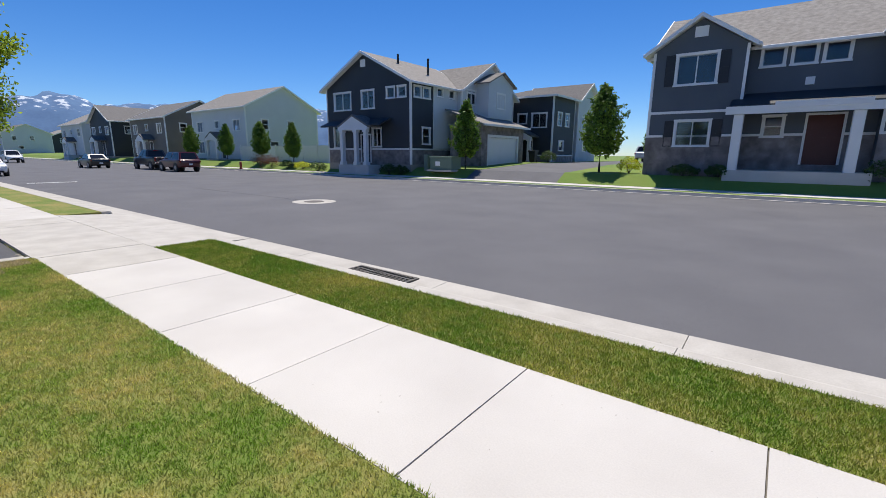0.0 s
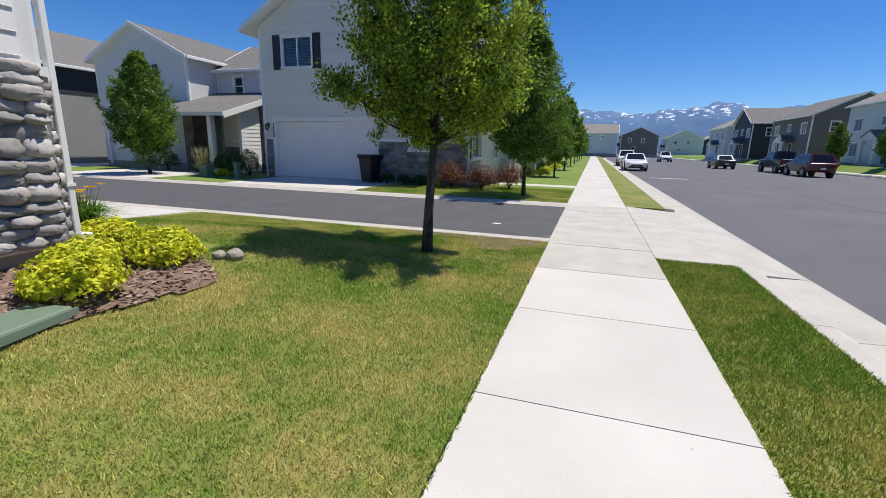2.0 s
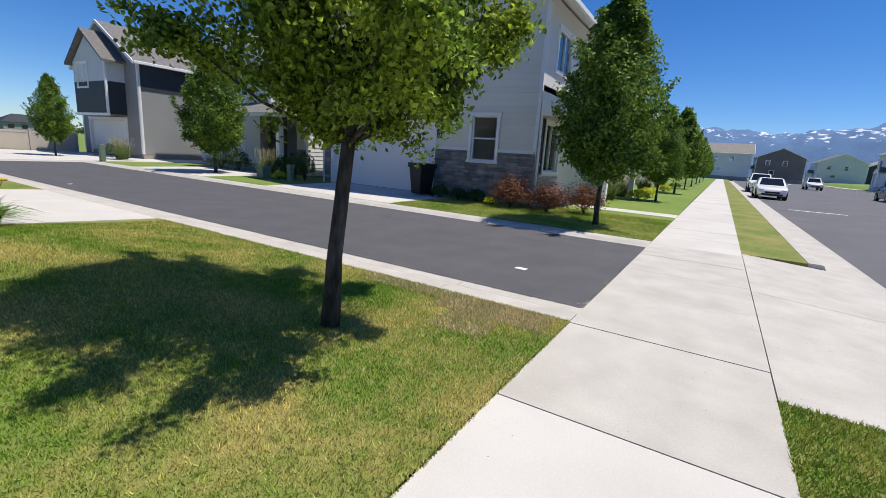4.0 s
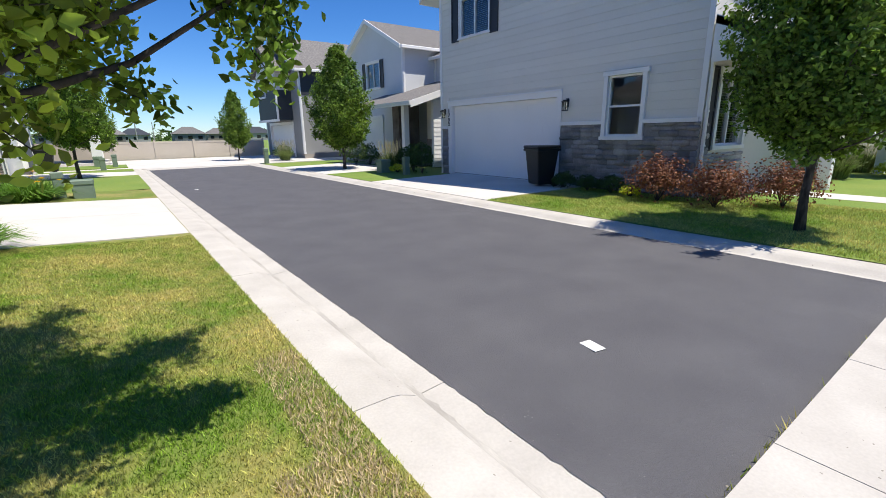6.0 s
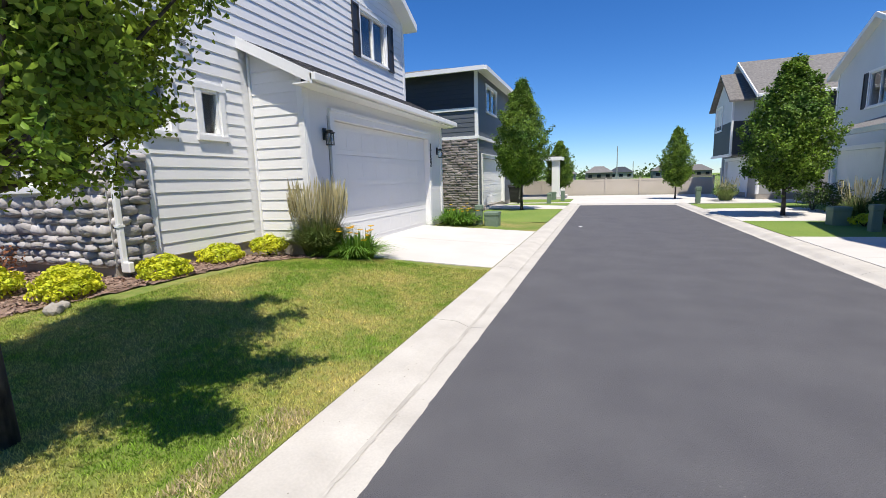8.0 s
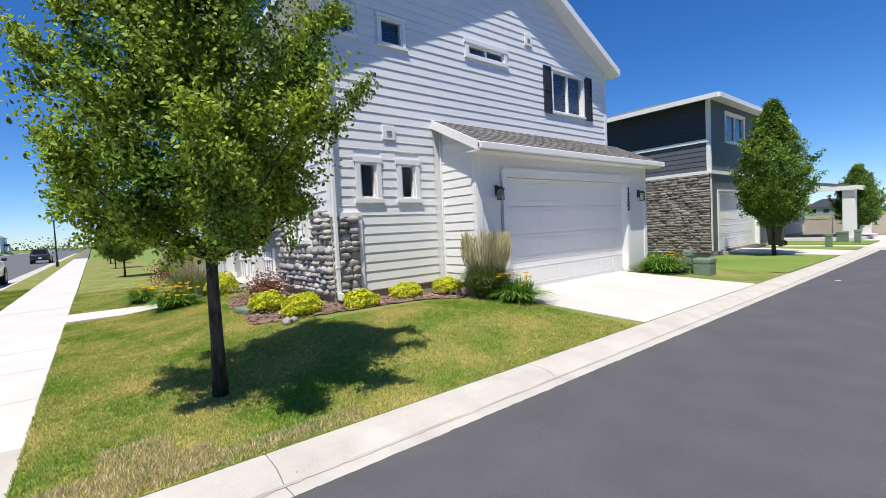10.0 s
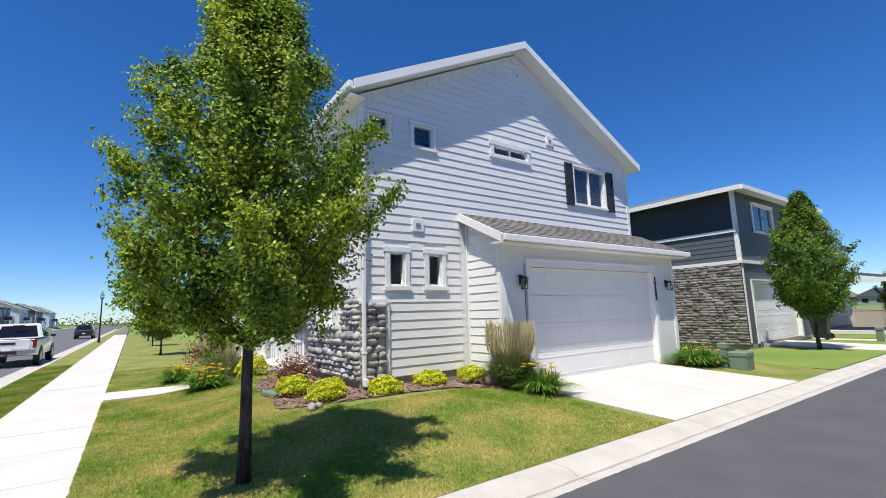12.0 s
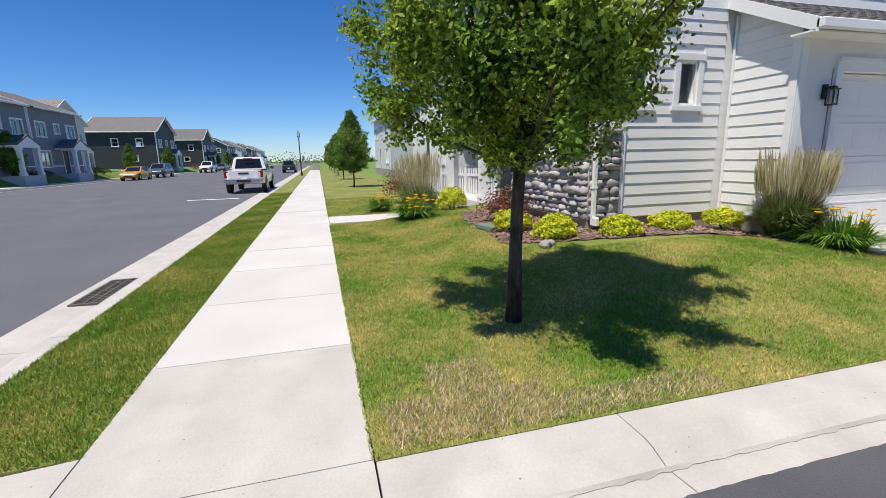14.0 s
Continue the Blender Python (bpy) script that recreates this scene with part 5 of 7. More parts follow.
def tree(label, at, height, clear, radius, seed, leaves, leaf, leafmat, trunk_r=0.075, lean=(0, 0), top=0.12, group="street trees", fill=0.0):
    """A trunk with limbs that climb, twigs on the limbs and leaves on the twigs; the crown is an uneven egg."""
    rng = random.Random(seed)
    nrg = np.random.default_rng(seed)
    th = thing("tree", label, "tree", group, Matrix.Translation(at))
    bm = bmesh.new()
    n = 9
    spine = []
    for i in range(n + 1):
        f = i / n
        spine.append(Vector((lean[0] * f + rng.uniform(-1, 1) * 0.02 * height * f * (1 - f) * 2, lean[1] * f + rng.uniform(-1, 1) * 0.02 * height * f * (1 - f) * 2, height * 0.93 * f - 0.05)))
    rad = [trunk_r * (1.25 if i == 0 else 1.0) * (1 - 0.9 * (i / n) ** 1.1) + 0.006 for i in range(n + 1)]
    tube(bm, spine, rad, 10)
    part("trunk", bm, M["bark"], th, "dark furrowed trunk", True)
    bm = bmesh.new()
    tips = []

    def along(f):
        f = max(0, min(0.999, f)) * n
        i = int(f)
        return spine[i].lerp(spine[i + 1], f - i)

    limbs = max(16, int(height * 9))
    for k in range(limbs):
        # the limb ends on an uneven egg, widest at a third of the crown's height
        q = (k + rng.random()) / limbs
        zq = clear + (height - clear) * q
        prof = np.interp(q, (0, 0.08, 0.2, 0.38, 0.6, 0.8, 0.93, 1.0), (0.45, 0.82, 0.98, 1.0, 0.76, 0.43, 0.22, 0.07))
        reach = radius * prof * rng.uniform(0.70, 1.12) + (rng.random() < 0.10) * 0.14 * (1 - q)
        a = k * 2.399 + rng.uniform(-0.4, 0.4)
        out = Vector((math.cos(a), math.sin(a), 0))
        foot = max(clear * 0.82, zq - reach * (0.55 + 0.9 * q))
        p = along(foot / (height * 0.93))
        end = Vector((along(min(0.99, zq / height)).x, along(min(0.99, zq / height)).y, 0)) + out * reach + Vector((0, 0, zq))
        mid = p.lerp(end, 0.5) + Vector((rng.uniform(-0.06, 0.06), rng.uniform(-0.06, 0.06), -0.08 * reach))
        r0 = max(0.008, trunk_r * 0.36 * (1 - 0.75 * q))
        tube(bm, [p, mid, end], [r0, r0 * 0.6, 0.004], 5, False)
        for _ in range(9):
            s = rng.uniform(0.25, 1.0)
            c = p.lerp(mid, s * 2) if s < 0.5 else mid.lerp(end, s * 2 - 1)
            w = rng.uniform(0.16, 0.42) * min(1.0, reach + 0.25)
            dv = Vector((rng.gauss(0, 1), rng.gauss(0, 1), rng.gauss(0.25, 0.8))).normalized() * w
            tips.append((c, c + dv))
            tube(bm, [c, c + dv], [0.005, 0.002], 3, False)
        tips.append((mid.lerp(end, 0.5), end))
        tips.append((mid.lerp(end, 0.7), end + (end - mid) * top * rng.uniform(0, 2.5)))
    tip = spine[-1]
    for _ in range(10):
        tips.append((tip + Vector((0, 0, -0.5)), tip + Vector((rng.gauss(0, 0.12), rng.gauss(0, 0.12), rng.uniform(0, 0.45)))))
    part("branchwork", bm, M["bark"], th, "slender climbing limbs", True)
    a = np.array([t[0] for t in tips])
    b = np.array([t[1] for t in tips])
    pick = nrg.integers(0, len(tips), leaves)
    f = nrg.random(leaves)[:, None] ** 0.7
    c = a[pick] * (1 - f) + b[pick] * f + nrg.normal(size=(leaves, 3)) * 0.055
    inner = int(leaves * fill)
    if inner:
        # leaves of the small inner twigs, spread through an uneven egg
        q = nrg.random(inner) ** 1.15
        prof = np.interp(q, (0, 0.08, 0.2, 0.38, 0.6, 0.8, 0.93, 1.0), (0.5, 0.84, 0.98, 1.0, 0.78, 0.47, 0.25, 0.08))
        ang = nrg.uniform(0, 2 * math.pi, inner)
        lump = 0.86 + 0.10 * np.sin(ang * 3 + q * 17 + seed) + 0.07 * np.sin(ang * 7 - q * 31)
        rad = radius * prof * lump * nrg.random(inner) ** 0.45
        spx = np.interp(q, (0, 1), (0.3, 1.0))
        c[:inner] = np.column_stack([lean[0] * spx + np.cos(ang) * rad, lean[1] * spx + np.sin(ang) * rad, clear + 0.05 + (height - clear - 0.1) * q])
    axis = np.stack([np.zeros(leaves), np.zeros(leaves), c[:, 2] * 0 + (clear + height) / 2], axis=1)
    nm = c - axis
    nm /= np.linalg.norm(nm, axis=1)[:, None] + 1e-6
    nm[:, 2] += 0.6
    crown = link("crown", leaf_mesh("crown", c, nm, leaf * nrg.uniform(0.7, 1.3, leaves), seed, leafmat, oval=leaves > 100000), leafmat, th, "crown of small glossy green leaves")
    crown["kind"] = "stuff"
    return th


t_corner = tree("young ornamental pear tree with airy bright crown on the lawn", (-7.96, -0.03, 0.09), 5.45, 1.72, 1.42, 11, 135000, 0.040, M["leaf"], 0.060, (-0.44, 0.06), fill=0.18)
t_dense = tree("dense rounded ornamental pear tree beside the alley", (-16.5, 0.04, 0.0), 5.3, 1.35, 1.35, 23, 56000, 0.070, M["leaf_d"], 0.058, fill=0.5)
t_cone = tree("slim conical pear tree in a strip of lawn", (-16.85, -16.2, 0.0), 5.0, 1.15, 1.45, 37, 40000, 0.082, M["leaf_d"], 0.06, fill=0.45)


t_light = tree("rounded street tree with a light young crown", (-36.5, 0.1, 0.0), 5.1, 1.3, 1.35, 51, 11000, 0.15, M["leaf_d"], 0.055, fill=0.4)
t_slim = tree("slim conical street tree", (-45.5, 0.1, 0.0), 4.9, 1.15, 1.15, 53, 9000, 0.15, M["leaf_d"], 0.055, fill=0.4)


def again(src, x, y, s=1.0, turn=0.0, z=0.0, label="", sz=None):
    ob = copy_thing(src, pose(x, y, z, 0, 0, turn) @ Matrix.Diagonal((s, s, sz or s, 1)))
    if label:
        ob["label"] = label
    return ob


again(t_dense, -7.7, -19.3, 1.02, 80, label="dense oval pear tree in the lawn before the dark house", sz=1.1)
again(t_cone, -8.3, -31.5, 0.8, 40)
again(t_cone, -15.4, -29.0, 0.72, 140, sz=0.85)
again(t_dense, -27.5, 0.1, 0.78, 30)
for i, x in enumerate((-54.5, -64, -74, -86)):
    again((t_light, t_slim)[i % 2], x, 0.1, 0.95 + 0.1 * (i % 2), 60 * i)
again(t_dense, 14.5, -0.3, 0.8, 20)
for i, x in enumerate((25.3, 36.0, 47, 58, 70)):
    again((t_slim, t_light)[i % 2], x, -0.3, 0.82, 50 * i + 20)
for x, y, s, k in ((-18.5, 26.4, 0.95, 1), (-9.4, 27.6, 1.0, 0), (-38.5, 26.0, 0.8, 1), (-44.5, 26.2, 0.82, 0), (-52, 26.4, 0.85, 1), (-60, 26, 0.85, 0), (-10.5, 46, 0.8, 0), (33, 25.6, 0.8, 0), (57, 25.6, 0.8, 1), (73, 25.6, 0.8, 0), (110, 25.6, 0.85, 1), (124, 25.6, 0.85, 0)):
    again((t_light, t_slim)[k], x, y, s, 77 * k + x, far_z(y) - 0.01)

# ---- grass blades ----
def blades(name, boxes, per_m2, height, seed, zf, material):
    rng = np.random.default_rng(seed)
    pts = []
    for x0, x1, y0, y1, dens in boxes:
        k = int((x1 - x0) * (y1 - y0) * per_m2 * dens)
        pts.append(np.stack([rng.uniform(x0, x1, k), rng.uniform(y0, y1, k)], axis=1))
    p = np.concatenate(pts)
    z = np.array([zf(x, y) for x, y in p])
    n = len(p)
    a = rng.uniform(0, 2 * math.pi, n)
    h = height * rng.uniform(0.5, 1.25, n)
    w = 0.0035 * rng.uniform(0.7, 1.5, n)
    lean = rng.normal(size=(n, 2)) * 0.45 * h[:, None]
    base = np.column_stack([p, z - 0.004])
    off = np.column_stack([np.cos(a) * w, np.sin(a) * w, np.zeros(n)])
    tipv = base + np.column_stack([lean, h])
    v = np.stack([base - off, base + off, tipv], axis=1).reshape(-1, 3)
    tri = np.arange(3 * n).reshape(-1, 3)
    ob = link(name, raw_mesh(name, v, tri, material), material)
    return tagged(ob, "short mown grass with dry straw patches", "grass", kind="stuff")


blades("grass", [(-9.5, -0.6, -1.2, 1.47, 1.0), (-9.5, -6.3, -5.6, -1.2, 0.8), (-6.3, -0.6, -1.9, -1.2, 0.6), (0.7, 7.0, -2.5, 1.47, 0.4)], 10500, 0.027, 5, lambda x, y: lawn_z(x, y) if x < 0.1 else 0.01, M["grass"])
blades("grass", [(-9.0, 3.0, 2.97, 3.96, 1.0), (3.0, 12.0, 2.97, 3.96, 0.5)], 11000, 0.032, 6, lambda x, y: -0.004, M["strip"])
blades("grass", [(-19.5, -15.27, -5.25, 1.45, 1.0)], 3200, 0.04, 7, lambda x, y: 0.012, M["grass"])

M["straw"] = leafy("straw_blade", (0.55, 0.44, 0.27), (0.70, 0.58, 0.36), 2.5, 0.25, 0.4)
for k, patch in enumerate(((-9.46, -9.0, 0.25, 1.35, 1.0), (-9.0, -8.55, 0.5, 1.0, 0.7), (-9.47, -9.2, -0.9, 0.25, 0.7))):
    dry = blades("dry_grass", [patch], 9500, 0.036, 30 + k, lambda x, y: lawn_z(x, y) + 0.004, M["straw"])
    dry["label"] = "dead straw-coloured grass at the lawn's corner"

# weeds in the joint between alley and pavement, and the sand washed into the alley's corner
weeds = blades("grass", [(-11.3, -10.1, 1.425, 1.458, 1.0), (-13.0, -11.3, 1.438, 1.458, 0.5), (-9.98, -9.5, 1.44, 1.462, 0.6)], 1700, 0.05, 8, lambda x, y: -0.05, M["grass"])
weeds["label"] = "sparse weeds growing in the pavement joint"


def drift_z(x, y):
    f = 0.7 - (-10.13 - x) / 0.5 - (1.455 - y) / 0.19
    f += 0.5 * noise.noise(Vector((x * 9, y * 9, 0))) + 0.5 * noise.noise(Vector((x * 31, y * 31, 3)))
    return -0.055 + max(-0.02, min(0.010, 0.02 * f))


M["sand"] = mat("washed_sand", (0.20, 0.185, 0.155), (0.30, 0.275, 0.23), 9, 0.95, 160, 0.4, 0.7)
tagged(grid_sheet("sand_drift", -10.84, -10.134, 1.10, 1.452, 110, 70, drift_z, M["sand"]), "thin drift of pale sand in the alley's corner", "sand", kind="stuff")

# ---- far mountains ----
def mountains():
    n, m = 220, 14
    verts, faces = [], []
    for j in range(m + 1):
        for i in range(n + 1):
            a = radians(30 + 102 * i / n)
            f = j / m
            r = 3400 + 700 * f
            x, y = -math.sin(a) * r, math.cos(a) * r
            edge = min(1.0, i / 25, (n - i) / 25)
            ridge = 430 * (0.80 + 0.22 * noise.fractal(Vector((a * 7, 3.1, 0)), 1.1, 2.0, 6)) * edge
            crag = 30 * noise.fractal(Vector((a * 40, f * 6, 1.0)), 1.0, 2.0, 5)
            verts.append((x, y, -2 + max(0.0, ridge * math.sin(f * math.pi / 2) ** 0.9 + crag * f)))
    for j in range(m):
        for i in range(n):
            q = j * (n + 1) + i
            faces.append((q, q + 1, q + n + 2, q + n + 1))
    me = bpy.data.meshes.new("mountain_range")
    me.from_pydata(verts, [], faces)
    # the blue of distant haze is put into the base colours, snow included
    mt = mat("mountain_haze_blue", (0.085, 0.16, 0.30), (0.11, 0.20, 0.35), 0.008, 1.0, 0.05, 0.15, 0)
    nd, l = mt.node_tree.nodes, mt.node_tree.links
    geo = nd.new("ShaderNodeNewGeometry")
    sep = nd.new("ShaderNodeSeparateXYZ")
    l.new(geo.outputs["Position"], sep.inputs[0])
    ns = nd.new("ShaderNodeTexNoise")
    ns.inputs["Scale"].default_value, ns.inputs["Detail"].default_value = 0.018, 8
    l.new(geo.outputs["Position"], ns.inputs["Vector"])
    hgt = nd.new("ShaderNodeMapRange")
    hgt.inputs[1].default_value, hgt.inputs[2].default_value = 90, 260
    l.new(sep.outputs["Z"], hgt.inputs[0])
    add = nd.new("ShaderNodeMath")
    add.operation = "MULTIPLY_ADD"
    add.inputs[1].default_value = 0.30
    l.new(hgt.outputs[0], add.inputs[0])
    l.new(ns.outputs["Fac"], add.inputs[2])
    st = nd.new("ShaderNodeMapRange")
    st.inputs[1].default_value, st.inputs[2].default_value = 0.86, 0.93
    l.new(add.outputs[0], st.inputs[0])
    mx = nd.new("ShaderNodeMix")
    mx.data_type = "RGBA"
    b = nd["Principled BSDF"]
    l.new(b.inputs["Base Color"].links[0].from_socket, mx.inputs[6])
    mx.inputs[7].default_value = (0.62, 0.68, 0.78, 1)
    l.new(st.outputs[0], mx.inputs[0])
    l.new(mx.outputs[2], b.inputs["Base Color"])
    tagged(link("mountain_range", me, mt, smooth=True), "mountain range with haze painted in as blue, snow patches, on the horizon", "mountain", kind="structure")


mountains()

# ---- plants ----
def bush(label, x, y, z, r, h, n, leaf, material, seed, category="bush", group=""):
    """A clipped mound: twigs from the base and a shell of small leaves with gaps."""
    nrg = np.random.default_rng(seed)
    th = thing("bush", label, category, group, Matrix.Translation((x, y, z)))
    bm = bmesh.new()
    rng = random.Random(seed)
    for _ in range(16):
        a, e = rng.uniform(0, 2 * math.pi), rng.uniform(0.3, 1.0)
        tube(bm, [(0, 0, -0.03), (math.cos(a) * r * e * 0.5, math.sin(a) * r * e * 0.5, h * 0.45), (math.cos(a) * r * e * 0.85, math.sin(a) * r * e * 0.85, h * (0.95 - 0.5 * e))], [0.008, 0.006, 0.003], 4, False)
    part("stem", bm, M["bark"], th)
    d = nrg.normal(size=(n, 3))
    d[:, 2] = np.abs(d[:, 2]) * 1.1 - 0.28
    d /= np.linalg.norm(d, axis=1)[:, None]
    lump = 1 + 0.13 * np.sin(d[:, 0] * 5 + seed) * np.cos(d[:, 1] * 6 + seed * 2) + 0.08 * np.sin(d[:, 2] * 9 + d[:, 0] * 7)
    rr = (1 - 0.35 * nrg.random(n) ** 2.2) * lump if material is not M["barberry"] else nrg.uniform(0.35, 1.15, n) * lump
    c = d * rr[:, None] * np.array([r, r, h * 0.62]) + np.array([0, 0, h * 0.40])
    if material is M["barberry"]:
        c += nrg.normal(size=(n, 3)) * 0.10 * r
        c[:, 2] += 0.35 * h * np.maximum(0, np.sin(c[:, 0] * 11 + seed) * np.sin(c[:, 1] * 13)) * nrg.random(n)
    c[:, 2] = np.maximum(c[:, 2], 0.02)
    nm = d.copy()
    nm[:, 2] += 0.5
    ob = link("foliage", leaf_mesh("foliage", c, nm, leaf * nrg.uniform(0.7, 1.3, n), seed, material), material, th)
    ob["kind"] = "stuff"
    return th


def tuft(label, x, y, z, r, h, n, material, seed, width=0.006, droop=0.5, plumes=0, plume_h=0.0, flowers=0):
    """Arching blades from one root, with seed plumes or lily flowers standing above."""
    rng = np.random.default_rng(seed)
    th = thing("ornamental_grass" if plumes else "daylily", label, "plant", "", Matrix.Translation((x, y, z)))
    a = rng.uniform(0, 2 * math.pi, n)
    lean = rng.random(n) ** 0.8 * r
    hh = h * rng.uniform(0.55, 1.05, n)
    root = np.column_stack([np.cos(a), np.sin(a)]) * (np.sqrt(rng.random(n))[:, None] * r * 0.5)
    dirs = np.column_stack([np.cos(a + rng.normal(size=n) * 0.5), np.sin(a + rng.normal(size=n) * 0.5)])
    side = np.column_stack([-dirs[:, 1], dirs[:, 0]])
    w = width * rng.uniform(0.7, 1.4, n)
    rows = []
    for f, wf in ((0, 0.8), (0.4, 1.0), (0.75, 0.75), (1.0, 0.08)):
        pos = root + dirs * (lean * f ** 1.7)[:, None]
        zz = hh * (f - droop * f ** 3 * (lean / r) * 0.8)
        for sgn in (-1, 1):
            rows.append(np.column_stack([pos + side * (sgn * w * wf)[:, None], zz]))
    v = np.stack(rows, axis=1).reshape(-1, 3)
    i = np.arange(n)[:, None] * 8
    quads = np.concatenate([i + [0, 1, 3, 2], i + [2, 3, 5, 4], i + [4, 5, 7, 6]], axis=1).reshape(-1, 4)
    ob = link("blade_cluster", raw_mesh("blades", v, quads, material), material, th)
    ob["kind"] = "stuff"
    if plumes:
        k = plumes
        a = rng.uniform(0, 2 * math.pi, k)
        q = np.sqrt(rng.random(k)) * r * 0.85
        tipx = np.column_stack([np.cos(a) * q, np.sin(a) * q])
        bm = bmesh.new()
        for j in range(k):
            p0 = Vector((tipx[j][0] * 0.7, tipx[j][1] * 0.7, h * 0.5))
            p1 = Vector((tipx[j][0] * 1.15, tipx[j][1] * 1.15, plume_h * rng.uniform(0.50, 0.84)))
            p2 = p1 + Vector((tipx[j][0] * 0.12, tipx[j][1] * 0.12, plume_h * rng.uniform(0.16, 0.26)))
            tube(bm, [p0, p1, p1.lerp(p2, 0.5), p2], [0.0012, 0.002, 0.009, 0.002], 3, False)
        ob = part("plume_cluster", bm, M["plume"], th, "feathery straw-coloured seed heads")
        ob["kind"] = "stuff"
    for j in range(flowers):
        aa, qq = rng.uniform(0, 2 * math.pi), rng.uniform(0.15, 0.95) * r
        fx, fy, fz = math.cos(aa) * qq, math.sin(aa) * qq, h * rng.uniform(0.55, 1.05)
        bm = bmesh.new()
        for pth in range(6):
            b = pth * math.pi / 3
            o = Vector((math.cos(b), math.sin(b), 0))
            sd = Vector((-o.y, o.x, 0)) * 0.022
            c = Vector((fx, fy, fz))
            vs = [bm.verts.new(p) for p in (c, c + o * 0.042 + sd + Vector((0, 0, 0.025)), c + o * 0.062 + Vector((0, 0, 0.02)), c + o * 0.042 - sd + Vector((0, 0, 0.025)))]
            bm.faces.new(vs)
        fl = part("flower", bm, M["petal"], th, "open yellow-orange lily flower")
        part("stalk", tube(bmesh.new(), [(fx * 0.4, fy * 0.4, 0), (fx, fy, fz)], [0.004, 0.003], 4), M["lily"], fl)
    return th


GOLD = "clipped golden spirea bush in a bark-mulched bed"
bush(GOLD, -4.55, -1.55, 0.26, 0.32, 0.38, 2600, 0.042, M["spirea"], 1, group="golden bushes by the corner house")
bush(GOLD, -5.52, -1.84, 0.24, 0.32, 0.38, 2600, 0.042, M["spirea"], 2, group="golden bushes by the corner house")
bush(GOLD, -5.00, -2.12, 0.27, 0.26, 0.32, 1600, 0.042, M["spirea"], 12, group="golden bushes by the corner house")
bush(GOLD, -5.72, -2.86, 0.24, 0.31, 0.36, 2200, 0.042, M["spirea"], 3, group="golden bushes by the corner house")
bush(GOLD, -5.55, -3.98, 0.27, 0.33, 0.32, 2200, 0.042, M["spirea"], 4, group="golden bushes by the corner house")
bush(GOLD, -5.60, -4.98, 0.26, 0.30, 0.34, 2000, 0.042, M["spirea"], 5, group="golden bushes by the corner house")
bush("bright green-gold bush beside the porch", -0.75, -1.6, 0.2, 0.38, 0.6, 2200, 0.05, M["spirea"], 6)
bush("bronze-leaved loose bush before the stone wall", -3.5, -1.85, 0.28, 0.45, 0.6, 1800, 0.045, M["barberry"], 7)
tuft("tall feather reed grass clump with straw plumes beside the garage", -6.40, -5.42, 0.15, 0.50, 0.92, 5200, M["reed"], 21, 0.0055, 0.6, 760, 1.36)
tuft("daylily clump with yellow flowers beside the driveway", -7.05, -5.55, 0.10, 0.58, 0.60, 720, M["lily"], 22, 0.012, 0.9, flowers=18)
tuft("broad daylily clump with a few flowers beyond the driveway", -7.05, -11.75, 0.06, 0.75, 0.65, 800, M["lily"], 23, 0.013, 0.9, flowers=10)
tuft("daylily clump behind the driveway", -6.5, -12.3, 0.10, 0.5, 0.6, 400, M["lily"], 24, 0.012, 0.95, flowers=3)
tuft("flowering daylily clump beside the path", -1.15, -0.5, 0.12, 0.55, 0.52, 620, M["lily"], 25, 0.012, 0.95, flowers=26)
tuft("flowering daylily clump beyond the path", 1.75, -0.1, 0.01, 0.5, 0.5, 520, M["lily"], 26, 0.012, 0.95, flowers=22)
tuft("tall pale reed grass clump beside the path", 1.0, -1.2, 0.01, 0.6, 1.0, 1000, M["reed"], 27, 0.006, 0.6, 380, 1.7)
tuft("tall pale reed grass clump beside the path", 2.3, -1.3, 0.01, 0.7, 1.0, 1000, M["reed"], 28, 0.006, 0.6, 300, 1.6)
bush("bronze bush near the white picket fence", 3.9, -1.2, 0.01, 0.7, 1.1, 2200, 0.06, M["barberry"], 29)
BAR = "loose bronze-red barberry bush by the stone corner"
bush(BAR, -17.75, -2.75, 0.02, 0.55, 0.85, 3000, 0.05, M["barberry"], 31, group="barberries")
bush(BAR, -17.7, -1.6, 0.02, 0.55, 0.75, 3000, 0.05, M["barberry"], 32, group="barberries")
bush(BAR, -18.6, -0.8, 0.02, 0.55, 0.8, 2600, 0.05, M["barberry"], 33, group="barberries")
for i, (x, y, r, h) in enumerate(((-18.1, -5.45, 0.3, 0.4), (-18.15, -4.75, 0.28, 0.35), (-18.15, -4.1, 0.3, 0.4))):
    bush("small grey-green shrub at the stone base", x, y, 0.02, r, h, 900, 0.05, M["shrub"], 40 + i, group="shrubs at the stone base")
bush("small yellow flowering plant in the bed", -17.9, -3.45, 0.02, 0.22, 0.25, 500, 0.05, M["spirea"], 45)
for i, (x, y, r, h) in enumerate(((-18.0, -11.9, 0.42, 1.1), (-18.2, -12.8, 0.4, 1.0), (-18.3, -13.6, 0.4, 0.9), (-18.6, -17.2, 0.5, 1.0), (-18.4, -18.3, 0.5, 1.1), (-17.6, -27.0, 0.6, 0.9))):
    bush("dark upright evergreen shrub beside the house wall", x, y, 0.02, r, h, 1500, 0.06, M["shrub"], 50 + i, group="evergreen shrubs")
tuft("reed grass clump in the bed before the pale house", -18.0, -14.3, 0.02, 0.5, 0.9, 700, M["reed"], 61, 0.007, 0.7, 120, 1.2)
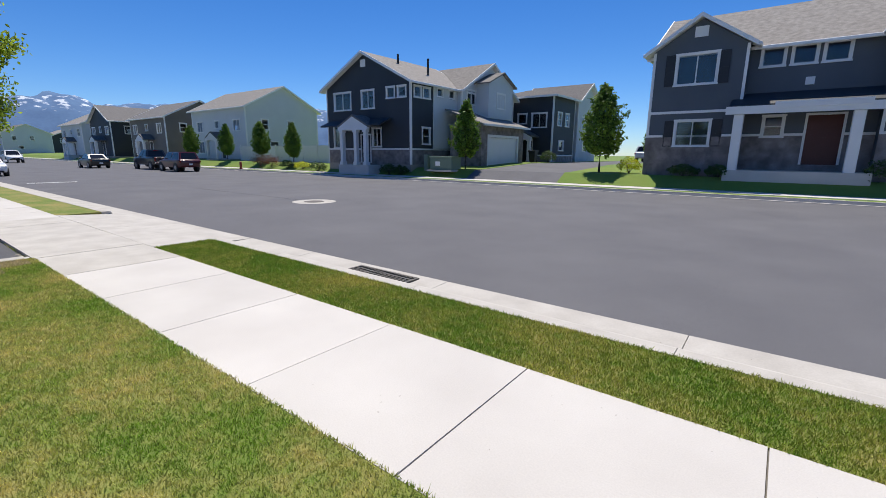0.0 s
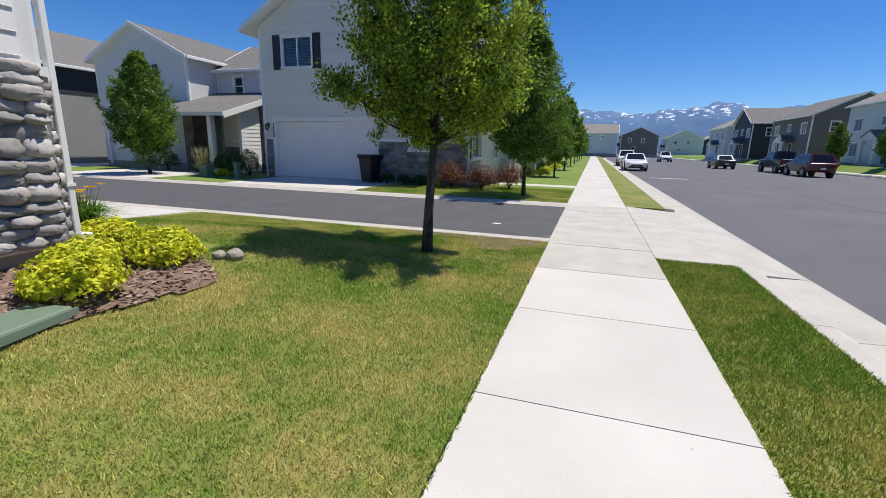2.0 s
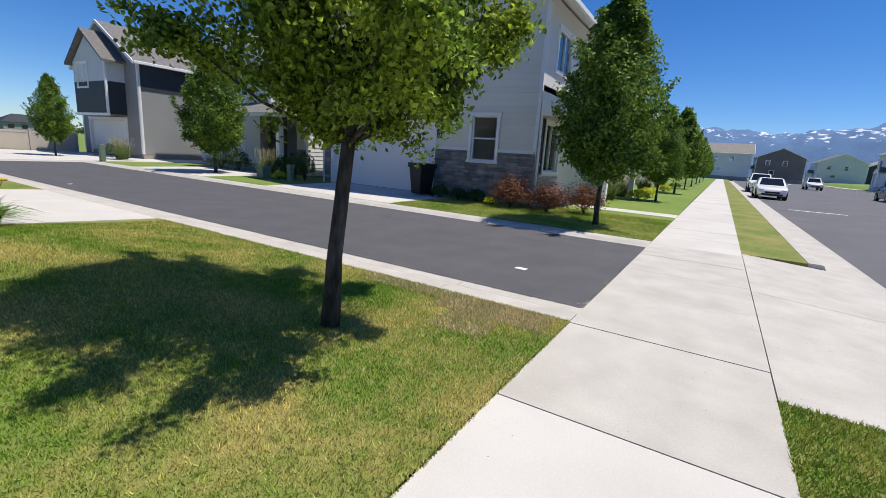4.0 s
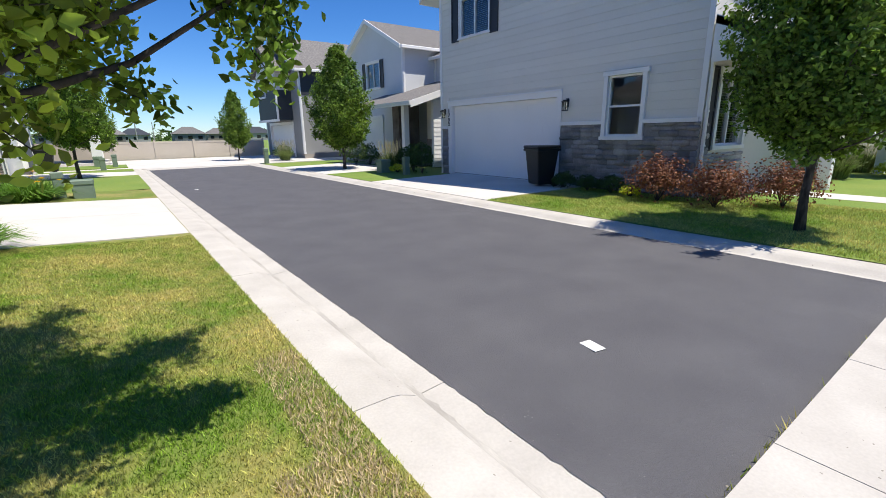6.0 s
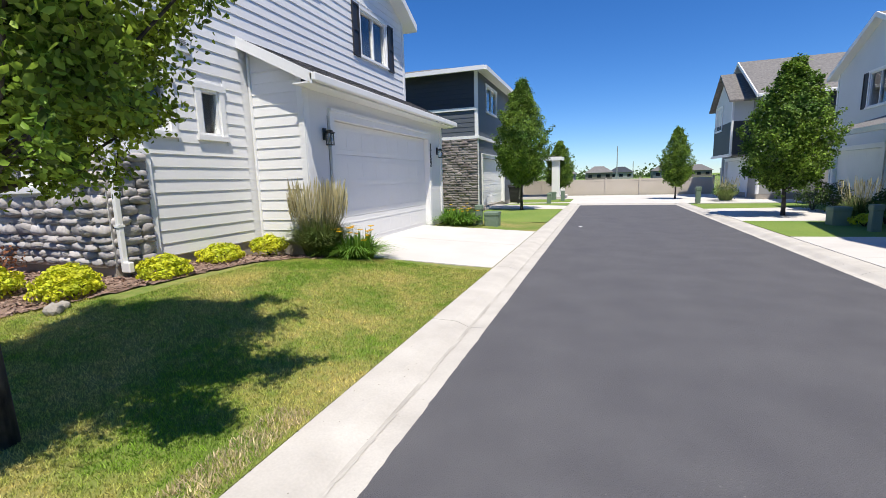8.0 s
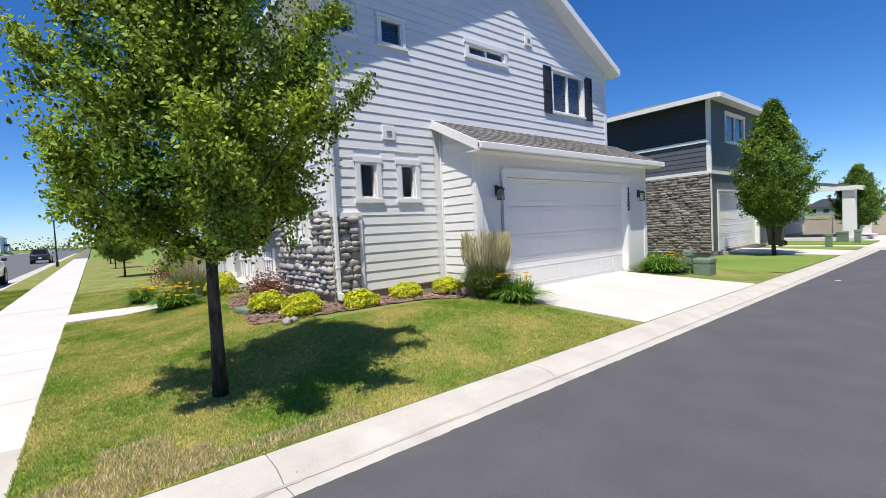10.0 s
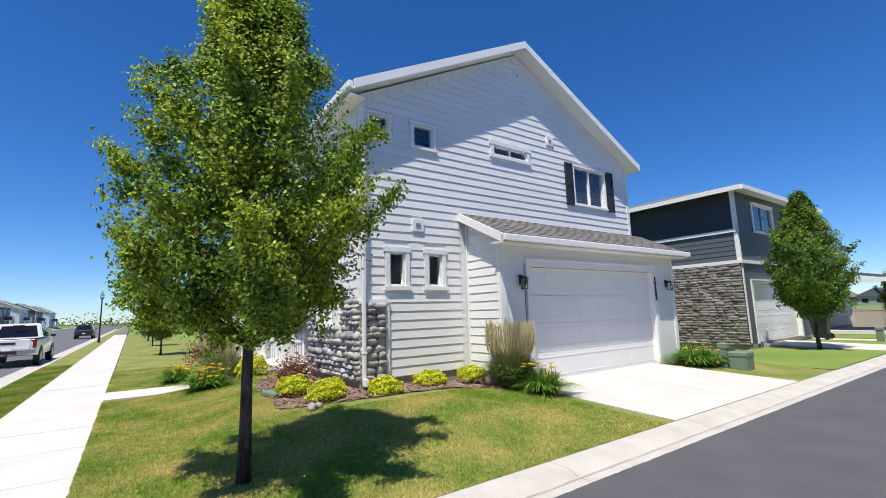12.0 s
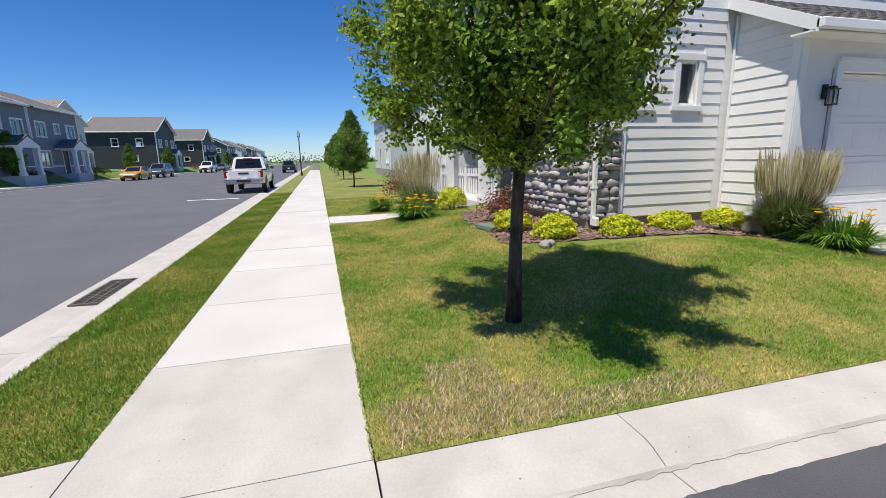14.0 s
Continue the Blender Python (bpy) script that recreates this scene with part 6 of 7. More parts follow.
tuft("reed grass clump before the far grey house", -17.4, -26.0, 0.02, 0.6, 0.9, 600, M["reed"], 62, 0.008, 0.7, 120, 1.2)
bush("low yellow flowers in the bed", -17.6, -13.0, 0.02, 0.3, 0.3, 500, 0.06, M["spirea"], 63)
for i, x in enumerate((-25.5, -28.5, -36.0, -44.0)):
    tuft("pale ornamental grass in a front bed", x, -1.6, 0.01, 0.6, 0.9, 500, M["reed"], 70 + i, 0.008, 0.6, 120, 1.3)
    bush("golden flowering bush beside the pavement", x - 1.6, -0.6, 0.01, 0.45, 0.45, 900, 0.06, M["spirea"], 80 + i)
for i, (x, y, r, h, k) in enumerate(((-33.5, 25.0, 0.8, 0.8, "shrub"), (-36, 25.2, 0.7, 0.7, "spirea"), (-38.4, 25.2, 0.7, 0.8, "shrub"), (-41.5, 25.4, 0.9, 1.1, "barberry"), (-43.5, 25.4, 0.9, 1.2, "barberry"), (-24.6, 24.9, 0.7, 0.8, "shrub"), (-23.4, 25.0, 0.6, 0.7, "shrub"), (-4.6, 26.4, 0.7, 0.6, "shrub"), (-3.0, 26.3, 0.6, 0.6, "shrub"), (3.2, 26.2, 0.9, 1.0, "shrub"), (-7.6, 27.4, 0.6, 0.9, "spirea"), (-16.9, 36.8, 0.7, 1.0, "shrub"), (35, 25.8, 0.9, 0.9, "barberry"), (37.5, 25.8, 0.8, 0.8, "shrub"), (47.5, 25.8, 0.9, 1.0, "shrub"), (49.5, 25.9, 0.8, 0.9, "shrub"), (90, 25.6, 1.2, 1.0, "barberry"))):
    bush("rounded shrub in a bed before the house front", x, y, far_z(y), r, h, 900, 0.09, M[k], 100 + i, group="shrubs across the street")

# ---- mulched bed round the corner house ----
def bed_edge(x, y):
    """True inside the bed."""
    if y > -2.62:
        return -6.0 + 0.25 * (y + 2.62) ** 2 < x < -1.7 and y < -1.18 + 0.10 * math.sin(x * 2.1) - 0.35 * max(0, x + 3.2)
    return -6.12 + 0.10 * math.sin(y * 1.7) - (0.5 if y < -4.9 else 0) < x < -5.1 and y > -5.95


verts, faces, index = [], [], {}
st = 0.07
for i in range(int(5.2 / st)):
    for j in range(int(5.2 / st)):
        x, y = -6.8 + i * st, -6.1 + j * st
        if bed_edge(x + st / 2, y + st / 2):
            q = []
            for dx, dy in ((0, 0), (1, 0), (1, 1), (0, 1)):
                key = (i + dx, j + dy)
                if key not in index:
                    index[key] = len(verts)
                    px, py = -6.8 + key[0] * st, -6.1 + key[1] * st
                    verts.append((px, py, lawn_z(px, py) + 0.022 + 0.014 * noise.noise(Vector((px * 6, py * 6, 0)))))
                q.append(index[key])
            faces.append(q)
me = bpy.data.meshes.new("mulch_bed")
me.from_pydata(verts, [], faces)
tagged(link("mulch_bed", me, M["mulch"], smooth=True), "bark-mulched planting bed along the corner house", "bed", kind="structure")
rng = random.Random(9)
cv, cf = [], []
while len(cf) < 3600:
    x, y = rng.uniform(-6.8, -1.6), rng.uniform(-6.0, -1.0)
    if not bed_edge(x, y):
        continue
    z = lawn_z(x, y) + rng.uniform(0.022, 0.045)
    a, l, w, t = rng.uniform(0, math.pi), rng.uniform(0.015, 0.045), rng.uniform(0.006, 0.016), rng.uniform(-0.015, 0.015)
    u, v = Vector((math.cos(a) * l, math.sin(a) * l, t)), Vector((-math.sin(a) * w, math.cos(a) * w, rng.uniform(-0.008, 0.008)))
    c = Vector((x, y, z))
    k = len(cv)
    cv += [c - u - v, c + u - v * 0.6, c + u + v, c - u + v * 0.8]
    cf.append((k, k + 1, k + 2, k + 3))
me = bpy.data.meshes.new("bark_chips")
me.from_pydata(cv, [], cf)
tagged(link("bark_chips", me, M["chip"]), "loose reddish bark chips in the bed", "bark chips", kind="stuff")
# valve box lid and a pale edging stone
lid = thing("valve_box", "grey-green plastic valve box lid lying in the bed", "valve box", at=pose(-4.05, -1.36, lawn_z(-4.05, -1.36) + 0.03, 0, 0, 14))
part("lid", bx(-0.26, 0.26, -0.16, 0.16, 0.0, 0.05, 0.012), M["utility"], lid)
part("rim", box(bx(-0.28, 0.28, -0.18, -0.162, -0.02, 0.035), -0.28, 0.28, 0.162, 0.18, -0.02, 0.035), M["utility"], lid)
for x, y, r in ((-5.98, -1.42, 0.09), (-5.9, -1.55, 0.07)):
    bm = bmesh.new()
    bmesh.ops.create_icosphere(bm, subdivisions=2, radius=r)
    for v in bm.verts:
        v.co *= 1 + 0.25 * noise.noise(v.co * 14 + Vector((x, y, 0)))
        v.co.z *= 0.8
    ob = link("edging_stone", bm, M["found"])
    ob.matrix_basis = Matrix.Translation((x, y, lawn_z(x, y) + r * 0.5))
    tagged(ob, "pale rounded edging stone at the lawn's edge", "stone")

# ---- street furniture ----
def grate():
    th = thing("storm_drain", "dark cast-iron storm drain grate in the gutter", "drain", at=Matrix.Translation((-4.90, 4.40, -0.098)))
    # flat black plate painting the shade of the hollow below the bars
    part("pit", bx(-0.56, 0.56, -0.2, 0.2, -0.016, -0.004), M["black"], th)
    bm = bmesh.new()
    box(bm, -0.60, 0.60, -0.24, -0.20, -0.012, 0.014)
    box(bm, -0.60, 0.60, 0.20, 0.24, -0.012, 0.014)
    box(bm, -0.60, -0.56, -0.20, 0.20, -0.012, 0.014)
    box(bm, 0.56, 0.60, -0.20, 0.20, -0.012, 0.014)
    part("rim", bm, M["iron"], th)
    for i in range(1, 14):
        x = -0.56 + 1.12 * i / 14
        part("bar", bx(x - 0.011, x + 0.011, -0.20, 0.20, -0.003, 0.010), M["iron"], th)
    for y in (-0.1, 0.0, 0.1):
        part("bar", bx(-0.56, 0.56, y - 0.010, y + 0.010, -0.002, 0.012), M["iron"], th)


grate()


def disc(bm, r, z0, z1, seg=40):
    a = [bm.verts.new((math.cos(2 * math.pi * i / seg) * r, math.sin(2 * math.pi * i / seg) * r, z0)) for i in range(seg)]
    b = [bm.verts.new((v.co.x, v.co.y, z1)) for v in a]
    bm.faces.new(b)
    bm.faces.new(a[::-1])
    for i in range(seg):
        bm.faces.new((a[i], a[(i + 1) % seg], b[(i + 1) % seg], b[i]))
    return bm


mh = thing("manhole", "round iron manhole cover in a pale concrete collar", "manhole", at=Matrix.Translation((-14.0, 10.07, -0.108)))
part("collar", disc(bmesh.new(), 0.78, -0.05, 0.004), M["concrete_b"], mh, "pale concrete collar")
part("cover", disc(bmesh.new(), 0.36, -0.05, 0.010), M["iron"], mh)
for nm, x, y, a, sx in (("paper_scrap", -11.25, 0.27, -12, 0.9), ("paper_scrap", -10.6, -12.9, 80, 0.6)):
    ob = link(nm, bx(-0.055 * sx, 0.055 * sx, -0.09 * sx, 0.09 * sx, 0, 0.006, 0.002), M["paper"])
    ob.matrix_basis = pose(x, y, -0.053, 2, 1, a)
    tagged(ob, "crumpled white scrap lying on the asphalt", "litter")
# short stop lines and stripes on the street
for x, y in ((-33.0, 6.6), (11.0, 6.4)):
    tagged(link("road_marking", bx(x - 0.12, x + 0.12, y - 1.1, y + 1.1, -0.106, -0.103), M["paper"]), "short white parking line on the asphalt", "road marking", kind="structure")
tagged(link("tar_seam", bx(-24, -14.8, 10.05, 10.08, -0.107, -0.104), M["asphalt_a"]), "dark tar seam across the street", "seam", kind="structure")


def bin_thing(x, y, turn, label, z=0.03):
    th = thing("wheelie_bin", label, "bin", "rubbish bins", pose(x, y, z, 0, 0, turn))
    bm = bmesh.new()
    v0 = [(-0.25, -0.24, 0.06), (0.25, -0.24, 0.06), (0.25, 0.22, 0.06), (-0.25, 0.22, 0.06)]
    v1 = [(-0.32, -0.33, 0.98), (0.32, -0.33, 0.98), (0.32, 0.33, 0.98), (-0.32, 0.33, 0.98)]
    a, b = [bm.verts.new(p) for p in v0], [bm.verts.new(p) for p in v1]
    bm.faces.new(a[::-1])
    bm.faces.new(b)
    for i in range(4):
        bm.faces.new((a[i], a[(i + 1) % 4], b[(i + 1) % 4], b[i]))
    bmesh.ops.bevel(bm, geom=bm.edges[:], offset=0.025, segments=2, affect="EDGES")
    part("body", bm, M["black"], th)
    part("rim", bx(-0.36, 0.36, -0.36, 0.36, 0.93, 1.0, 0.015), M["black"], th)
    bm = bx(-0.36, 0.36, -0.37, 0.37, 1.0, 1.07, 0.025)
    for v in bm.verts:
        v.co.z += 0.03 * (1 - (v.co.y / 0.37) ** 2)
    part("lid", bm, M["black"], th)
    part("grip", bx(-0.2, 0.2, 0.36, 0.41, 0.93, 0.97, 0.01), M["black"], th)
    for sx in (-0.28, 0.28):
        bm = tube(bmesh.new(), [(sx - 0.03, 0.25, 0.13), (sx + 0.03, 0.25, 0.13)], [0.13, 0.13], 20)
        part("wheel", bm, M["black"], th)
    return th


bin_thing(-17.98, -6.12, 75, "black wheelie bin standing beside the white garage door")
bin_thing(-6.4, -24.6, 90, "black wheelie bin beside the slate house")
bin_thing(-18.6, 37.3, 0, "black wheelie bin beside the stone garage", far_z(37.3))
bin_thing(-59, 20.6, 0, "dark wheelie bin at the kerb", -0.107)


def pedestal(x, y, z, h, w, label):
    th = thing("utility_pedestal", label, "utility box", "", Matrix.Translation((x, y, z)))
    part("body", bx(-w / 2, w / 2, -w / 2, w / 2, -0.05, h, 0.015), M["utility"], th)
    part("cap", bx(-w / 2 - 0.015, w / 2 + 0.015, -w / 2 - 0.015, w / 2 + 0.015, h * 0.8, h + 0.03, 0.02), M["utility"], th)


pedestal(-8.05, -11.95, 0.02, 0.45, 0.42, "grey-green utility box in the lawn")
pedestal(-7.6, -12.05, 0.02, 0.65, 0.2, "slim grey-green utility pedestal")
pedestal(-17.3, -11.9, 0.02, 0.6, 0.2, "slim green utility pedestal beside the drive")
pedestal(-17.2, -13.4, 0.02, 0.45, 0.4, "dark green utility box in the bed")
pedestal(-15.8, -24.3, 0.02, 0.75, 0.22, "green utility pedestal at the end of the alley")
pedestal(-8.4, -24.2, 0.02, 0.55, 0.22, "green utility pedestal at the end of the alley")
for px, py, ph, pw in pedestal_spots:
    pedestal(px, py, 0.012, ph, pw, "grey-green utility pedestal before the low pale house")
th = thing("transformer_box", "green steel transformer box on a concrete pad", "utility box", at=Matrix.Translation((-19.9, 25.9, far_z(25.9))))
part("cabinet", bx(-0.95, 0.95, -0.6, 0.6, 0.05, 0.95, 0.03), M["utility"], th)
part("lid", bx(-1.0, 1.0, -0.65, 0.65, 0.93, 1.02, 0.02), M["utility"], th)
part("pad", bx(-1.1, 1.1, -0.8, 0.8, -0.05, 0.06), M["concrete_b"], th)
part("sign", bx(-0.45, -0.05, -0.612, -0.601, 0.35, 0.65), M["paper"], th, "pale warning sign")
pedestal(-21.6, 25.9, far_z(25.9), 1.1, 0.35, "tall pale utility pedestal beside the transformer")
M["red"] = plain("hydrant_red", (0.25, 0.03, 0.025), 0.5)
th = thing("fire_hydrant", "small dark red fire hydrant on the grass strip", "hydrant", at=Matrix.Translation((-43.5, 23.3, 0.03)))
part("barrel", tube(bmesh.new(), [(0, 0, 0), (0, 0, 0.06), (0, 0, 0.07), (0, 0, 0.55), (0, 0, 0.68), (0, 0, 0.74)], [0.17, 0.17, 0.11, 0.11, 0.10, 0.03], 14), M["red"], th)
part("nozzle", tube(bmesh.new(), [(-0.19, 0, 0.42), (0.19, 0, 0.42)], [0.055, 0.055], 10), M["red"], th)


def street_lamp(x, y):
    th = thing("street_lamp", "black post-top street lamp beside the pavement", "street lamp", "street lamps", Matrix.Translation((x, y, 0)))
    part("post", tube(bmesh.new(), [(0, 0, 0), (0, 0, 0.5), (0, 0, 0.55), (0, 0, 3.9), (0, 0, 3.95)], [0.11, 0.10, 0.065, 0.05, 0.09], 14), M["black"], th)
    part("globe", tube(bmesh.new(), [(0, 0, 3.95), (0, 0, 4.1), (0, 0, 4.4), (0, 0, 4.6)], [0.08, 0.16, 0.17, 0.05], 14), M["lampglass"], th, "milky acorn globe", True)
    part("finial", tube(bmesh.new(), [(0, 0, 4.58), (0, 0, 4.64), (0, 0, 4.75)], [0.09, 0.05, 0.01], 10), M["black"], th)


street_lamp(39.0, 3.4)
street_lamp(112.0, 23.3)


def fence(name, label, a, b, h, material, panel=2.4, cap=True, picket=False):
    """Vinyl fence: posts with caps, rails and boards between them."""
    th = thing(name, label, "fence")
    a, b = Vector(a), Vector(b)
    n = max(1, round((b - a).length / panel))
    d = (b - a) / n
    ang = math.degrees(math.atan2(d.y, d.x))
    L = d.length
    pm = bpy.data.meshes.new("post")
    bm = box(bx(-0.065, 0.065, -0.065, 0.065, -0.1, h + 0.08), -0.08, 0.08, -0.08, 0.08, h + 0.08, h + 0.11)
    bm.to_mesh(pm)
    bm.free()
    def shared(nm, bm):
        me = bpy.data.meshes.new(nm)
        bm.to_mesh(me)
        bm.free()
        return me

    pieces = []
    if picket:
        k = int(L / 0.16)
        pk = shared("picket", bx(-0.04, 0.04, -0.012, 0.012, 0.08, h))
        pieces += [("picket", pk, 0.07 + (L - 0.14) * (i + 0.5) / k) for i in range(k)]
        pieces += [("rail", shared("rail", bx(0.05, L - 0.05, 0.012, 0.04, z, z + 0.08)), 0) for z in (0.3, h - 0.25)]
    else:
        pieces += [("panel", shared("panel", bx(0.05, L - 0.05, -0.015, 0.015, 0.12, h - 0.1)), 0)]
        pieces += [("rail", shared("rail", bx(0.05, L - 0.05, -0.03, 0.03, z, z + 0.14)), 0) for z in (0.0, h - 0.14)]
    for i in range(n + 1):
        p = a + d * i
        link("post", pm, material, th).matrix_basis = pose(p.x, p.y, p.z, 0, 0, ang)
        if i < n:
            for nm, me, off in pieces:
                link(nm, me, material, th).matrix_basis = pose(p.x, p.y, p.z, 0, 0, ang) @ Matrix.Translation((off, 0, 0))
    return th


fence("fence", "long tan vinyl privacy fence beyond the lane", (40, -35.9, -0.05), (-18.8, -35.9, -0.05), 1.25, M["vinyl"], 2.4)
fence("fence", "white vinyl privacy fence between the houses", (-33.2, 28.6, far_z(28.6)), (-53.0, 28.6, far_z(28.6)), 1.7, M["vinyl_w"], 2.4)
fence("picket_fence", "white vinyl picket fence beside the porch", (0.6, -3.4, 0.0), (7.5, -2.0, 0.0), 1.2, M["vinyl_w"], 1.8, picket=True)

# ---- vehicles ----
M["tyre"] = mat("tyre_rubber", (0.018, 0.018, 0.019), (0.028, 0.028, 0.029), 5, 0.85, 60, 0.2, 0.2)
M["rim"] = plain("alloy_rim", (0.35, 0.35, 0.36), 0.3, 0.9)
M["carglass"] = plain("tinted_car_glass", (0.012, 0.014, 0.017), 0.05)
M["chrome"] = plain("chrome", (0.6, 0.6, 0.62), 0.15, 1.0)
M["headlight"] = plain("headlight_lens", (0.75, 0.78, 0.80), 0.1)
M["taillight"] = plain("taillight_lens", (0.22, 0.008, 0.008), 0.2)
M["under"] = plain("dark_trim", (0.02, 0.02, 0.021), 0.6)


def loft(bm, stations, seg=5):
    """Rounded cross-sections (x, half width, low, high, edge radius) joined along the length."""
    rings = []
    for x, w, lo, hi, r in stations:
        pts = []
        r = min(r, w * 0.9, (hi - lo) * 0.48)
        for cy, cz, a0 in ((w - r, hi - r, 0), (-(w - r), hi - r, 90), (-(w - r), lo + r * 0.6, 180), (w - r, lo + r * 0.6, 270)):
            for i in range(seg):
                a = radians(a0 + 90 * i / (seg - 1))
                k = r if a0 < 180 else r * 0.6
                pts.append(bm.verts.new((x, cy + math.cos(a) * (r if a0 < 180 else r * 0.6), cz + math.sin(a) * k)))
        rings.append(pts)
    n = len(rings[0])
    for a, b in zip(rings, rings[1:]):
        for i in range(n):
            bm.faces.new((a[i], a[(i + 1) % n], b[(i + 1) % n], b[i]))
    bm.faces.new(rings[0])
    bm.faces.new(rings[-1][::-1])
    bmesh.ops.recalc_face_normals(bm, faces=bm.faces)
    return bm


def quad_panel(bm, pts, thick=0.012):
    n = (Vector(pts[1]) - Vector(pts[0])).cross(Vector(pts[2]) - Vector(pts[0])).normalized()
    return prism(bm, pts, n * thick)


def vehicle(name, label, colour, kind, x, y, yaw, z=-0.105):
    """kind: sedan, suv or pickup; local +x is its front."""
    th = thing(name, label, "car" if kind != "pickup" else "pickup truck", "", pose(x, y, z, 0, 0, yaw))
    paint = plain("paint_" + name, colour, 0.28, 0.0, coat=0.6)
    L, W, H, belt, wheel = {"sedan": (4.7, 0.91, 1.45, 0.92, 0.33), "suv": (4.8, 0.95, 1.75, 1.08, 0.37), "pickup": (5.85, 1.02, 1.95, 1.22, 0.41)}[kind]
    f, b = L / 2, -L / 2
    lo = 0.24 if kind == "sedan" else 0.38 if kind == "suv" else 0.48
    hood = belt - (0.06 if kind != "pickup" else 0.02)
    rear = belt + (0.06 if kind == "sedan" else 0.0)
    st = [(b, W * 0.80, lo + 0.16, rear - 0.10, 0.10), (b + 0.10, W * 0.95, lo + 0.05, rear, 0.09), (b + 0.6, W, lo, rear, 0.08), (0, W, lo, belt, 0.07), (f - 1.4, W, lo, belt, 0.08), (f - 0.5, W * 0.97, lo, hood - 0.04, 0.12), (f - 0.12, W * 0.88, lo + 0.06, hood - 0.14, 0.14), (f, W * 0.72, lo + 0.14, hood - 0.30, 0.12)]
    part("body", loft(bmesh.new(), st), paint, th, smooth=True)
    c0, c1, r0, r1 = {"sedan": (b + 0.55, f - 1.25, b + 1.35, f - 2.15), "suv": (b + 0.08, f - 1.30, b + 0.45, f - 2.05), "pickup": (b + 2.05, f - 1.55, b + 2.30, f - 2.35)}[kind]
    wb, wr = W * 0.93, W * 0.74
    z0, z1 = belt - 0.03, H
    bm = bmesh.new()
    A = [bm.verts.new(p) for p in ((c0, -wb, z0), (c1, -wb, z0), (c1, wb, z0), (c0, wb, z0))]
    B = [bm.verts.new(p) for p in ((r0, -wr, z1), (r1, -wr, z1), (r1, wr, z1), (r0, wr, z1))]
    bm.faces.new(B)
    for i in range(4):
        bm.faces.new((A[i], A[(i + 1) % 4], B[(i + 1) % 4], B[i]))
    bmesh.ops.bevel(bm, geom=[e for e in bm.edges], offset=0.05, segments=2, affect="EDGES")
    part("cabin", bm, paint, th, smooth=False)

    def lerp(p, q, t):
        return tuple(p[i] + (q[i] - p[i]) * t for i in range(3))

    def face(p0, p1, p2, p3, a, b_, c, d, nm):
        """A window set in the face p0 p1 (below) p3 p2 (above)."""
        lo0, lo1 = lerp(p0, p1, a), lerp(p0, p1, b_)
        hi0, hi1 = lerp(p3, p2, a), lerp(p3, p2, b_)
        q = [lerp(lo0, hi0, c), lerp(lo1, hi1, c), lerp(lo1, hi1, d), lerp(lo0, hi0, d)]
        part(nm, quad_panel(bmesh.new(), q), M["carglass"], th)

    P = [(c0, -wb, z0), (c1, -wb, z0), (c1, wb, z0), (c0, wb, z0)]
    Q = [(r0, -wr, z1), (r1, -wr, z1), (r1, wr, z1), (r0, wr, z1)]
    face(P[1], P[2], Q[2], Q[1], 0.07, 0.93, 0.10, 0.90, "windscreen")
    face(P[3], P[0], Q[0], Q[3], 0.10, 0.90, 0.16, 0.86, "rear_window")
    for a, b_ in ((0.08, 0.47), (0.52, 0.90)):
        face(P[0], P[1], Q[1], Q[0], a, b_, 0.14, 0.86, "side_window")
        face(P[2], P[3], Q[3], Q[2], 1 - b_, 1 - a, 0.14, 0.86, "side_window")
    for wx in (b + L * 0.19, f - L * 0.18):
        for sy in (-1, 1):
            yy = sy * (W - 0.12)
            t = part("tyre", tube(bmesh.new(), [(wx, yy - 0.12, wheel), (wx, yy - 0.10, wheel), (wx, yy + 0.10, wheel), (wx, yy + 0.12, wheel)], [wheel * 0.9, wheel, wheel, wheel * 0.9], 24), M["tyre"], th)
            part("rim", tube(bmesh.new(), [(wx, yy + sy * 0.10, wheel), (wx, yy + sy * 0.128, wheel)], [wheel * 0.62, wheel * 0.55], 16), M["rim"], t)
            part("wheel_arch", tube(bmesh.new(), [(wx, sy * (W - 0.2), wheel * 1.02), (wx, sy * (W + 0.004), wheel * 1.02)], [wheel * 1.2, wheel * 1.2], 24), M["under"], th)
    for sy in (-1, 1):
        part("headlight", bx(f - 0.34, f - 0.05, sy * W * 0.52, sy * W * 0.86, hood - 0.30, hood - 0.16, 0.02), M["headlight"], th)
        zt = rear - 0.38 if kind == "pickup" else rear - 0.26
        part("taillight", bx(b + 0.02, b + 0.14, sy * W * 0.74, sy * W * 0.95, zt, zt + (0.36 if kind == "pickup" else 0.15), 0.015), M["taillight"], th)
        part("mirror", bx(c1 - 0.45, c1 - 0.27, sy * (W - 0.02), sy * (W + 0.17), belt + 0.02, belt + 0.17, 0.03), paint if kind != "pickup" else M["under"], th)
    part("grille", bx(f - 0.06, f + 0.012, -W * 0.45, W * 0.45, lo + 0.18, hood - 0.32, 0.01), M["under"], th)
    part("front_bumper", bx(f - 0.1, f + 0.02, -W * 0.66, W * 0.66, lo + 0.05, lo + 0.16, 0.02), M["under"], th)
    part("plate", bx(b - 0.05, b - 0.035, -0.16, 0.16, lo + 0.22, lo + 0.36), M["paper"], th, "white licence plate")
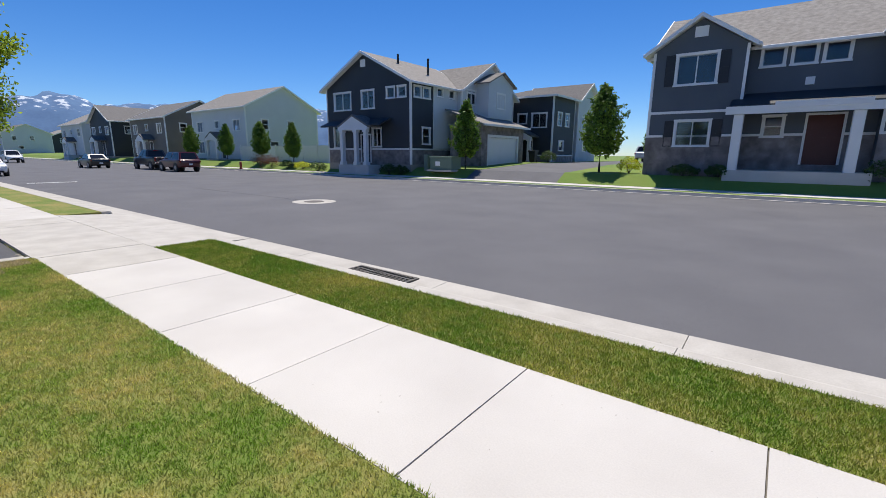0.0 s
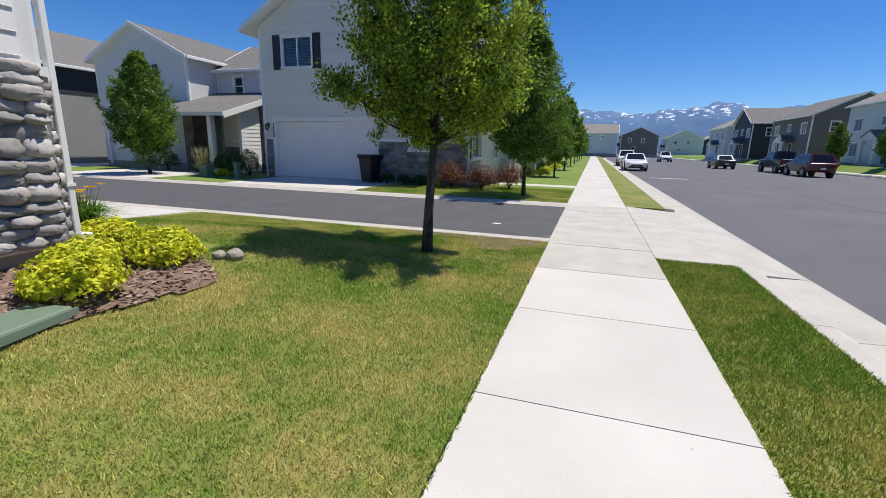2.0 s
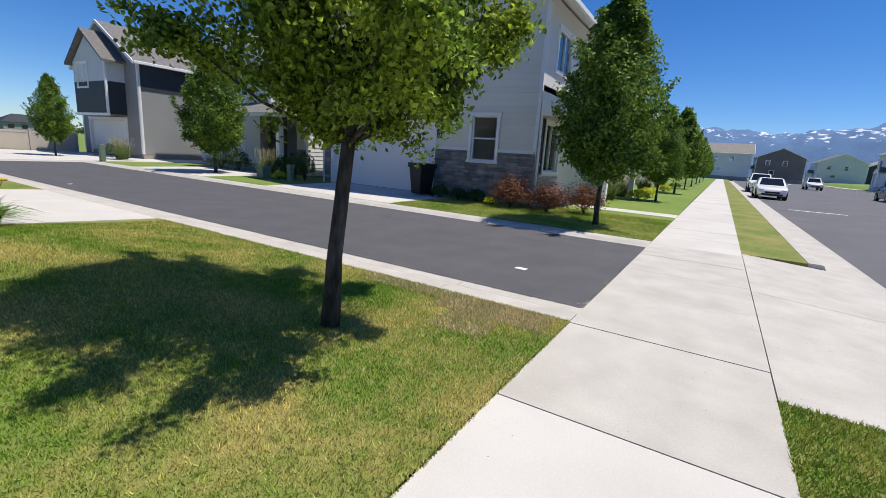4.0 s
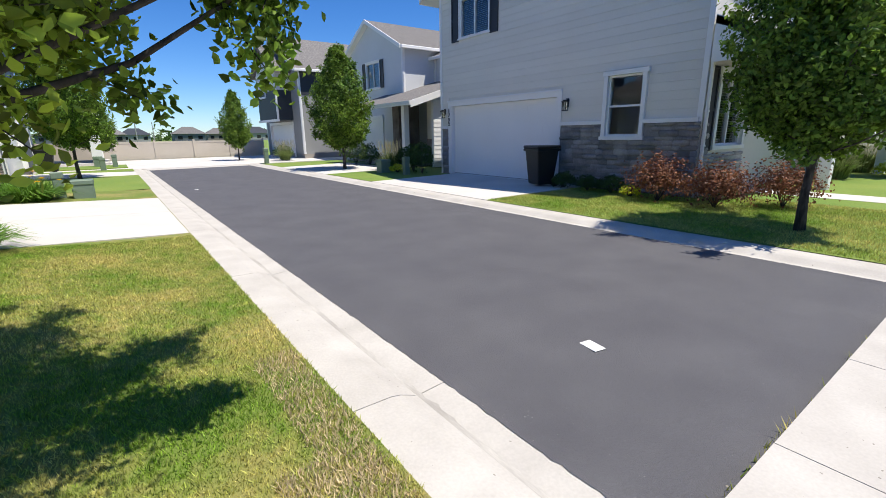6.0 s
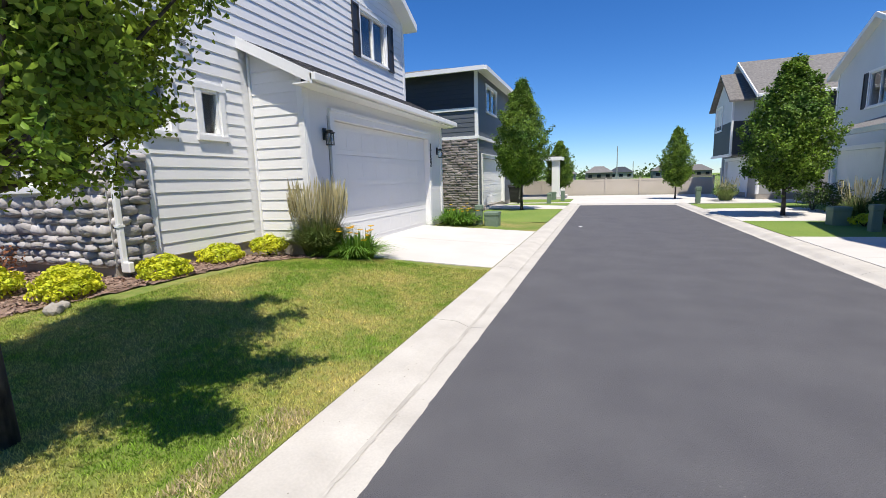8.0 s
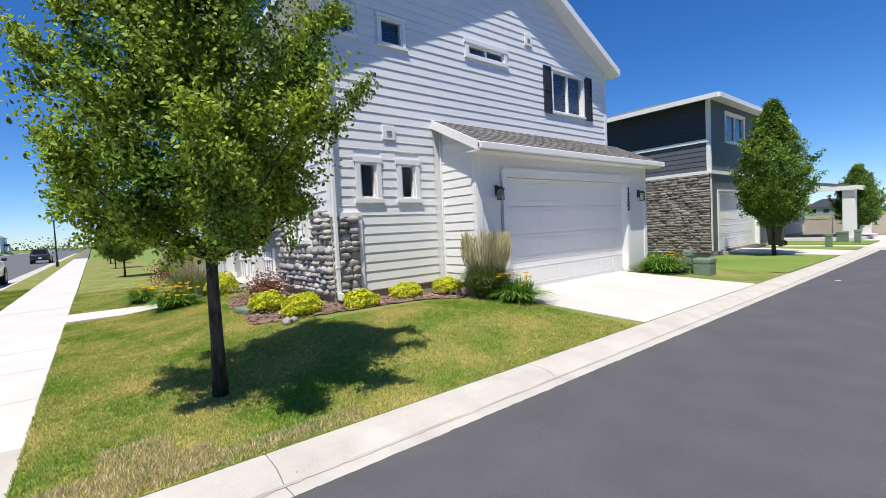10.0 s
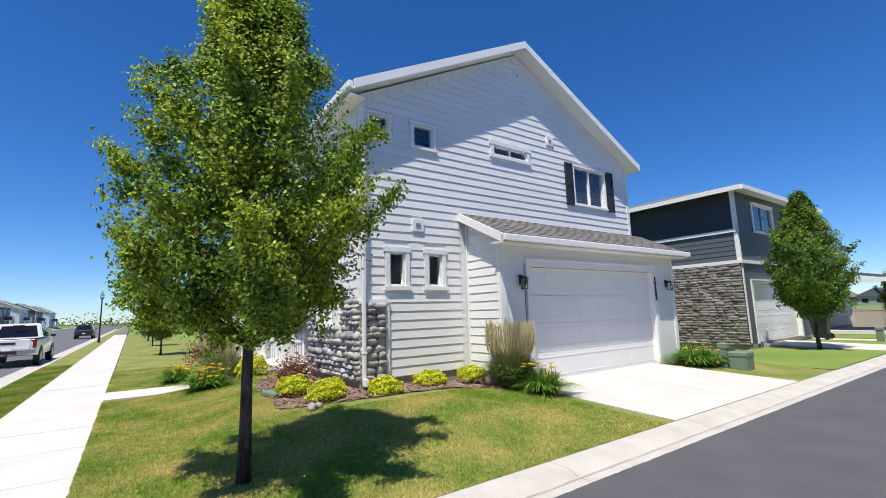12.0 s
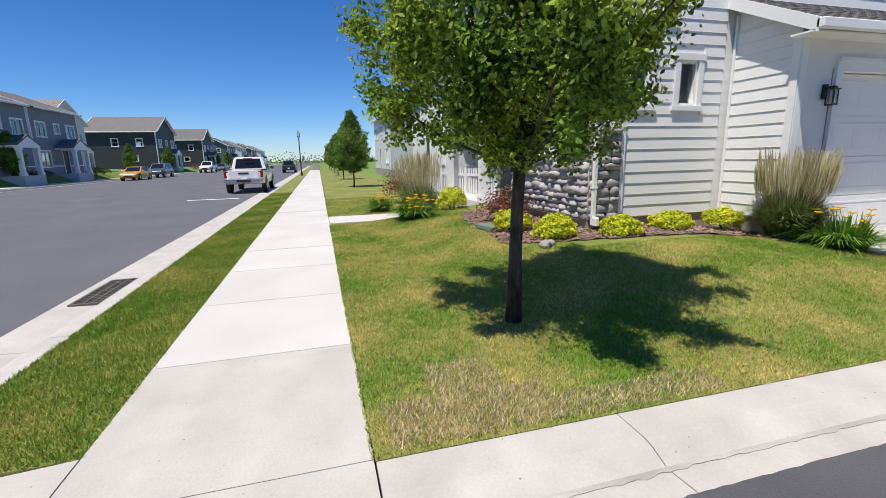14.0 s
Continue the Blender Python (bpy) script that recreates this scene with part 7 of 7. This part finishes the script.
    if kind == "pickup":
        part("bed_floor", bx(b + 0.12, c0, -W * 0.86, W * 0.86, belt - 0.02, belt + 0.012), M["under"], th)
        part("bed_rail", box(bx(b + 0.06, c0, -W * 0.98, -W * 0.86, belt - 0.01, belt + 0.05), b + 0.06, c0, W * 0.86, W * 0.98, belt - 0.01, belt + 0.05), M["under"], th)
        part("tailgate", bx(b - 0.02, b + 0.06, -W * 0.74, W * 0.74, lo + 0.34, belt + 0.02, 0.02), paint, th)
        part("emblem", bx(b - 0.032, b - 0.021, -0.26, 0.26, belt - 0.2, belt - 0.1), M["under"], th, "dark emblem bar")
        bp = part("rear_bumper", bx(b - 0.16, b + 0.06, -W * 0.96, W * 0.96, lo + 0.10, lo + 0.30, 0.03), M["chrome"], th, "chrome step bumper")
        part("step", bx(b - 0.165, b - 0.06, -0.35, 0.35, lo + 0.13, lo + 0.26), M["under"], bp)
        part("hitch", bx(b - 0.32, b - 0.1, -0.05, 0.05, lo + 0.0, lo + 0.08), M["under"], th)
        part("high_brake_lamp", bx(c0 + 0.02, c0 + 0.06, -0.22, 0.22, H - 0.12, H - 0.07), M["taillight"], th)
    return th


vehicle("pickup_truck", "white crew-cab pickup truck parked at the kerb", (0.80, 0.80, 0.80), "pickup", 17.2, 5.5, 0)
vehicle("sedan", "white saloon car parked facing along the kerb", (0.80, 0.80, 0.80), "sedan", -45.0, 5.5, 0)
vehicle("sedan", "white saloon car parked behind another", (0.80, 0.80, 0.80), "suv", -57.5, 5.6, 0)
vehicle("suv", "dark red estate car parked across the street", (0.10, 0.012, 0.015), "suv", -45.0, 18.2, 180)
vehicle("suv", "near-black estate car parked across the street", (0.018, 0.02, 0.024), "pickup", -51.8, 18.6, 180)
vehicle("sedan", "low black car parked across the street", (0.010, 0.010, 0.011), "sedan", -59.5, 15.6, 180)
vehicle("van", "white van driving far down the street", (0.78, 0.78, 0.78), "suv", -90.0, 14.0, 0)
vehicle("hatchback", "bright orange-yellow hatchback parked across the street", (0.80, 0.30, 0.01), "sedan", 45.5, 21.2, 180)
vehicle("suv", "steel-blue estate car parked across the street", (0.05, 0.09, 0.13), "suv", 53.5, 21.2, 180)
vehicle("pickup_truck", "white pickup truck parked far down the street", (0.75, 0.75, 0.75), "pickup", 78.0, 20.8, 180)
vehicle("sedan", "grey car parked far down the street", (0.12, 0.13, 0.14), "sedan", 90.0, 20.8, 180)
vehicle("suv", "dark car parked far along the near kerb", (0.02, 0.022, 0.025), "suv", 60.0, 5.8, 0)
vehicle("suv", "white estate car parked deep in the alley", (0.7, 0.7, 0.7), "suv", -13.2, 56.0, 90, 0.97)

# ---- rows of houses along the street ----
def row_house(name, label, x0, x1, yf, depth, wall, roofm, facing="S", trimdoor=True, low=None, ze=6.6, zr=9.1, zb=0.6, along="y"):
    """A two-storey house of the estate with regular windows, an entry porch and a front door."""
    y0, y1 = (yf, yf + depth) if facing == "S" else (yf - depth, yf)
    w = x1 - x0
    front = [("win", x0 + w * 0.10, x0 + w * 0.10 + 1.5, zb + 3.7, zb + 5.0), ("win1", x0 + w * 0.46, x0 + w * 0.46 + 0.9, zb + 4.1, zb + 5.0), ("win", x1 - w * 0.10 - 1.5, x1 - w * 0.10, zb + 3.7, zb + 5.0),
             ("win", x0 + w * 0.10, x0 + w * 0.10 + 1.6, zb + 0.9, zb + 2.4), ("door", x0 + w * 0.55, x0 + w * 0.55 + 1.0, zb + 0.3, zb + 2.5)]
    sidew = [("winh", y0 + depth * 0.2, y0 + depth * 0.2 + 0.9, zb + 3.9, zb + 5.1), ("winh", y0 + depth * 0.55, y0 + depth * 0.55 + 0.9, zb + 3.9, zb + 5.1), ("win1", y0 + depth * 0.3, y0 + depth * 0.3 + 1.1, zb + 1.5, zb + 2.4)]
    th, S = simple_house(name, label, x0, x1, y0, y1, zb, ze, along, zr, wall, roofm, {facing: front, "E": sidew, "W": sidew}, low=low, lowz=zb + 1.0, group="houses along the street")
    px = x0 + w * 0.58
    if facing == "S":
        porch(th, px - 1.5, px + 1.5, yf - 1.6, yf, zb + 0.25, zb + 2.85, zb + 3.6, (px - 1.2, px + 1.2))
    return th


row_house("white_house", "two-storey white gabled house with small windows", -67.0, -53.0, 29.5, 10.5, M["palegrey"], M["shingle_l"], along="x", ze=7.2, zr=9.9)
row_house("taupe_house", "two-storey taupe house behind the white fence", -41.5, -35.0, 35.0, 9, M["taupe"], M["shingle_l"])
row_house("tan_house", "two-storey tan and grey house with porch", -84.0, -71.0, 27.5, 10, M["taupe"], M["shingle"], along="x")
row_house("navy_house", "two-storey dark navy house with white trim", -98.0, -88.0, 26.0, 10, M["navy"], M["shingle"])
row_house("grey_house", "two-storey grey house far down the street", -116.0, -103.0, 26.0, 10, M["palegrey"], M["shingle_l"], along="x")
row_house("taupe_house", "two-storey taupe house at the street's bend", -172.0, -158.0, 10.0, 11, M["taupe"], M["shingle"], along="x")
row_house("pale_house", "two-storey pale house at the street's bend", -150.0, -138.0, -2.0, 10, M["palegrey"], M["shingle_l"])
row_house("pale_house", "two-storey pale house beyond the bend", -190.0, -176.0, 26.0, 11, M["palegrey"], M["shingle"], along="x")
row_house("navy_house", "two-storey navy house beyond the bend", -215.0, -200.0, 42.0, 11, M["navy"], M["shingle_l"], along="x")
row_house("slate_house", "two-storey slate townhouse with large white-trimmed windows", 29.0, 37.4, 26.2, 10, M["slate_l"], M["shingle"], along="x", low=M["stucco"], ze=7.0, zr=8.9)
row_house("slate_house", "two-storey slate townhouse with large white-trimmed windows", 37.6, 46.0, 26.2, 10, M["slate_l"], M["shingle"], along="x", low=M["stucco"], ze=7.0, zr=8.9)
row_house("white_house", "white boarded house with garage set back", 50.0, 59.0, 31.0, 9, M["palegrey"], M["shingle_l"], ze=6.9, zr=9.4)
row_house("navy_house", "two-storey dark house with grey roof", 73.0, 83.0, 27.0, 10, M["navy"], M["shingle"], ze=7.0, zr=9.5)
row_house("navy_house", "two-storey dark house with grey roof", 104.0, 114.0, 27.0, 10, M["navy"], M["shingle"], ze=7.0, zr=9.5)
row_house("slate_house", "slate-grey house far along the street", 134.0, 146.0, 27.0, 10, M["slate"], M["shingle"], along="x")
row_house("grey_house", "grey house far along the street", 158.0, 170.0, 27.0, 10, M["palegrey"], M["shingle"], along="x")
row_house("navy_house", "dark house far along the street", 184.0, 198.0, 27.0, 10, M["slate"], M["shingle"], along="x")
row_house("grey_house", "grey house at the far end of the street", 214.0, 230.0, 27.0, 10, M["palegrey"], M["shingle_l"], along="x")
row_house("white_house", "white neighbouring house beyond the picket fence", 9.0, 20.0, -5.0, 9, M["white"], M["shingle"], facing="N", along="x", zb=0.25, ze=6.2, zr=8.7)
row_house("pale_house", "pale house on the near side far along", 34.0, 46.0, -5.5, 9, M["palegrey"], M["shingle"], facing="N", along="x", zb=0.25, ze=6.2, zr=8.7)
row_house("greige_house", "greige house further down the near side", -42.0, -31.0, -3.5, 9, M["beige"], M["shingle"], facing="N", along="x", zb=0.25, ze=6.2, zr=8.7)
row_house("pale_house", "pale house further down the near side", -58.0, -47.0, -3.5, 9, M["palegrey"], M["shingle"], facing="N", along="x", zb=0.25, ze=6.2, zr=8.7)
# houses behind the far alley
row_house("navy_rear_house", "dark house with stone garages along the far alley", -25.5, -18.6, 41.2, 5.4, M["navy"], M["shingle"], along="hip", low=M["stone_b"], ze=7.2, zr=8.2)
row_house("pale_rear_house", "pale house further along the far alley", -25.0, -18.6, 47.5, 6, M["palegrey"], M["shingle"], along="x", ze=7.4, zr=9.3)
row_house("grey_rear_house", "grey house closing the far alley", -20.0, -8.0, 86.0, 8, M["stucco"], M["shingle_l"], along="x")
# suburb beyond the tan fence
for i in range(16):
    x, y = -120 + i * 15.0 + (i * 37 % 7), -190 - (i * 29 % 60)
    th = thing("distant_house", "distant low house with dark hipped roof", "house", "distant houses", Matrix.Translation((x, y, -0.3)))
    part("wall", bx(0, 11, 0, 9, -0.2, 3.2), (M["stucco"], M["taupe"], M["slate"])[i % 3], th)
    for wx in (1.0, 4.6, 8.2):
        part("window", bx(wx, wx + 1.6, 9.0, 9.05, 1.0, 2.3), M["carglass"], th)
    bm = bmesh.new()
    q = [bm.verts.new(p) for p in ((-0.6, -0.6, 3.1), (11.6, -0.6, 3.1), (11.6, 9.6, 3.1), (-0.6, 9.6, 3.1), (3.6, 4.5, 5.9), (7.4, 4.5, 5.9))]
    for ff in ((0, 1, 5, 4), (1, 2, 5), (2, 3, 4, 5), (3, 0, 4), (3, 2, 1, 0)):
        bm.faces.new([q[k] for k in ff])
    part("roof", bm, M["shingle"] if i % 3 else M["navy"], th)
for x, y, h in ((-14.5, -120, 9), (-20, -150, 6), (2, -170, 6)):
    th = thing("utility_pole", "slim pole on the horizon", "pole", at=Matrix.Translation((x, y, -0.3)))
    part("shaft", tube(bmesh.new(), [(0, 0, 0), (0, 0, h)], [0.14, 0.09], 8), M["stucco"], th)
th = thing("tree_line", "distant belt of dark trees on the horizon", "trees", kind="stuff")
nrg = np.random.default_rng(77)
k = 9000
cx = nrg.uniform(-420, 320, k)
cy = -300 + 12 * nrg.normal(size=k)
cz = -0.3 + np.abs(nrg.normal(size=k)) * (2.2 + 1.6 * np.sin(cx * 0.11) + 1.2 * np.sin(cx * 0.037 + 1))
link("foliage", leaf_mesh("foliage", np.column_stack([cx, cy, cz]), np.tile([0, 0.5, 0.6], (k, 1)), nrg.uniform(1.2, 2.6, k), 5, M["shrub"]), M["shrub"], th)

th = thing("tree_line", "distant belt of trees at the end of the street", "trees", kind="stuff")
cy = nrg.uniform(-320, 320, k)
cx = 330 + 14 * nrg.normal(size=k)
cz = -0.3 + np.abs(nrg.normal(size=k)) * (1.9 + 0.7 * np.sin(cy * 0.09) + 0.6 * np.sin(cy * 0.031 + 1))
link("foliage", leaf_mesh("foliage", np.column_stack([cx, cy, cz]), np.tile([-0.5, 0, 0.6], (k, 1)), nrg.uniform(0.7, 1.6, k), 6, M["shrub"]), M["shrub"], th)

# ---- stone veneers, piece by piece ----
stones(hw, W1, -3.16, -2.62, 0.48, 1.96, [], M["stone_w"], (0.08, 0.17), (0.16, 0.34), 0.08, 3, 0.32)
stones(hw, N1, -5.17, -2.25, 0.47, 2.06, [(-4.12, -2.88, 1.45, 2.9)], M["stone_w"], (0.08, 0.16), (0.16, 0.36), 0.085, 4, 0.34, base=0.004)
stones(hw, Side("y", -4.3, 1), -2.2, -1.85, 0.4, 2.9, [], M["stone_w"], (0.1, 0.2), (0.15, 0.3), 0.07, 5, 0.3, base=0.004)
gar_hole = [(-11.09, -6.08, 0, 2.5), (-4.79, -3.70, 1.22, 2.8)]
stones(hg, E3, -11.44, -2.46, 0.0, 1.61, gar_hole, M["stone_g"], (0.07, 0.14), (0.18, 0.46), 0.05, 6, 0.22)
stones(hg, N3, -20.9, -18.72, 0.0, 1.6, [(-20.75, -19.05, 0.98, 3.0)], M["stone_w"], (0.07, 0.14), (0.16, 0.4), 0.055, 7, 0.25, base=0.004)
stones(h5, F5, -5.8, -2.0, 0.1, 3.32, [], M["stone_b"], (0.08, 0.15), (0.2, 0.5), 0.05, 8, 0.25)
